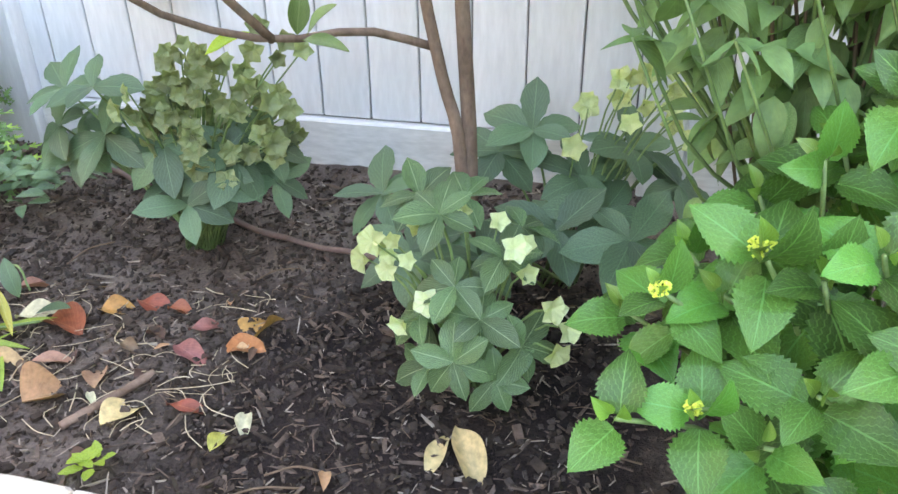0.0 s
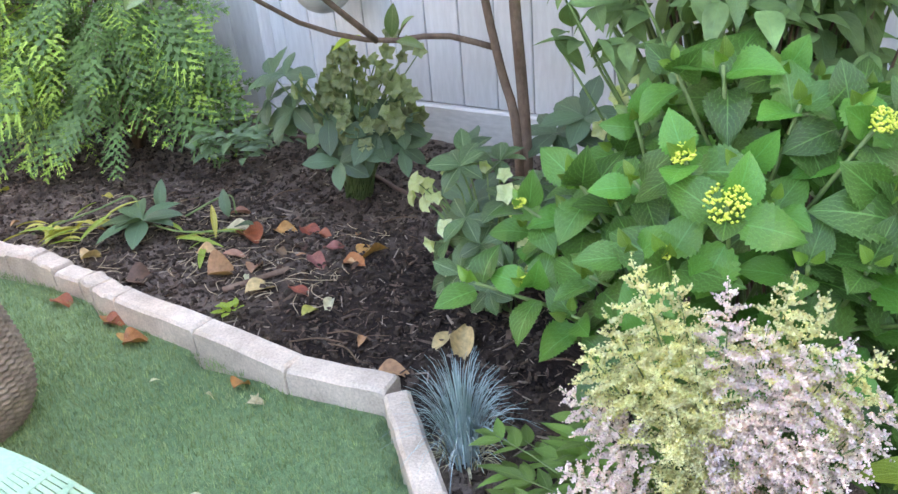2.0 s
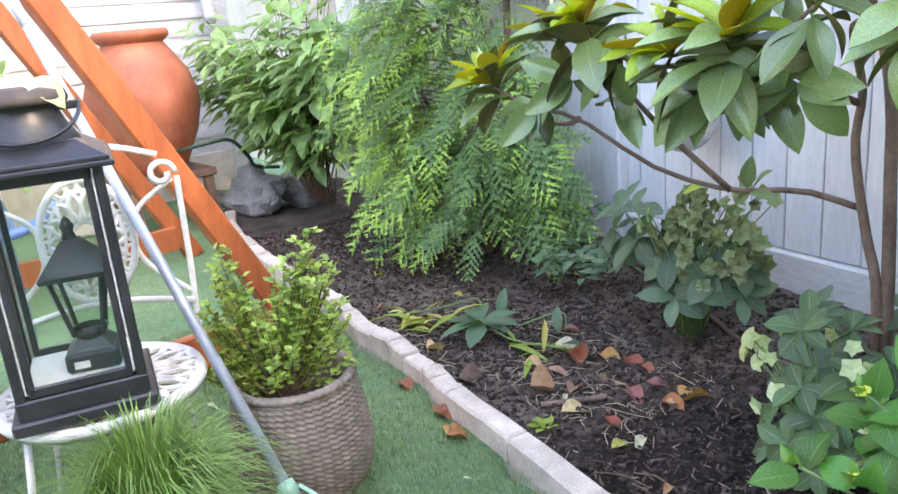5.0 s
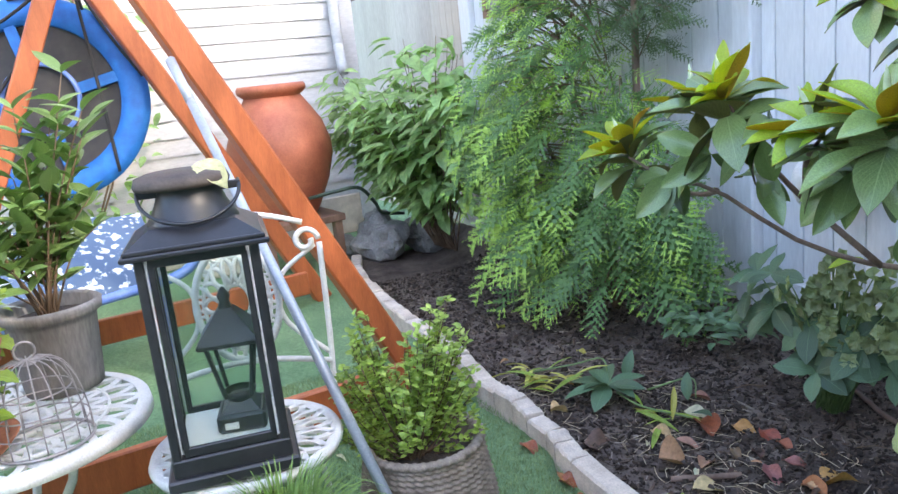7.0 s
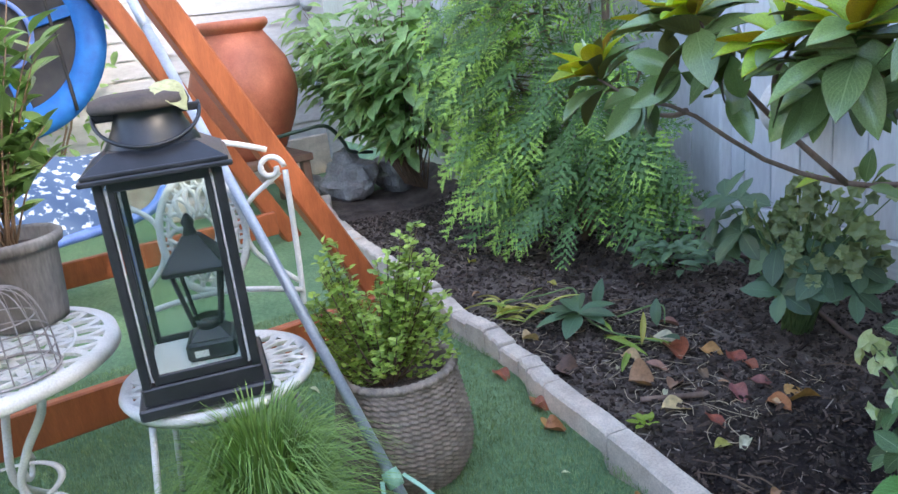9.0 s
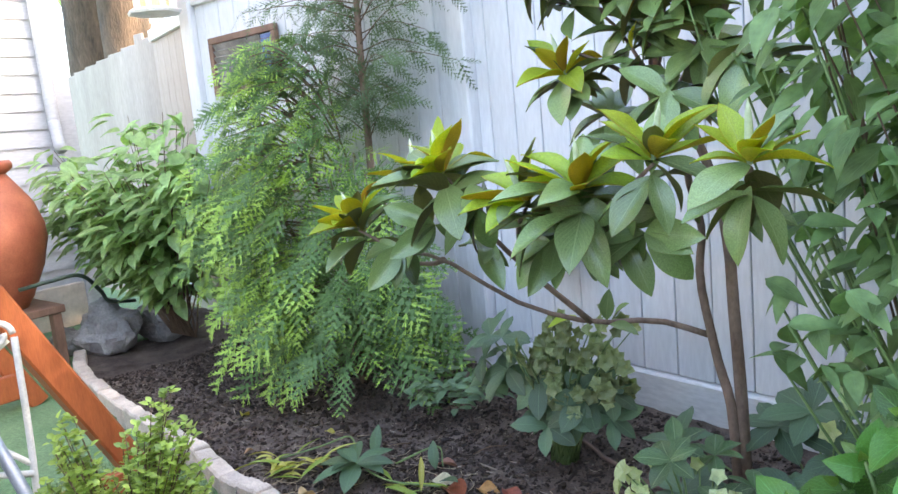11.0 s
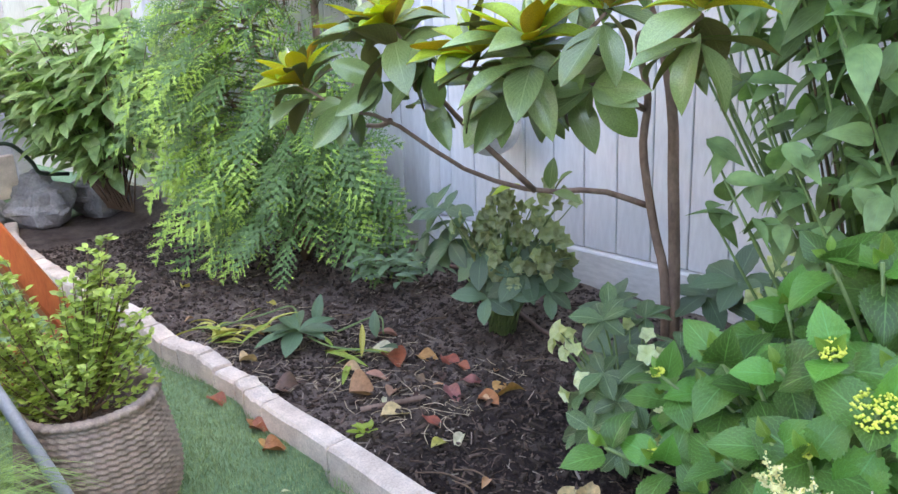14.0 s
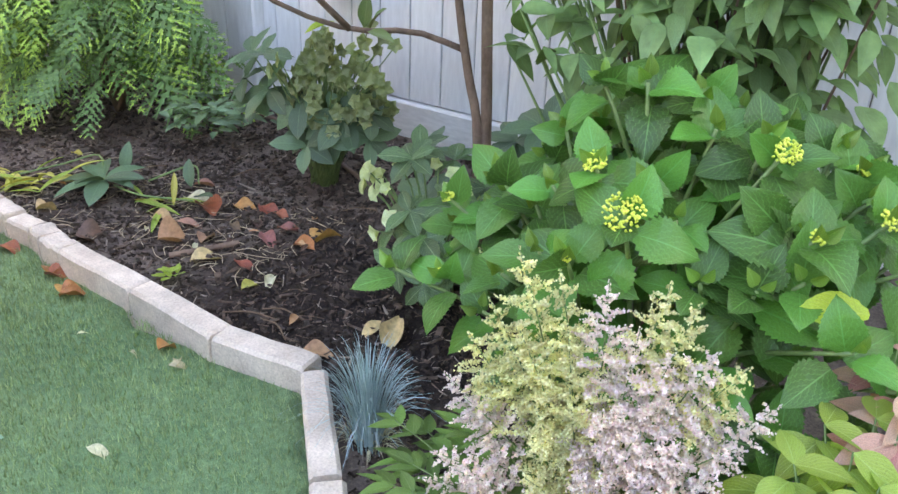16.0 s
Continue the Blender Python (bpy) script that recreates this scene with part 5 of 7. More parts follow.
rosette((0.05, 1.30, 1.34), (0.1, -0.4, 0.8), 0, 9, 0.15)
for i, c in enumerate(UPPER):
    rosette(c, (rv(-0.4, 0.4), -0.35, 0.9), 1 if i % 3 == 0 else 0, 8, rv(0.13, 0.155))
    stem_part(mag, [(-0.12, 1.56, c[2] - 0.25), (c[0] * 0.5 - 0.05, 1.5, c[2] - 0.1), c], 0.006, 0.003, M_BARK, "branch", 6, 6)
for c, nlow in (((-0.33, 1.5, 1.95), 9), ((-0.05, 1.5, 1.85), 9), ((-0.22, 1.5, 1.30), 7), ((0.0, 1.45, 2.0), 9), ((0.1, 1.4, 1.48), 8), ((0.22, 1.3, 1.42), 7)):
    rosette(c, (0, -0.3, 1), 0, nlow, 0.155)
for c in ((-0.30, 1.12, 1.05), (-0.15, 1.08, 1.04), (-0.42, 1.12, 1.05), (0.03, 1.04, 1.05), (-0.56, 1.12, 1.03), (-0.08, 1.12, 1.02), (0.14, 1.02, 1.07), (-0.36, 1.10, 1.10), (-0.68, 1.1, 1.0), (0.08, 1.0, 1.05), (-0.2, 1.06, 1.0), (0.28, 0.98, 1.08), (-0.46, 1.14, 1.0)):
    c = Vector(c) + Vector((rv(-0.04, 0.04), rv(-0.04, 0.04), rv(-0.03, 0.04)))
    for k in range(6):
        a = rv(0, 6.28)
        put_leaf(mag, ml, c, (math.cos(a) * 0.75, math.sin(a) * 0.55 - 0.1, rv(-1.2, 0.35)), (0.5 + 0.4 * math.cos(a), -0.6, 0.5), 0.135 * rv(0.7, 1.2), rv(-0.5, 0.5))
for p, d in (((-0.36, 1.48, 0.7), (-0.8, -0.3, -0.25)), ((-0.25, 1.5, 0.69), (0.5, -0.3, 0.7)), ((-0.27, 1.5, 0.69), (0.2, -0.2, 0.8)), ((-0.26, 1.5, 0.68), (0.9, -0.2, 0.1))):
    put_leaf(mag, my if d[2] < 0 else ml, p, d, (0, -0.5, 1), 0.1)

# ---- large-leaved shrub by the fence ----
vib = thing("leafy_shrub", (0.78, 1.28, 0.06), "tall deciduous shrub with drooping pointed green leaves", "shrub")
vl = meshes("shrub_leaf", M_VIB, 6, length=1.0, width=0.46, fold=0.14, droop=0.35, teeth=0.0, seg=12, shape=0.78, wave=0.012, point=0.45)
count, rest = 0, []
VT = [tpl(length=1.0, width=0.46, fold=0.14, droop=rv(0.2, 0.5), seg=8, shape=0.78, point=0.45) for _ in range(3)]


def shrub_leaf(p, dd, up, s):
    global count
    count += 1
    if count <= 300:
        put_leaf(vib, vl, p, dd, up, s, rv(-0.4, 0.4))
    else:
        rest.append((R.choice(VT), aim(p, dd, up, s, rv(-0.4, 0.4)), 0))


for i in range(62):
    a = i * 2.4
    r = math.sqrt((i + 0.5) / 62)
    top = Vector((0.76 + 0.50 * r * math.cos(a), 1.24 + 0.30 * r * math.sin(a), rv(1.1, 2.15)))
    base = Vector((0.78 + rv(-0.12, 0.12), 1.32 + rv(-0.08, 0.08), 0.06))
    mid = base.lerp(top, 0.55) + Vector((rv(-0.05, 0.05), rv(-0.05, 0.05), 0.12))
    pts = curve_pts([base, mid, top], 13)
    stem_part(vib, [base, mid, top], 0.004, 0.0016, M_TWIG if i % 4 else M_STEM, n=5, k=10)
    for j in range(2, 14):
        for s in (0, 1, 2):
            if pts[j].z < 0.50 + 0.25 * noise.noise((i * 1.7, 0.0, 3.0)):
                continue
            b = j * 1.57 + s * 2.1 + rv(-0.5, 0.5)
            sdv = Vector((math.cos(b), math.sin(b) - 0.3, 0))
            shrub_leaf(pts[j] + sdv * rv(0.02, 0.14) + Vector((0, 0, rv(-0.02, 0.05))), sdv * rv(0.4, 0.9) + Vector((0, 0, rv(-0.9, 0.3))), (sdv.x * 0.3, sdv.y * 0.3 - 0.4, 1), rv(0.075, 0.125))
for p in ((0.06, 1.32, 1.66), (0.2, 1.3, 1.4), (0.1, 1.4, 1.5), (0.25, 1.25, 1.55), (0.15, 1.35, 1.8), (0.3, 1.2, 1.75), (0.0, 1.4, 1.85), (0.33, 1.12, 0.78), (0.38, 1.06, 0.86), (0.30, 1.18, 0.92), (0.45, 1.02, 0.80), (0.40, 1.1, 1.05), (0.34, 1.15, 1.2), (0.5, 1.0, 0.95), (0.55, 1.02, 1.2), (0.62, 1.0, 0.88), (0.3, 1.2, 1.35), (0.42, 1.05, 1.45), (0.58, 1.0, 1.55), (0.36, 1.12, 1.65)):
    stem_part(vib, [(0.66, 1.28, 0.4), (p[0] + 0.16, p[1] + 0.08, p[2] * 0.62), p], 0.005, 0.0025, M_STEM, "twig", 5, 6)
    for k in range(8):
        a = k * 1.57 + rv(-0.4, 0.4)
        sdv = Vector((math.cos(a), math.sin(a) - 0.2, 0))
        shrub_leaf(Vector(p) - Vector((-0.4, -0.2, 0.1)) * 0.12 * (k // 2), sdv * 0.7 + Vector((0, 0, rv(-0.8, 0.2))), (sdv.x * 0.3, -0.4, 1), rv(0.065, 0.11))
if rest:
    part("foliage", cloud(rest), [M_VIBM], vib, "pointed green leaves", kind="stuff")

# ---- hellebores ----
def hellebore(c, label, leaves, flowers, leaf_mat, flow_mat, size, fsize):
    ob = thing("hellebore", c, label, "perennial", "hellebores in the bed")
    lm = meshes("leaflet", leaf_mat, 4, length=1.0, width=0.5, fold=0.12, droop=0.22, teeth=0.03, seg=10, shape=1.1)
    c = Vector(c)
    for hub, d in leaves:
        hub, d = Vector(hub), Vector(d).normalized()
        stem_part(ob, [c + Vector((rv(-0.04, 0.04), rv(-0.03, 0.03), 0)), c.lerp(hub, 0.6) + Vector((0, 0, 0.04)), hub], 0.004, 0.0028, M_STEM, "stalk", 5, 6)
        fr = frame_of(d).to_3x3()
        k0 = rv(0, 6.28)
        for k in range(6):
            a = k0 + k * 2 * math.pi / 6.4 + rv(-0.15, 0.15)
            e = radians(rv(-12, 34))
            put_leaf(ob, lm, hub, fr @ Vector((math.cos(a) * math.cos(e), math.sin(a) * math.cos(e), math.sin(e))), d, size * rv(0.8, 1.15), rv(-0.2, 0.2), "leaflet")
    pet = leaf_data(length=1.0, width=0.86, fold=0.1, cup=0.5, droop=0.3, seg=9, shape=1.25)
    fms = []
    for tilt in (28, 42, 56):
        g = G()
        for k in range(5):
            g.add(pet[0], pet[1], Matrix.Rotation(k * 1.2566 + rv(-0.12, 0.12), 4, "Z") @ Matrix.Rotation(radians(tilt + rv(-6, 6)), 4, "X"), 0, pet[2])
        fms.append(g.mesh("flower", flow_mat))
    for p, d in flowers:
        p = Vector(p)
        stem_part(ob, [c + Vector((rv(-0.05, 0.05), rv(-0.03, 0.03), 0)), c.lerp(p, 0.65) + Vector((0, 0, 0.05)), p], 0.003, 0.002, M_STEM, "flower_stalk", 5, 6)
        part("flower", R.choice(fms), None, ob, "pale green five-petalled flower", m=Matrix.Translation(p) @ frame_of(d) @ Matrix.Rotation(rv(0, 6), 4, "Z") @ Matrix.Scale(fsize * rv(0.8, 1.15), 4))
    return ob


lv = [((-0.98, 1.84, 0.47), (-0.4, -0.3, 1)), ((-0.86, 1.76, 0.50), (-0.1, -0.3, 1)), ((-1.02, 1.84, 0.37), (-0.5, -0.5, 0.8)), ((-0.88, 1.80, 0.36), (-0.3, -0.6, 0.8)), ((-0.72, 1.78, 0.34), (0, -0.7, 0.7)), ((-0.54, 1.78, 0.31), (0.3, -0.6, 0.7)), ((-0.46, 1.82, 0.33), (0.5, -0.4, 0.8)), ((-0.62, 1.9, 0.3), (0, -0.2, 1)), ((-0.95, 1.9, 0.26), (-0.5, -0.2, 0.8)), ((-0.6, 1.78, 0.28), (0.1, -0.8, 0.6))]
fl = []
for i in range(120):
    a, r = rv(0, 6.28), math.sqrt(R.random())
    p = Vector((-0.58 + 0.21 * r * math.cos(a), 1.80 + 0.10 * rv(-1, 1), 0.43 + 0.18 * r * math.sin(a)))
    fl.append((p, Vector((p.x + 0.6 + rv(-0.3, 0.3), -0.7 + rv(-0.3, 0.3), rv(-0.35, 0.5)))))
for p in ((-0.38, 1.8, 0.60), (-0.34, 1.8, 0.58), (-0.40, 1.79, 0.56), (-0.45, 1.82, 0.63)):
    fl.append((p, (0.3, -0.8, 0.3)))
lv += [((-0.66, 1.72, 0.20), (0.1, -0.7, 0.8)), ((-0.70, 1.80, 0.22), (0, -0.7, 0.7)), ((-0.45, 1.8, 0.24), (0.4, -0.5, 0.7)), ((-0.98, 1.86, 0.3), (-0.3, -0.5, 0.8))]
hellebore((-0.70, 1.87, 0.0), "hellebore with dusky green nodding flowers against the fence", lv, fl, M_HELL, M_HFLOWG, 0.135, 0.037)
lv = [((-0.01, 1.36, 0.42), (-0.1, -0.4, 1)), ((0.07, 1.16, 0.33), (-0.1, -0.6, 0.9)), ((0.12, 1.14, 0.27), (0.1, -0.8, 0.7)), ((0.20, 1.13, 0.22), (0.4, -0.7, 0.6)), ((0.07, 1.10, 0.20), (-0.2, -0.8, 0.6)), ((0.15, 1.10, 0.16), (0.1, -0.9, 0.5)), ((0.02, 1.15, 0.15), (-0.5, -0.7, 0.5)), ((0.16, 1.22, 0.36), (0.2, -0.4, 1)), ((0.0, 1.2, 0.24), (-0.5, -0.5, 0.8)), ((0.04, 1.22, 0.45), (0, -0.6, 0.8)), ((0.2, 1.35, 0.36), (0.3, 0, 1)), ((0.08, 1.4, 0.4), (0, 0, 1))]
fl = [((-0.09, 1.22, 0.39), (-0.3, -0.7, 0.5)), ((-0.06, 1.24, 0.35), (-0.2, -0.8, 0.2)), ((-0.02, 1.2, 0.36), (0, -0.8, 0.4)), ((0.0, 1.24, 0.41), (-0.1, -0.6, 0.6)), ((0.18, 1.18, 0.40), (0.2, -0.7, 0.5)), ((-0.08, 1.25, 0.37), (-0.4, -0.7, 0.3)), ((-0.11, 1.24, 0.34), (-0.6, -0.6, 0.2)), ((-0.05, 1.22, 0.39), (-0.1, -0.8, 0.5)), ((-0.06, 1.2, 0.34), (-0.3, -0.9, 0.1)), ((0.08, 1.3, 0.42), (0, -0.9, 0.3)), ((0.15, 1.25, 0.42), (0.2, -0.7, 0.6)), ((0.20, 1.22, 0.39), (0.3, -0.7, 0.4)), ((-0.03, 1.17, 0.245), (-0.4, -0.8, -0.2)), ((0.25, 1.12, 0.31), (0.3, -0.8, 0.3)), ((0.28, 1.12, 0.27), (0.4, -0.7, 0.2)), ((0.26, 1.1, 0.23), (0.3, -0.8, 0)), ((0.04, 1.12, 0.19), (0, -0.9, 0.2)), ((0.02, 1.15, 0.3), (-0.2, -0.9, 0.4)), ((0.2, 1.18, 0.35), (0.3, -0.8, 0.3))]
lv = [(Vector(p) + Vector((-0.01, 0.03, -0.03)), d) for p, d in lv]
fl = [(Vector(p) + Vector((-0.01, 0.03, -0.03)), d) for p, d in fl]
hellebore((0.10, 1.28, -0.02), "marbled-leaf hellebore with pale cream-green flowers in the soil", lv, fl, M_HELLV, M_HFLOW, 0.085, 0.031)
lv = [((-0.14, 1.66, 0.27), (-0.4, -0.3, 1)), ((-0.06, 1.5, 0.20), (-0.2, -0.4, 1)), ((0.1, 1.48, 0.2), (0.1, -0.5, 1)), ((0.14, 1.72, 0.36), (0, -0.4, 1)), ((0.22, 1.76, 0.40), (0.1, -0.5, 1)), ((0.34, 1.66, 0.32), (0.2, -0.5, 1)), ((0.45, 1.7, 0.38), (0.3, -0.3, 1)), ((0.38, 1.56, 0.28), (0.2, -0.7, 0.8)), ((0.55, 1.6, 0.33), (0.4, -0.4, 0.8)), ((0.27, 1.5, 0.26), (0, -0.6, 0.9)), ((0.42, 1.42, 0.28), (0.2, -0.6, 0.9))]
fl = [((0.3 + 0.28 * R.random(), 1.66 + rv(-0.05, 0.08), rv(0.40, 0.58)), (rv(-0.3, 0.3), -0.8, rv(-0.1, 0.5))) for _ in range(17)]
hellebore((0.3, 1.7, 0.0), "dark-leaved hellebore with yellow-green flowers beside the trunks", lv, fl, M_HELL, M_HFLOW, 0.14, 0.033)

# ---- cedar, conifer, left shrub ----
def frond_tpl(n=9, new_from=0.5, wide=0.36, fat=0.036, sag=0.20, m=5):
    """A flat fern-like spray along +y: an axis and tapering side shoots with saw-toothed edges; slot 1 on the young tips."""
    v, f, s = [], [], []

    def pinna(p, d, ln, w, t):
        side = Vector((-d.y, d.x, 0)).normalized()
        b = len(v)
        for k in range(m + 1):
            u = k / m
            c = p + d * (ln * u) + Vector((0, 0, -0.35 * ln * u * u))
            if k == m:
                v.extend([c[:], c[:], c[:]])
                continue
            ww = w * (1.0 - 0.75 * u)
            tip = d * (ln * 0.9 / m)
            v.extend([(c + side * ww * 0.35)[:], c[:], (c - side * ww * 0.35)[:]])
            q = len(v)
            for sg in (1, -1):
                v.extend([(c + side * sg * ww * 0.25)[:], (c + side * sg * ww + tip)[:], (c + tip * 0.9 + side * sg * ww * 0.2)[:]])
            f.append((q, q + 1, q + 2))
            f.append((q + 5, q + 4, q + 3))
            s.extend([1 if u * 0.5 + t * 0.6 > new_from else 0] * 2)
        rows_ = [b + 9 * k for k in range(m)] + [len(v) - 3]
        for k in range(m):
            a0, a1 = rows_[k], rows_[k + 1]
            f.append((a0, a0 + 1, a1 + 1, a1))
            f.append((a0 + 1, a0 + 2, a1 + 2, a1 + 1))
            s.extend([1 if k / m * 0.5 + t * 0.6 > new_from else 0] * 2)

    axis = [Vector((0.05 * math.sin(3 * t), t, -sag * t * t)) for t in np.linspace(0, 1, n + 1)]
    for i in range(1, n + 1):
        t = i / n
        ln = (wide * min(1.0, 0.55 + 1.3 * t) * (1.05 - t) ** 0.75 + 0.05) * rv(0.6, 1.25)
        for sd in (-1, 1):
            p = axis[i] if sd < 0 or i == n else axis[i].lerp(axis[i + 1], 0.45)
            pinna(p, Vector((sd * rv(0.55, 0.9), rv(0.55, 0.8), rv(-0.12, 0.12))).normalized(), ln, fat * (0.7 + 0.5 * ln / wide), t)
    pinna(axis[0], Vector((0.03, 1, 0)), 1.0, 0.016, 0.2)
    return np.array(v), f, np.zeros((len(v), 2)), s


FT = [frond_tpl(6, 2.0, wd, 0.042, sg, 3) for wd, sg in ((0.36, 0.25), (0.30, 0.5))]
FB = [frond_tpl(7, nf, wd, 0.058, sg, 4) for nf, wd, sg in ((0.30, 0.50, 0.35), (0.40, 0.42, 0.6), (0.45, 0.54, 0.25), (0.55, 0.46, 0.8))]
# mostly dark sprays, for boughs whose shade is put into the colour
FSHADE = [frond_tpl(7, nf, 0.46, 0.058, sg, 4) for nf, sg in ((2.0, 0.3), (0.8, 0.2), (0.7, 0.4))]
cedar = thing("cedar_shrub", (-2.1, 2.15, 0.02), "broad feathery cedar with yellow-green drooping sprays", "conifer")
for tip in ((-2.5, 2.12, 1.75), (-1.6, 2.1, 0.95), (-2.95, 2.1, 1.3), (-2.2, 2.1, 1.4)):
    stem_part(cedar, [(-2.1, 2.16, 0.0), Vector((-2.12, 2.17, 0.1)).lerp(Vector(tip), 0.45) + Vector((0.05, 0, 0.05)), tip], 0.022, 0.004, M_TWIG, "trunk", 8, 8)
rows, limbs = [], G()
CZ = [0.05, 0.2, 0.5, 0.94, 1.3, 1.56, 1.85]
CL = [-2.2, -2.6, -2.98, -3.06, -2.98, -2.82, -2.5]
CRT = [-1.66, -1.49, -1.45, -1.58, -1.92, -2.12, -2.38]


def bough(x, z, depth, set_a, size):
    """A branch that arches out from the core and droops, with flat fronds set alternately along its outer half."""
    xl, xr = np.interp(z, CZ, CL), np.interp(z, CZ, CRT)
    u = min(1, max(0, (x - xl) / max(0.1, xr - xl)))
    y = 2.14 - 0.52 * math.sin(math.pi * u) ** 0.7 * (1 - depth) * (1.0 if z < 1.1 else max(0.2, 1.0 - 0.9 * (z - 1.1)))
    tip = Vector((x, y, z))
    core = Vector((-2.12 + 0.45 * (x + 2.12), 2.17, z + (0.05 if z < 1.2 else -0.12)))
    pts = curve_pts([core, core.lerp(tip, 0.55) + Vector((0, 0, 0.07)), tip], 8)
    tube(limbs, pts, list(np.linspace(0.006, 0.0015, 9)), 4)
    lean = Vector((-0.3 + 0.9 * (u - 0.4) + 0.7 * noise.noise((x * 2.3, z * 2.3, 4.0)), 0, 0))
    for j in (3, 5, 7):
        d = (pts[j] - pts[j - 1]).normalized() + lean
        sv = d.cross(Vector((0, 0, 1))).normalized()
        for sd in (-1, 1):
            if R.random() < 0.12:
                continue
            dd = d * 0.7 + sv * sd * rv(0.45, 0.8) + Vector((0, 0, rv(-0.35, 0.05) - (0.2 if z < 0.8 else 0)))
            face = Vector((rv(-0.15, 0.85), -0.55 + rv(-0.35, 0.35), 0.6 + rv(-0.4, 0.4)))
            rows.append((R.choice(set_a), aim(pts[j], dd, face, size * rv(0.6, 1.15) * (1.1 - 0.05 * j), rv(-0.5, 0.5)), 0))
    rows.append((R.choice(set_a), aim(tip, pts[-1] - pts[-2] + lean * 0.06 + Vector((0, 0, -0.01)), (0.3, -0.65, 0.6), size * rv(0.85, 1.1), rv(-0.2, 0.2)), 0))


for i in range(150):
    z = 0.24 + 1.52 * ((i + R.random()) / 150) ** 1.15
    xl, xr = np.interp(z, CZ, CL), np.interp(z, CZ, CRT)
    u = (i * 0.618 + 0.1 * R.random()) % 1.0
    x = xl + (xr - xl) * u
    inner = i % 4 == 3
    # inner and low right boughs get dark fronds as painted shade, plus some at random
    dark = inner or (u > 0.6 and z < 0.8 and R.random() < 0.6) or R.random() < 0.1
    bough(x, z, rv(0.45, 0.75) if inner else rv(0.0, 0.4), FSHADE if dark else FB, rv(0.19, 0.34) * (1.0 if z < 1.15 else 0.72))
part("limb_mass", limbs, M_TWIG, cedar, kind="stuff")
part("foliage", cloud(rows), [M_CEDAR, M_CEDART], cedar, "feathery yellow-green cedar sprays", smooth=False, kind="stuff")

con = thing("slim_conifer", (-2.0, 2.3, 0.1), "slim sparse dark conifer rising against the fence", "conifer")
stem_part(con, [(-2.05, 2.3, 0.1), (-2.0, 2.28, 1.4), (-1.95, 2.26, 2.3), (-1.93, 2.26, 3.1)], 0.024, 0.006, M_BARK, "trunk", 8, 10)
rows, limbs = [], G()
for i in range(92):
    z0 = 1.25 + 1.6 * (i + R.random()) / 92
    a = i * 2.4 + rv(-0.4, 0.4)
    reach = rv(0.2, 0.78) * (0.85 + 0.25 * math.sin(z0 * 4.0))
    p0 = Vector((-1.98, 2.27, z0))
    p1 = p0 + Vector((math.cos(a) * reach, math.sin(a) * reach * 0.35 - 0.06, rv(-0.06, 0.20)))
    pts = curve_pts([p0, p0.lerp(p1, 0.5) + Vector((0, 0, 0.05)), p1], 6)
    tube(limbs, pts, list(np.linspace(0.004, 0.0012, 7)), 4)
    for j in range(1, 7):
        for k in range(2):
            d = (p1 - p0).normalized()
            sd = Vector((-d.y, d.x, 0)) * rv(-0.9, 0.9)
            rows.append((R.choice(FT), aim(pts[j], d * rv(0.2, 0.8) + sd + Vector((0, -0.1, rv(-0.9, 0.25))), (rv(-0.6, 0.6), -0.8, 0.4), rv(0.09, 0.17)), 0))
part("limb_mass", limbs, M_TWIG, con, kind="stuff")
part("foliage", cloud(rows), [M_CYP, M_CYP], con, "sparse dark green conifer sprays", smooth=False, kind="stuff")

ls = thing("broadleaf_shrub", (-3.7, 2.0, 0.1), "pale green broadleaf shrub at the house corner", "shrub")
rows, limbs = [], G()
LT = [tpl(length=1.0, width=0.52, fold=0.14, droop=rv(0.15, 0.4), seg=8, shape=0.8, point=0.35) for _ in range(3)]
for i in range(72):
    a, r = rv(0, 6.28), math.sqrt(R.random())
    top = Vector((-3.76 + 1.0 * r * math.cos(a), 1.9 + 0.3 * r * math.sin(a), 1.08 + 0.70 * rv(-0.9, 1) * (1 - 0.5 * r)))
    base = Vector((-3.65 + rv(-0.15, 0.15), 2.05, 0.12))
    pts = curve_pts([base, base.lerp(top, 0.6) + Vector((0, 0, 0.08)), top], 9)
    tube(limbs, pts, list(np.linspace(0.006, 0.002, 10)), 4)
    for j in range(3, 10):
        for s in range(3):
            b = rv(0, 6.28)
            d = Vector((math.cos(b), math.sin(b) - 0.4, rv(-0.7, 0.3)))
            rows.append((R.choice(LT), aim(pts[j] + d * rv(0.02, 0.1), d, (0, -0.5, 1), rv(0.10, 0.185)), 0))
part("stem_mass", limbs, M_TWIG, ls, kind="stuff")
part("foliage", cloud(rows), [M_LSHR], ls, "pale green oval leaves", kind="stuff")

# small groundcover at the fence corner
gc = thing("groundcover", (-1.25, 1.98, 0.12), "low blue-green groundcover leaves at the fence foot", "perennial")
rows = []
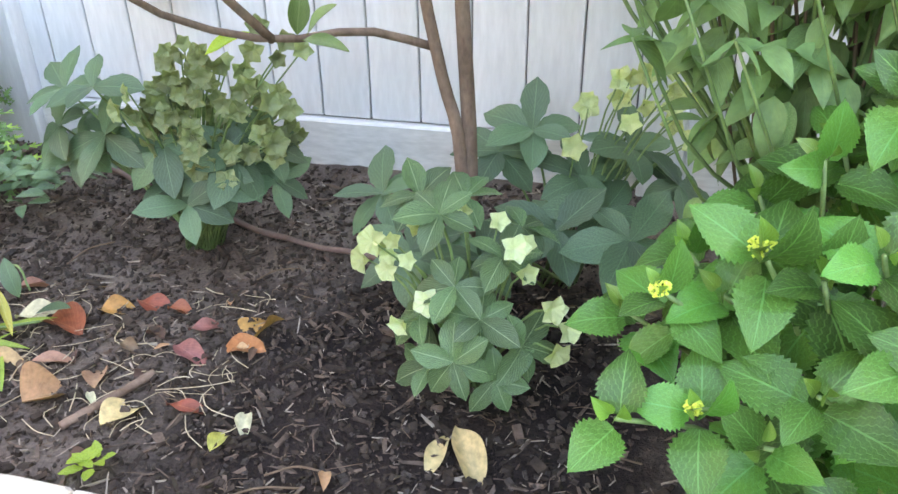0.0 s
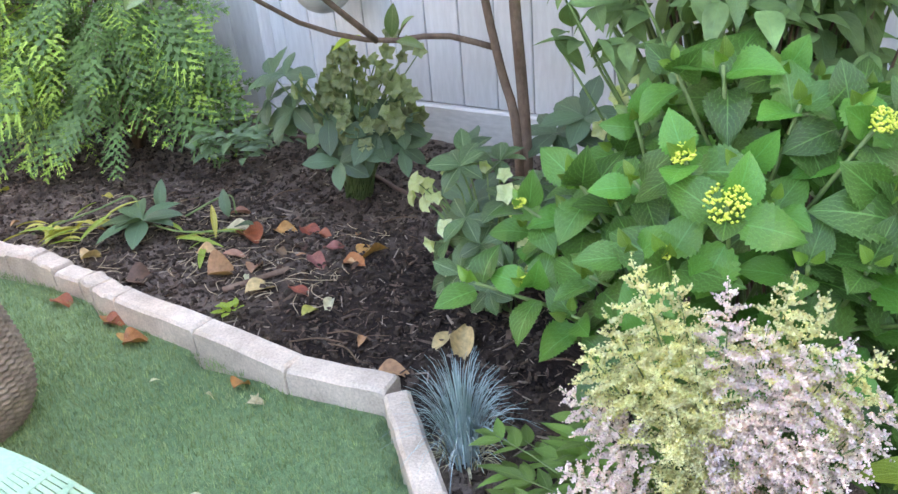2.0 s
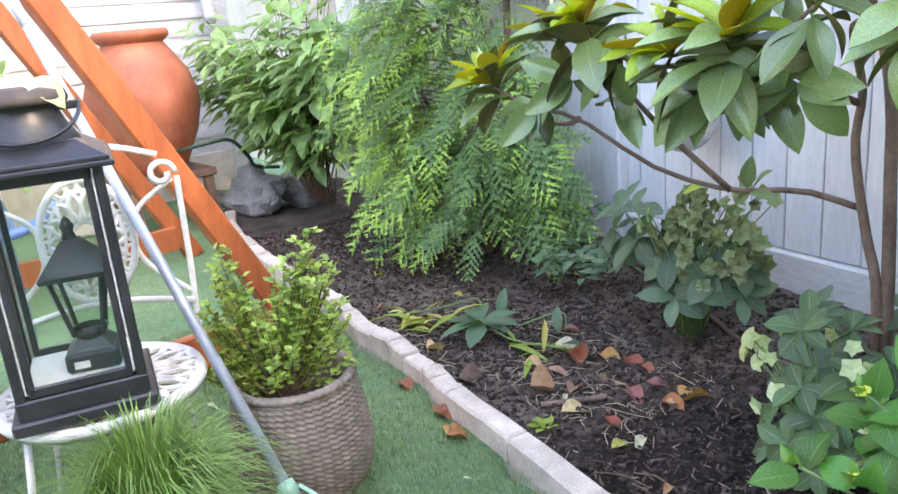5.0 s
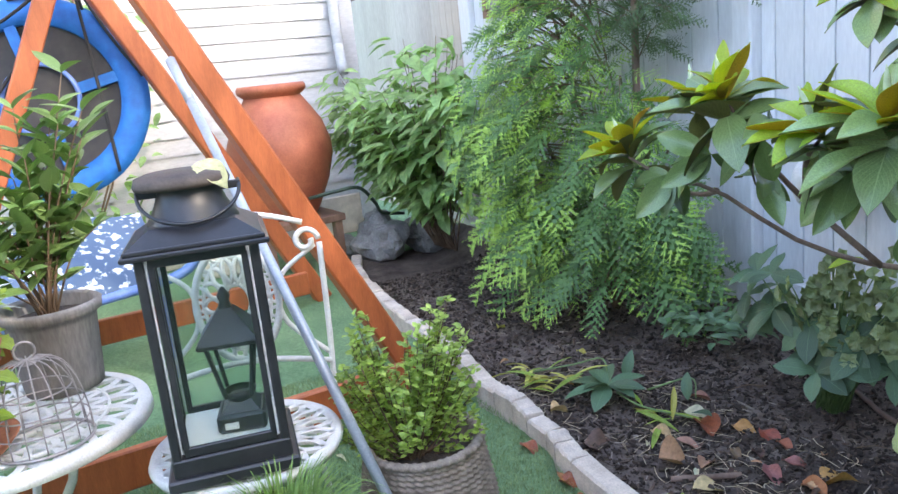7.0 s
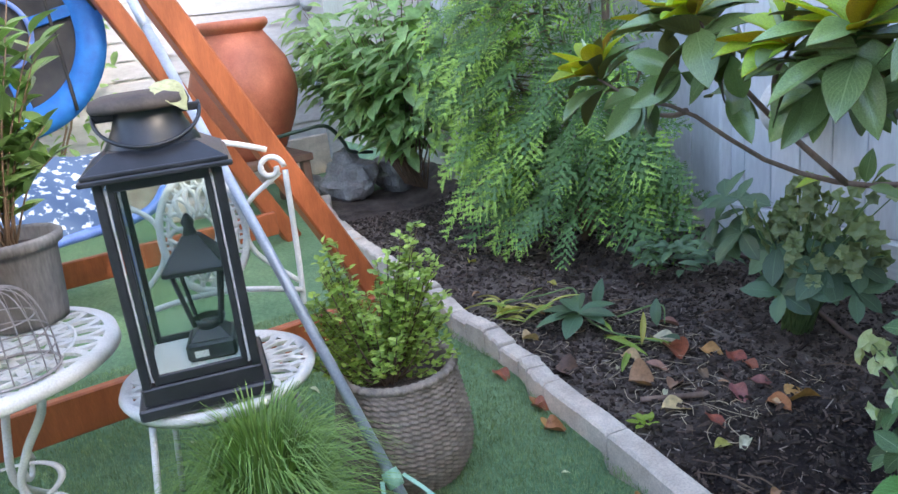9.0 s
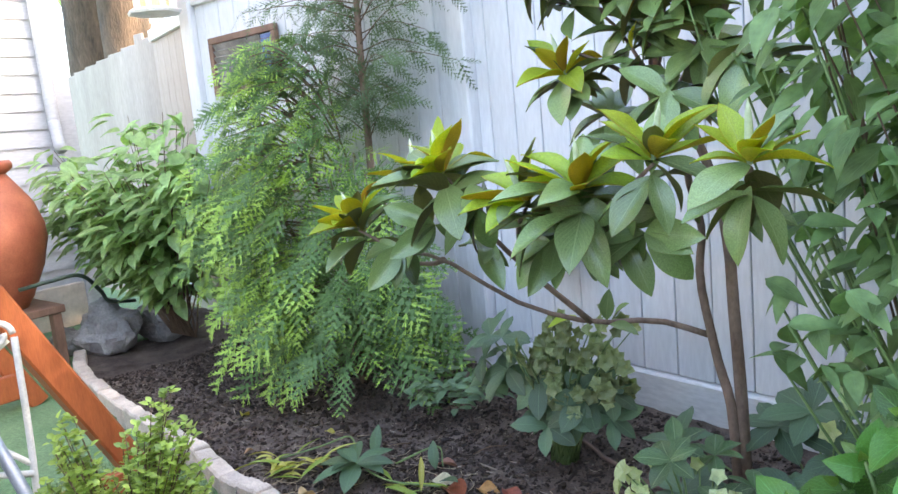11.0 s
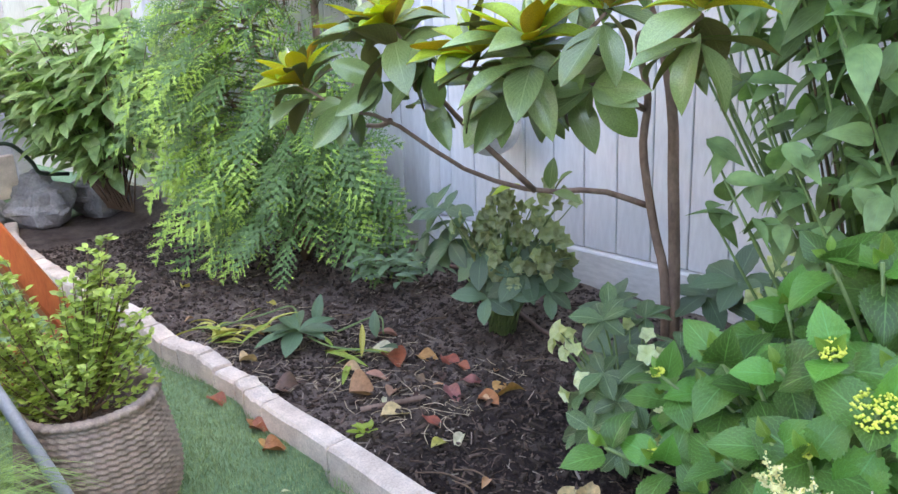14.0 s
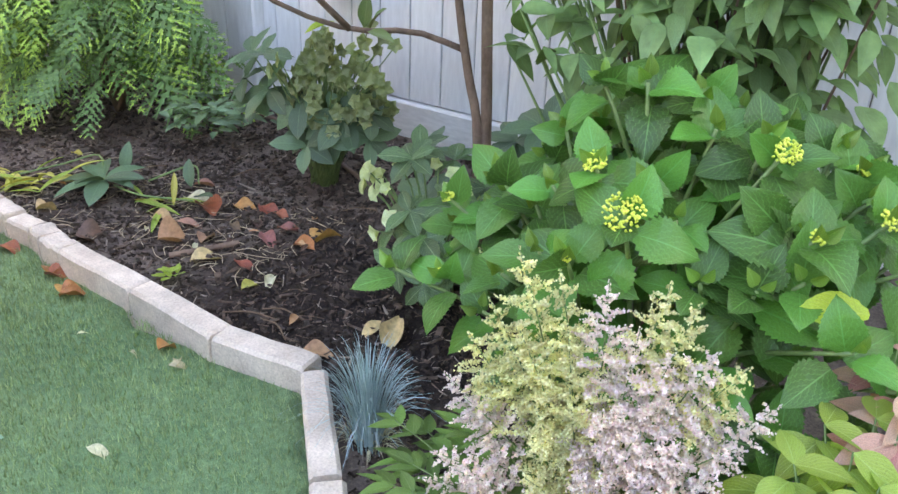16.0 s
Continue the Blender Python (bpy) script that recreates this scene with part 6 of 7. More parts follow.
for i in range(110):
    p = Vector((-1.28 + rv(-0.2, 0.22), 1.95 + rv(-0.14, 0.14), 0.13 + rv(0, 0.1)))
    a = rv(0, 6.28)
    rows.append((R.choice(LT), aim(p, (math.cos(a), math.sin(a) - 0.3, rv(-0.3, 0.4)), (0, -0.3, 1), rv(0.05, 0.08)), 0))
part("foliage", cloud(rows), [M_GCOV], gc, kind="stuff")

# ---- blades ----
def tuft(name, c, n, h, spread, w, mat, parent, label="", lean=None, base_r=0.03):
    g = G()
    c = Vector(c)
    for i in range(n):
        a, s = rv(0, 6.28), math.sqrt(R.random())
        out = Vector((math.cos(a), math.sin(a), 0))
        b = c + out * base_r * s
        reach, hh = spread * s * rv(0.6, 1.15), h * rv(0.65, 1.05) * (1 - 0.35 * s * s)
        pts = [b + out * reach * (t ** 1.7) + Vector((0, 0, hh * (math.sin(t * (1.57 + 0.75 * s * (spread > h * 0.6)))))) for t in np.linspace(0, 1, 6)]
        sd = Vector((-out.y, out.x, 0.2)).normalized()
        v, f = [], []
        for k, p in enumerate(pts):
            ww = w * (1 - (k / 5) ** 1.5) + 0.0003
            v += [(p - sd * ww)[:], (p + sd * ww)[:]]
        for k in range(5):
            f.append((2 * k, 2 * k + 1, 2 * k + 3, 2 * k + 2))
        g.add(v, f)
    return part(name, g, mat, parent, label, kind="stuff")


fes = thing("blue_fescue", (0.268, 0.648, 0.015), "small tuft of steel-blue fescue grass behind the kerb", "grass")
tuft("blade_mass", (0.268, 0.648, 0.015), 250, 0.265, 0.10, 0.0011, M_FESC, fes, base_r=0.028)

tuft("outer_blade_mass", (0.268, 0.648, 0.015), 90, 0.17, 0.13, 0.0011, M_FESC, fes, base_r=0.045)
tuft("dry_base", (0.268, 0.648, 0.012), 90, 0.055, 0.06, 0.0014, M_PALE, fes, "dry straw-coloured base", base_r=0.045)

gp = thing("sedge_pot", (-0.72, -0.115, 0.0), "low terracotta pot of arching green sedge on turf", "potted plant")
g = G()
lathe(g, [(0.0, 0.0), (0.085, 0.0), (0.10, 0.06), (0.113, 0.115), (0.121, 0.117), (0.121, 0.145), (0.106, 0.145), (0.096, 0.11), (0.0, 0.11)], (-0.72, -0.115, 0), 40)
part("pot", g, M_TERRA, gp)
tuft("blade_mass", (-0.72, -0.115, 0.10), 1100, 0.41, 0.27, 0.0021, M_CAREX, gp, base_r=0.07)
tuft("outer_blade_mass", (-0.72, -0.115, 0.10), 550, 0.22, 0.27, 0.0021, M_CAREX, gp, base_r=0.09)
tuft("low_blade_mass", (-0.72, -0.115, 0.10), 300, 0.12, 0.22, 0.0021, M_CAREX, gp, base_r=0.09)

# ---- boxwood in the rope planter ----
bx = thing("boxwood", (PC.x, PC.y, H - 0.04), "small bushy boxwood growing in the rope planter", "shrub")
BT = [tpl(length=1, width=0.66, fold=0.15, droop=0.15, seg=3, shape=0.8) for _ in range(2)]
rows, limbs = [], G()
PX = Vector((0.44, 0.90, 0))
for off, near, ztop, n, wide in ((-0.10, 0.02, 0.74, 24, 0.065), (0.11, 0.0, 0.76, 30, 0.08), (0.0, 0.07, 0.60, 15, 0.12), (0.02, -0.07, 0.62, 13, 0.10), (-0.17, 0.03, 0.58, 11, 0.06), (0.17, 0.0, 0.60, 10, 0.05)):
    for i in range(n):
        a, r = rv(0, 6.28), math.sqrt(R.random())
        top = PC + PX * (off - 0.03 + wide * r * math.cos(a)) + Vector((PX.y, -PX.x, 0)) * (near + wide * r * math.sin(a)) + Vector((0, 0, ztop - 0.16 * r * r - rv(0, 0.13)))
        base = PC + PX * -0.03 + Vector((rv(-0.025, 0.025), rv(-0.025, 0.025), H - 0.05))
        pts = curve_pts([base, base.lerp(top, 0.45) + Vector((0, 0, -0.02)), top], 12)
        tube(limbs, pts, list(np.linspace(0.004, 0.0012, 13)), 4)
        for j in range(6, 13):
            for s in range(6):
                b = rv(0, 6.28)
                d = Vector((math.cos(b), math.sin(b), rv(0.0, 1.1)))
                rows.append((R.choice(BT), aim(pts[j] + Vector((rv(-0.01, 0.01), rv(-0.01, 0.01), rv(-0.014, 0.014))), d, (rv(-0.5, 0.5), -0.3, 1), rv(0.018, 0.027)), 0))
part("stem_mass", limbs, M_TWIG, bx, kind="stuff")
part("foliage", cloud(rows), [M_BOX], bx, "small glossy yellow-green leaves", kind="stuff")

# ---- astilbe ----
AC = Vector((0.78, 0.46, 0.0))
ast = thing("astilbe", AC, "astilbe with cream and pale pink feathery plumes", "perennial")


def plume(base, tip, mat, w):
    """A panicle: an axis with side branches that shorten upward, each with short twigs strung with tiny florets."""
    base, tip = Vector(base), Vector(tip)
    ax = (tip - base).normalized()
    fr = frame_of(ax).to_3x3()
    n = 26
    spikes = [(base.lerp(tip, 0.6), tip, 0.0035)]
    for i in range(n):
        t = i / n
        p = base.lerp(tip, 0.08 + 0.86 * t)
        ln = (w * (1 - t) ** 0.75 + 0.010) * rv(0.75, 1.15)
        a = i * 2.4 + rv(-0.3, 0.3)
        d = (fr @ Vector((math.cos(a), math.sin(a), rv(0.25, 0.6)))).normalized()
        q = p + d * ln + Vector((0, 0, -0.08 * ln))
        spikes.append((p.lerp(q, 0.15), q, 0.0028))
        sd = d.cross(ax).normalized()
        for k in range(int(ln / 0.011)):
            u = 0.2 + 0.7 * k / max(1, int(ln / 0.011))
            c = p.lerp(q, u)
            for s in (-1, 1):
                e = (d * 0.75 + sd * s * 0.65 + ax * 0.2).normalized()
                spikes.append((c, c + e * ln * 0.34 * (1.15 - u), 0.0024))
    out = []
    for p, q, wd in spikes:
        m = max(4, int((q - p).length / 0.0024))
        for j in range(m):
            u = (j + R.random()) / m
            c = p.lerp(q, u) + Vector((rv(-1, 1), rv(-1, 1), rv(-1, 1))) * wd * (1.05 - 0.6 * u)
            r = rv(0.0015, 0.0029) * (1.2 - 0.4 * u)
            u1 = Vector((rv(-1, 1), rv(-1, 1), rv(-1, 1))).normalized()
            u2 = u1.orthogonal().normalized()
            out.append((c, u1 * r, u2 * r, u1.cross(u2) * r))
    o = np.array([[tuple(k) for k in q] for q in out])
    c, a, b, e = o[:, 0], o[:, 1], o[:, 2], o[:, 3]
    vs = np.stack([c + a, c + b, c - a, c - b, c + e * 1.3], 1).reshape(-1, 3)
    fs = [(5 * i + a, 5 * i + b, 5 * i + 4) for i in range(len(out)) for a, b in ((0, 1), (1, 2), (2, 3), (3, 0))]
    part("plume", G().add(vs, fs), mat, ast, "cream plume" if mat is M_ASTC else "pale pink plume")


C_, P_ = M_ASTC, M_ASTP
for (tx, ty, tz), mat, ln, w in (
        ((0.64, 0.45, 0.65), C_, 0.24, 0.075), ((0.695, 0.47, 0.62), C_, 0.24, 0.075), ((0.61, 0.43, 0.57), C_, 0.20, 0.07), ((0.67, 0.40, 0.55), C_, 0.22, 0.075), ((0.73, 0.42, 0.56), C_, 0.22, 0.075), ((0.575, 0.44, 0.50), C_, 0.17, 0.065),
        ((0.71, 0.37, 0.46), C_, 0.22, 0.07), ((0.75, 0.39, 0.49), C_, 0.20, 0.065), ((0.72, 0.33, 0.37), C_, 0.18, 0.06), ((0.77, 0.32, 0.33), C_, 0.16, 0.05), ((0.765, 0.47, 0.62), P_, 0.18, 0.06),
        ((0.548, 0.42, 0.43), P_, 0.16, 0.05), ((0.60, 0.38, 0.43), P_, 0.16, 0.055), ((0.56, 0.36, 0.33), P_, 0.15, 0.05), ((0.53, 0.38, 0.25), P_, 0.16, 0.045), ((0.615, 0.33, 0.34), P_, 0.15, 0.05), ((0.60, 0.33, 0.22), P_, 0.13, 0.035), ((0.655, 0.33, 0.30), P_, 0.14, 0.045), ((0.645, 0.31, 0.22), P_, 0.12, 0.03),
        ((0.845, 0.47, 0.64), C_, 0.17, 0.05), ((0.885, 0.47, 0.62), C_, 0.17, 0.05), ((0.82, 0.44, 0.58), P_, 0.20, 0.07), ((0.87, 0.42, 0.57), P_, 0.20, 0.07), ((0.92, 0.45, 0.57), P_, 0.18, 0.065), ((0.96, 0.45, 0.56), C_, 0.17, 0.055), ((1.005, 0.44, 0.525), P_, 0.19, 0.05), ((0.965, 0.40, 0.47), P_, 0.17, 0.05),
        ((0.80, 0.38, 0.48), P_, 0.17, 0.06), ((0.85, 0.37, 0.47), P_, 0.18, 0.06), ((0.90, 0.38, 0.47), P_, 0.17, 0.055), ((0.79, 0.35, 0.39), P_, 0.15, 0.045), ((0.91, 0.36, 0.40), P_, 0.14, 0.045), ((0.86, 0.33, 0.37), P_, 0.13, 0.045), ((0.865, 0.31, 0.29), P_, 0.10, 0.03), ((0.80, 0.31, 0.27), C_, 0.12, 0.035)):
    tip = Vector((tx, ty, tz))
    base = tip + (AC + Vector((0, 0.02, 0.16)) - tip).normalized() * ln
    plume(base, tip, mat, w * 1.15)
    stem_part(ast, [AC + Vector((rv(-0.05, 0.05), rv(-0.05, 0.05), 0)), base, tip], 0.0022, 0.0008, M_STEM, n=4, k=5)
HUBS = [(0.369, 0.585), (0.401, 0.642), (0.452, 0.504), (0.495, 0.58), (0.53, 0.50), (0.411, 0.534), (0.45, 0.6), (0.55, 0.56), (0.5, 0.44), (0.56, 0.40)]
al = meshes("astilbe_leaflet", M_ASTL, 3, length=1.0, width=0.42, fold=0.14, droop=0.2, teeth=0.05, seg=14, shape=0.8, point=0.5)
for i in range(95):
    a = rv(0, 6.28)
    r = rv(0.1, 0.34)
    hub = Vector((AC.x + r * math.cos(a) * 1.1, AC.y + r * math.sin(a) * 0.9, rv(0.12, 0.30) if r < 0.25 else rv(0.10, 0.2)))
    if i < len(HUBS):
        hub = Vector((HUBS[i][0], HUBS[i][1], rv(0.10, 0.16)))
        a = math.atan2(hub.y - AC.y, hub.x - AC.x)
    if hub.y < 0.12:
        continue
    stem_part(ast, [AC, AC.lerp(hub, 0.6) + Vector((0, 0, 0.04)), hub], 0.002, 0.0012, M_STEM, n=4, k=4)
    d = Vector((math.cos(a), math.sin(a), 0.1))
    sd = Vector((-d.y, d.x, 0))
    for k in range(5):
        dd = d + sd * (0, 0.9, -0.9, 1.0, -1.0)[k]
        put_leaf(ast, al, hub - d * (0, 0.015, 0.015, 0.05, 0.05)[k], dd + Vector((0, 0, rv(-0.25, 0.15))), (0, 0, 1), rv(0.05, 0.08), rv(-0.3, 0.3), "leaflet")

# ---- lime and pink shrub ----
LB = Vector((1.13, 0.48, 0.02))
lp = thing("variegated_shrub", LB, "small shrub with lime green and salmon pink leaves", "shrub")
lm = meshes("lime_leaf", M_LIME, 3, length=1.0, width=0.5, fold=0.12, droop=0.25, seg=12, shape=0.8, point=0.3)
pm = meshes("pink_leaf", M_PINKL, 3, length=1.0, width=0.5, fold=0.12, droop=0.25, seg=12, shape=0.8, point=0.3)
R2 = random.Random(31)
for i, tip in enumerate(((1.064, 0.537, 0.45), (1.035, 0.444, 0.44), (1.10, 0.492, 0.45), (1.126, 0.586, 0.45), (1.077, 0.409, 0.44), (1.133, 0.451, 0.44), (1.05, 0.50, 0.38), (1.09, 0.44, 0.38), (1.145, 0.72, 0.49), (1.155, 0.658, 0.47), (1.15, 0.54, 0.48), (1.18, 0.60, 0.50))):
    tip = Vector(tip)
    stem_part(lp, [LB + Vector((R2.uniform(-0.04, 0.04), R2.uniform(-0.04, 0.04), 0)), LB.lerp(tip, 0.6) + Vector((0, 0, 0.04)), tip], 0.0025, 0.0015, M_STEM, n=4, k=5)
    for k in range(6):
        a = k * 1.57 + (k // 2) * 0.7 + R2.uniform(-0.4, 0.4)
        put_leaf(lp, pm if i > 7 else lm, tip - Vector((0, 0, 0.028 * (k // 2))), (math.cos(a), math.sin(a) - 0.2, R2.uniform(-0.5, 0.25)), (0, -0.3, 1), R2.uniform(0.07, 0.10), R2.uniform(-0.3, 0.3))

# ---- pots on the table ----
TP = Vector((-1.17, -0.735, TZ))
tp = thing("terracotta_pot", TP, "terracotta pot with saucer holding silver foliage and herbs", "potted plant")
g = G()
lathe(g, [(0.0, 0.012), (0.1, 0.012), (0.15, 0.21), (0.157, 0.21), (0.165, 0.255), (0.15, 0.257), (0.143, 0.2), (0.0, 0.2)], TP, 48)
part("pot", g, M_TERRA, tp)
g = G()
lathe(g, [(0.0, 0.0), (0.13, 0.0), (0.158, 0.032), (0.152, 0.034), (0.125, 0.012), (0.0, 0.012)], TP, 48)
part("saucer", g, M_TERRA, tp)
rows = []
DT = [tpl(length=1, width=0.3, fold=0.1, droop=0.3, teeth=0.3, seg=10, shape=0.9) for _ in range(3)]
for i in range(180):
    a, r = rv(0, 6.28), math.sqrt(R.random())
    c = TP + Vector((0.13 * r * math.cos(a), 0.13 * r * math.sin(a), 0.22 + rv(0, 0.17)))
    rows.append((R.choice(DT), aim(c, (math.cos(a) * r + rv(-0.4, 0.4), math.sin(a) * r + rv(-0.4, 0.4), rv(0.0, 1.0)), (0, 0, 1), rv(0.06, 0.10)), 0))
part("silver_foliage", cloud(rows), [M_DUSTY], tp, "silver-grey lacy leaves", kind="stuff")
rows, st = [], G()
HT = [tpl(length=1, width=0.75, fold=0.12, droop=0.3, teeth=0.12, seg=8, shape=0.8) for _ in range(3)]
for i in range(95):
    a, r = rv(0, 6.28), math.sqrt(R.random())
    b = TP + Vector((0.08 * r * math.cos(a), 0.08 * r * math.sin(a), 0.2))
    c = b + Vector((0.12 * math.cos(a) * r, 0.12 * math.sin(a) * r, rv(0.04, 0.26)))
    if i < 10:
        a = rv(-1.2, 1.2)
        c = TP + Vector((0.19 * math.cos(a), 0.19 * math.sin(a), rv(0.1, 0.26)))
    tube(st, curve_pts([b, b.lerp(c, 0.6) + Vector((0, 0, 0.04)), c], 5), 0.0016, 4)
    for k in range(3):
        q = rv(0, 6.28)
        rows.append((R.choice(HT), aim(c, (math.cos(q), math.sin(q), rv(-0.4, 0.5)), (0.3, 0, 1), rv(0.032, 0.058)), 0))
part("herb_stem_mass", st, M_STEM, tp, kind="stuff")
part("herb_leaves", cloud(rows), [M_HERB], tp, "bright green trailing herb leaves", kind="stuff")
g = G()
fc = TP + Vector((0.0, -0.02, 0.66))
tube(g, curve_pts([TP + Vector((0, -0.04, 0.2)), TP + Vector((0.02, -0.04, 0.45)), fc], 8), 0.0015, 4)
part("flower_stalk", g, M_STEM, tp)
rows = []
PT = tpl(length=1, width=0.3, fold=0.05, droop=0.1, seg=3)
for k in range(20):
    rows.append((PT, aim(fc, (math.cos(k * 0.63), math.sin(k * 0.63), rv(0.1, 0.6)), (0, 0, 1), 0.03), 0))
part("daisy", cloud(rows), [M_ASTC], tp, "small cream flower", kind="")

GP = Vector((-1.47, -0.455, TZ))
gpot = thing("grey_pot", GP, "weathered grey pot with a glossy-leaved citrus", "potted plant")
g = G()
lathe(g, [(0.0, 0.0), (0.1, 0.0), (0.104, 0.03), (0.115, 0.19), (0.118, 0.205), (0.132, 0.21), (0.136, 0.232), (0.126, 0.24), (0.112, 0.232), (0.108, 0.19), (0.0, 0.19)], GP, 48, wob=lambda a, r, z: r * (1 + 0.006 * math.sin(16 * a)))
part("pot", g, M_GREYPOT, gpot)
g = G()
lathe(g, [(0.0, 0.2), (0.06, 0.205), (0.112, 0.2)], GP, 24)
part("soil", g, M_SOIL, gpot)
cl = meshes("citrus_leaf", M_CITR, 4, length=1, width=0.5, fold=0.18, droop=0.2, seg=8, shape=0.85)
for i in range(26):
    a, r = rv(0, 6.28), math.sqrt(R.random())
    top = GP + Vector((0.15 * r * math.cos(a) + 0.02, 0.28 * r * math.sin(a) - 0.06, rv(0.34, 0.86)))
    base = GP + Vector((rv(-0.02, 0.02), rv(-0.02, 0.02), 0.19))
    c = [base, base.lerp(top, 0.5) + Vector((0, 0, 0.05)), top]
    stem_part(gpot, c, 0.0035, 0.0016, M_TWIG, n=5, k=6)
    pts = curve_pts(c, 7)
    for j in range(2, 8):
        for s in range(2):
            b = j * 2.4 + s * 3.14 + rv(-0.4, 0.4)
            put_leaf(gpot, cl, pts[j], (math.cos(b) * 0.8, math.sin(b) * 0.8, rv(0.2, 1.2)), (0, 0, 1), rv(0.06, 0.105), rv(-0.4, 0.4))

CG = Vector((-1.10, -0.535, TZ))
cage = thing("wire_cloche", CG, "small domed grey wire birdcage cloche on the table", "birdcage")
CR, CH = 0.108, 0.20
for k in range(9):
    a = math.pi * k / 9
    g = G()
    pts = []
    for t in np.linspace(0, math.pi, 19):
        rr = CR * (abs(math.cos(t)) ** 0.55) * (1 if math.cos(t) > 0 else -1)
        pts.append(CG + Vector((rr * math.cos(a), rr * math.sin(a), 0.004 + CH * math.sin(t) ** 0.9)))
    tube(g, pts, 0.0016, 5)
    part("wire_rib", g, M_CAGE, cage)
for rr, zz, th in ((CR, 0.004, 0.004), (CR * 0.985, 0.05, 0.0018), (CR * 0.93, 0.09, 0.0018), (CR * 0.75, 0.13, 0.0018)):
    g = G()
    lathe(g, [(rr + th * math.cos(q), zz + th * math.sin(q)) for q in np.linspace(0, 6.2832, 7)], CG, 40)
    part("wire_hoop", g, M_CAGE, cage)
g = G()
tube(g, [CG + Vector((0, 0.022 * math.cos(q), CH + 0.024 + 0.022 * math.sin(q))) for q in np.linspace(0, 6.2832, 20)], 0.003, 6, cap=False)
lathe(g, [(0.02, CH - 0.006), (0.006, CH + 0.004), (0.0, CH + 0.006)], CG, 16)
part("ring", g, M_CAGE, cage)

# ---- lounge seat ----
sofa = thing("garden_lounger", (-3.0, -0.6, 0), "blue tubular garden seat with a floral cushion", "seat")
for x, dz in ((-2.85, -0.15), (-3.35, 0.0)):
    g = G()
    tube(g, curve_pts([(x, -1.5, 0.55 + dz), (x, -0.8, 0.58 + dz), (x, -0.2, 0.62 + dz), (x, 0.15, 0.66 + dz), (x - 0.05, 0.28, 0.75 + dz)], 20), 0.024, 10)
    part("side_tube", g, M_TUBEBLUE, sofa)
for x in (-2.85, -3.35):
    for y in (-1.35, 0.05):
        g = G()
        tube(g, [(x, y, 0.0), (x, y, 0.57 if x < -3 else 0.43)], 0.018, 8)
        part("leg", g, M_TUBEBLUE, sofa)
m, nn, ll, bb = nodes_of("blue_white_floral")
vor = nn.new("ShaderNodeTexVoronoi")
vor.inputs["Scale"].default_value = 30
vor.feature = "SMOOTH_F1"
tc = nn.new("ShaderNodeTexCoord")
ll.new(tc.outputs["Object"], vor.inputs["Vector"])
nz = noise_tex(nn, ll, 20, 5, 0.7)
rr = ramp(nn, [(0.24, (0.66, 0.70, 0.74)), (0.30, (0.30, 0.36, 0.42)), (0.36, (0.07, 0.115, 0.19))])
mth = nn.new("ShaderNodeMath")
mth.operation = "ADD"
ll.new(vor.outputs["Distance"], mth.inputs[0])
mth2 = nn.new("ShaderNodeMath")
mth2.operation = "MULTIPLY_ADD"
ll.new(nz, mth2.inputs[0])
mth2.inputs[1].default_value, mth2.inputs[2].default_value = 1.9, -0.9
ll.new(mth2.outputs[0], mth.inputs[1])
ll.new(mth.outputs[0], rr.inputs[0])
ll.new(rr.outputs[0], bb.inputs["Base Color"])
bb.inputs["Roughness"].default_value = 0.85
g = G()
vs, fs = [], []
NU, NV = 26, 14
for top in (1, 0):
    for i in range(NU + 1):
        for j in range(NV + 1):
            u, v = i / NU, j / NV
            e = min(1, 4 * min(u, 1 - u)) ** 0.5 * min(1, 3.5 * min(v, 1 - v)) ** 0.5
            vs.append((-2.84 - 0.5 * v, -1.4 + 1.5 * u, 0.49 + 0.27 * v + (0.085 * e + 0.012 * math.sin(u * 17) * math.sin(v * 9)) * (1 if top else -0.3)))
W = NV + 1
for top in (0, 1):
    o = top * (NU + 1) * W
    for i in range(NU):
        for j in range(NV):
            q = (o + i * W + j, o + (i + 1) * W + j, o + (i + 1) * W + j + 1, o + i * W + j + 1)
            fs.append(q if top == 0 else tuple(reversed(q)))
part("cushion", g.add(vs, fs), m, sofa, "blue and white floral cushion")

# ---- bird feeder and wall shutter on the fence ----
FC = Vector((-3.75, 2.24, 2.27))
fd = thing("bird_feeder", FC, "white lantern-shaped bird feeder with yellow panes", "bird feeder")
g = G()
lathe(g, [(0.0, 0.0), (0.19, 0.0), (0.2, 0.02), (0.17, 0.035), (0.0, 0.04)], FC - Vector((0, 0, 0.16)), 8)
part("tray", g, M_WHITE, fd, smooth=False)
g = G()
lathe(g, [(0.125, -0.125), (0.125, 0.06)], FC, 8)
part("seed_pane", g, M_FEEDER, fd, "yellowed clear seed panel", smooth=False)
for k in range(8):
    a = 2 * math.pi * k / 8
    g = G()
    box(g, 0.03, 0.035, 0.2, Matrix.Translation(FC + Vector((0.128 * math.cos(a), 0.128 * math.sin(a), -0.03))) @ Matrix.Rotation(a, 4, "Z"), 0.004)
    part("pillar", g, M_WHITE, fd, smooth=False)
g = G()
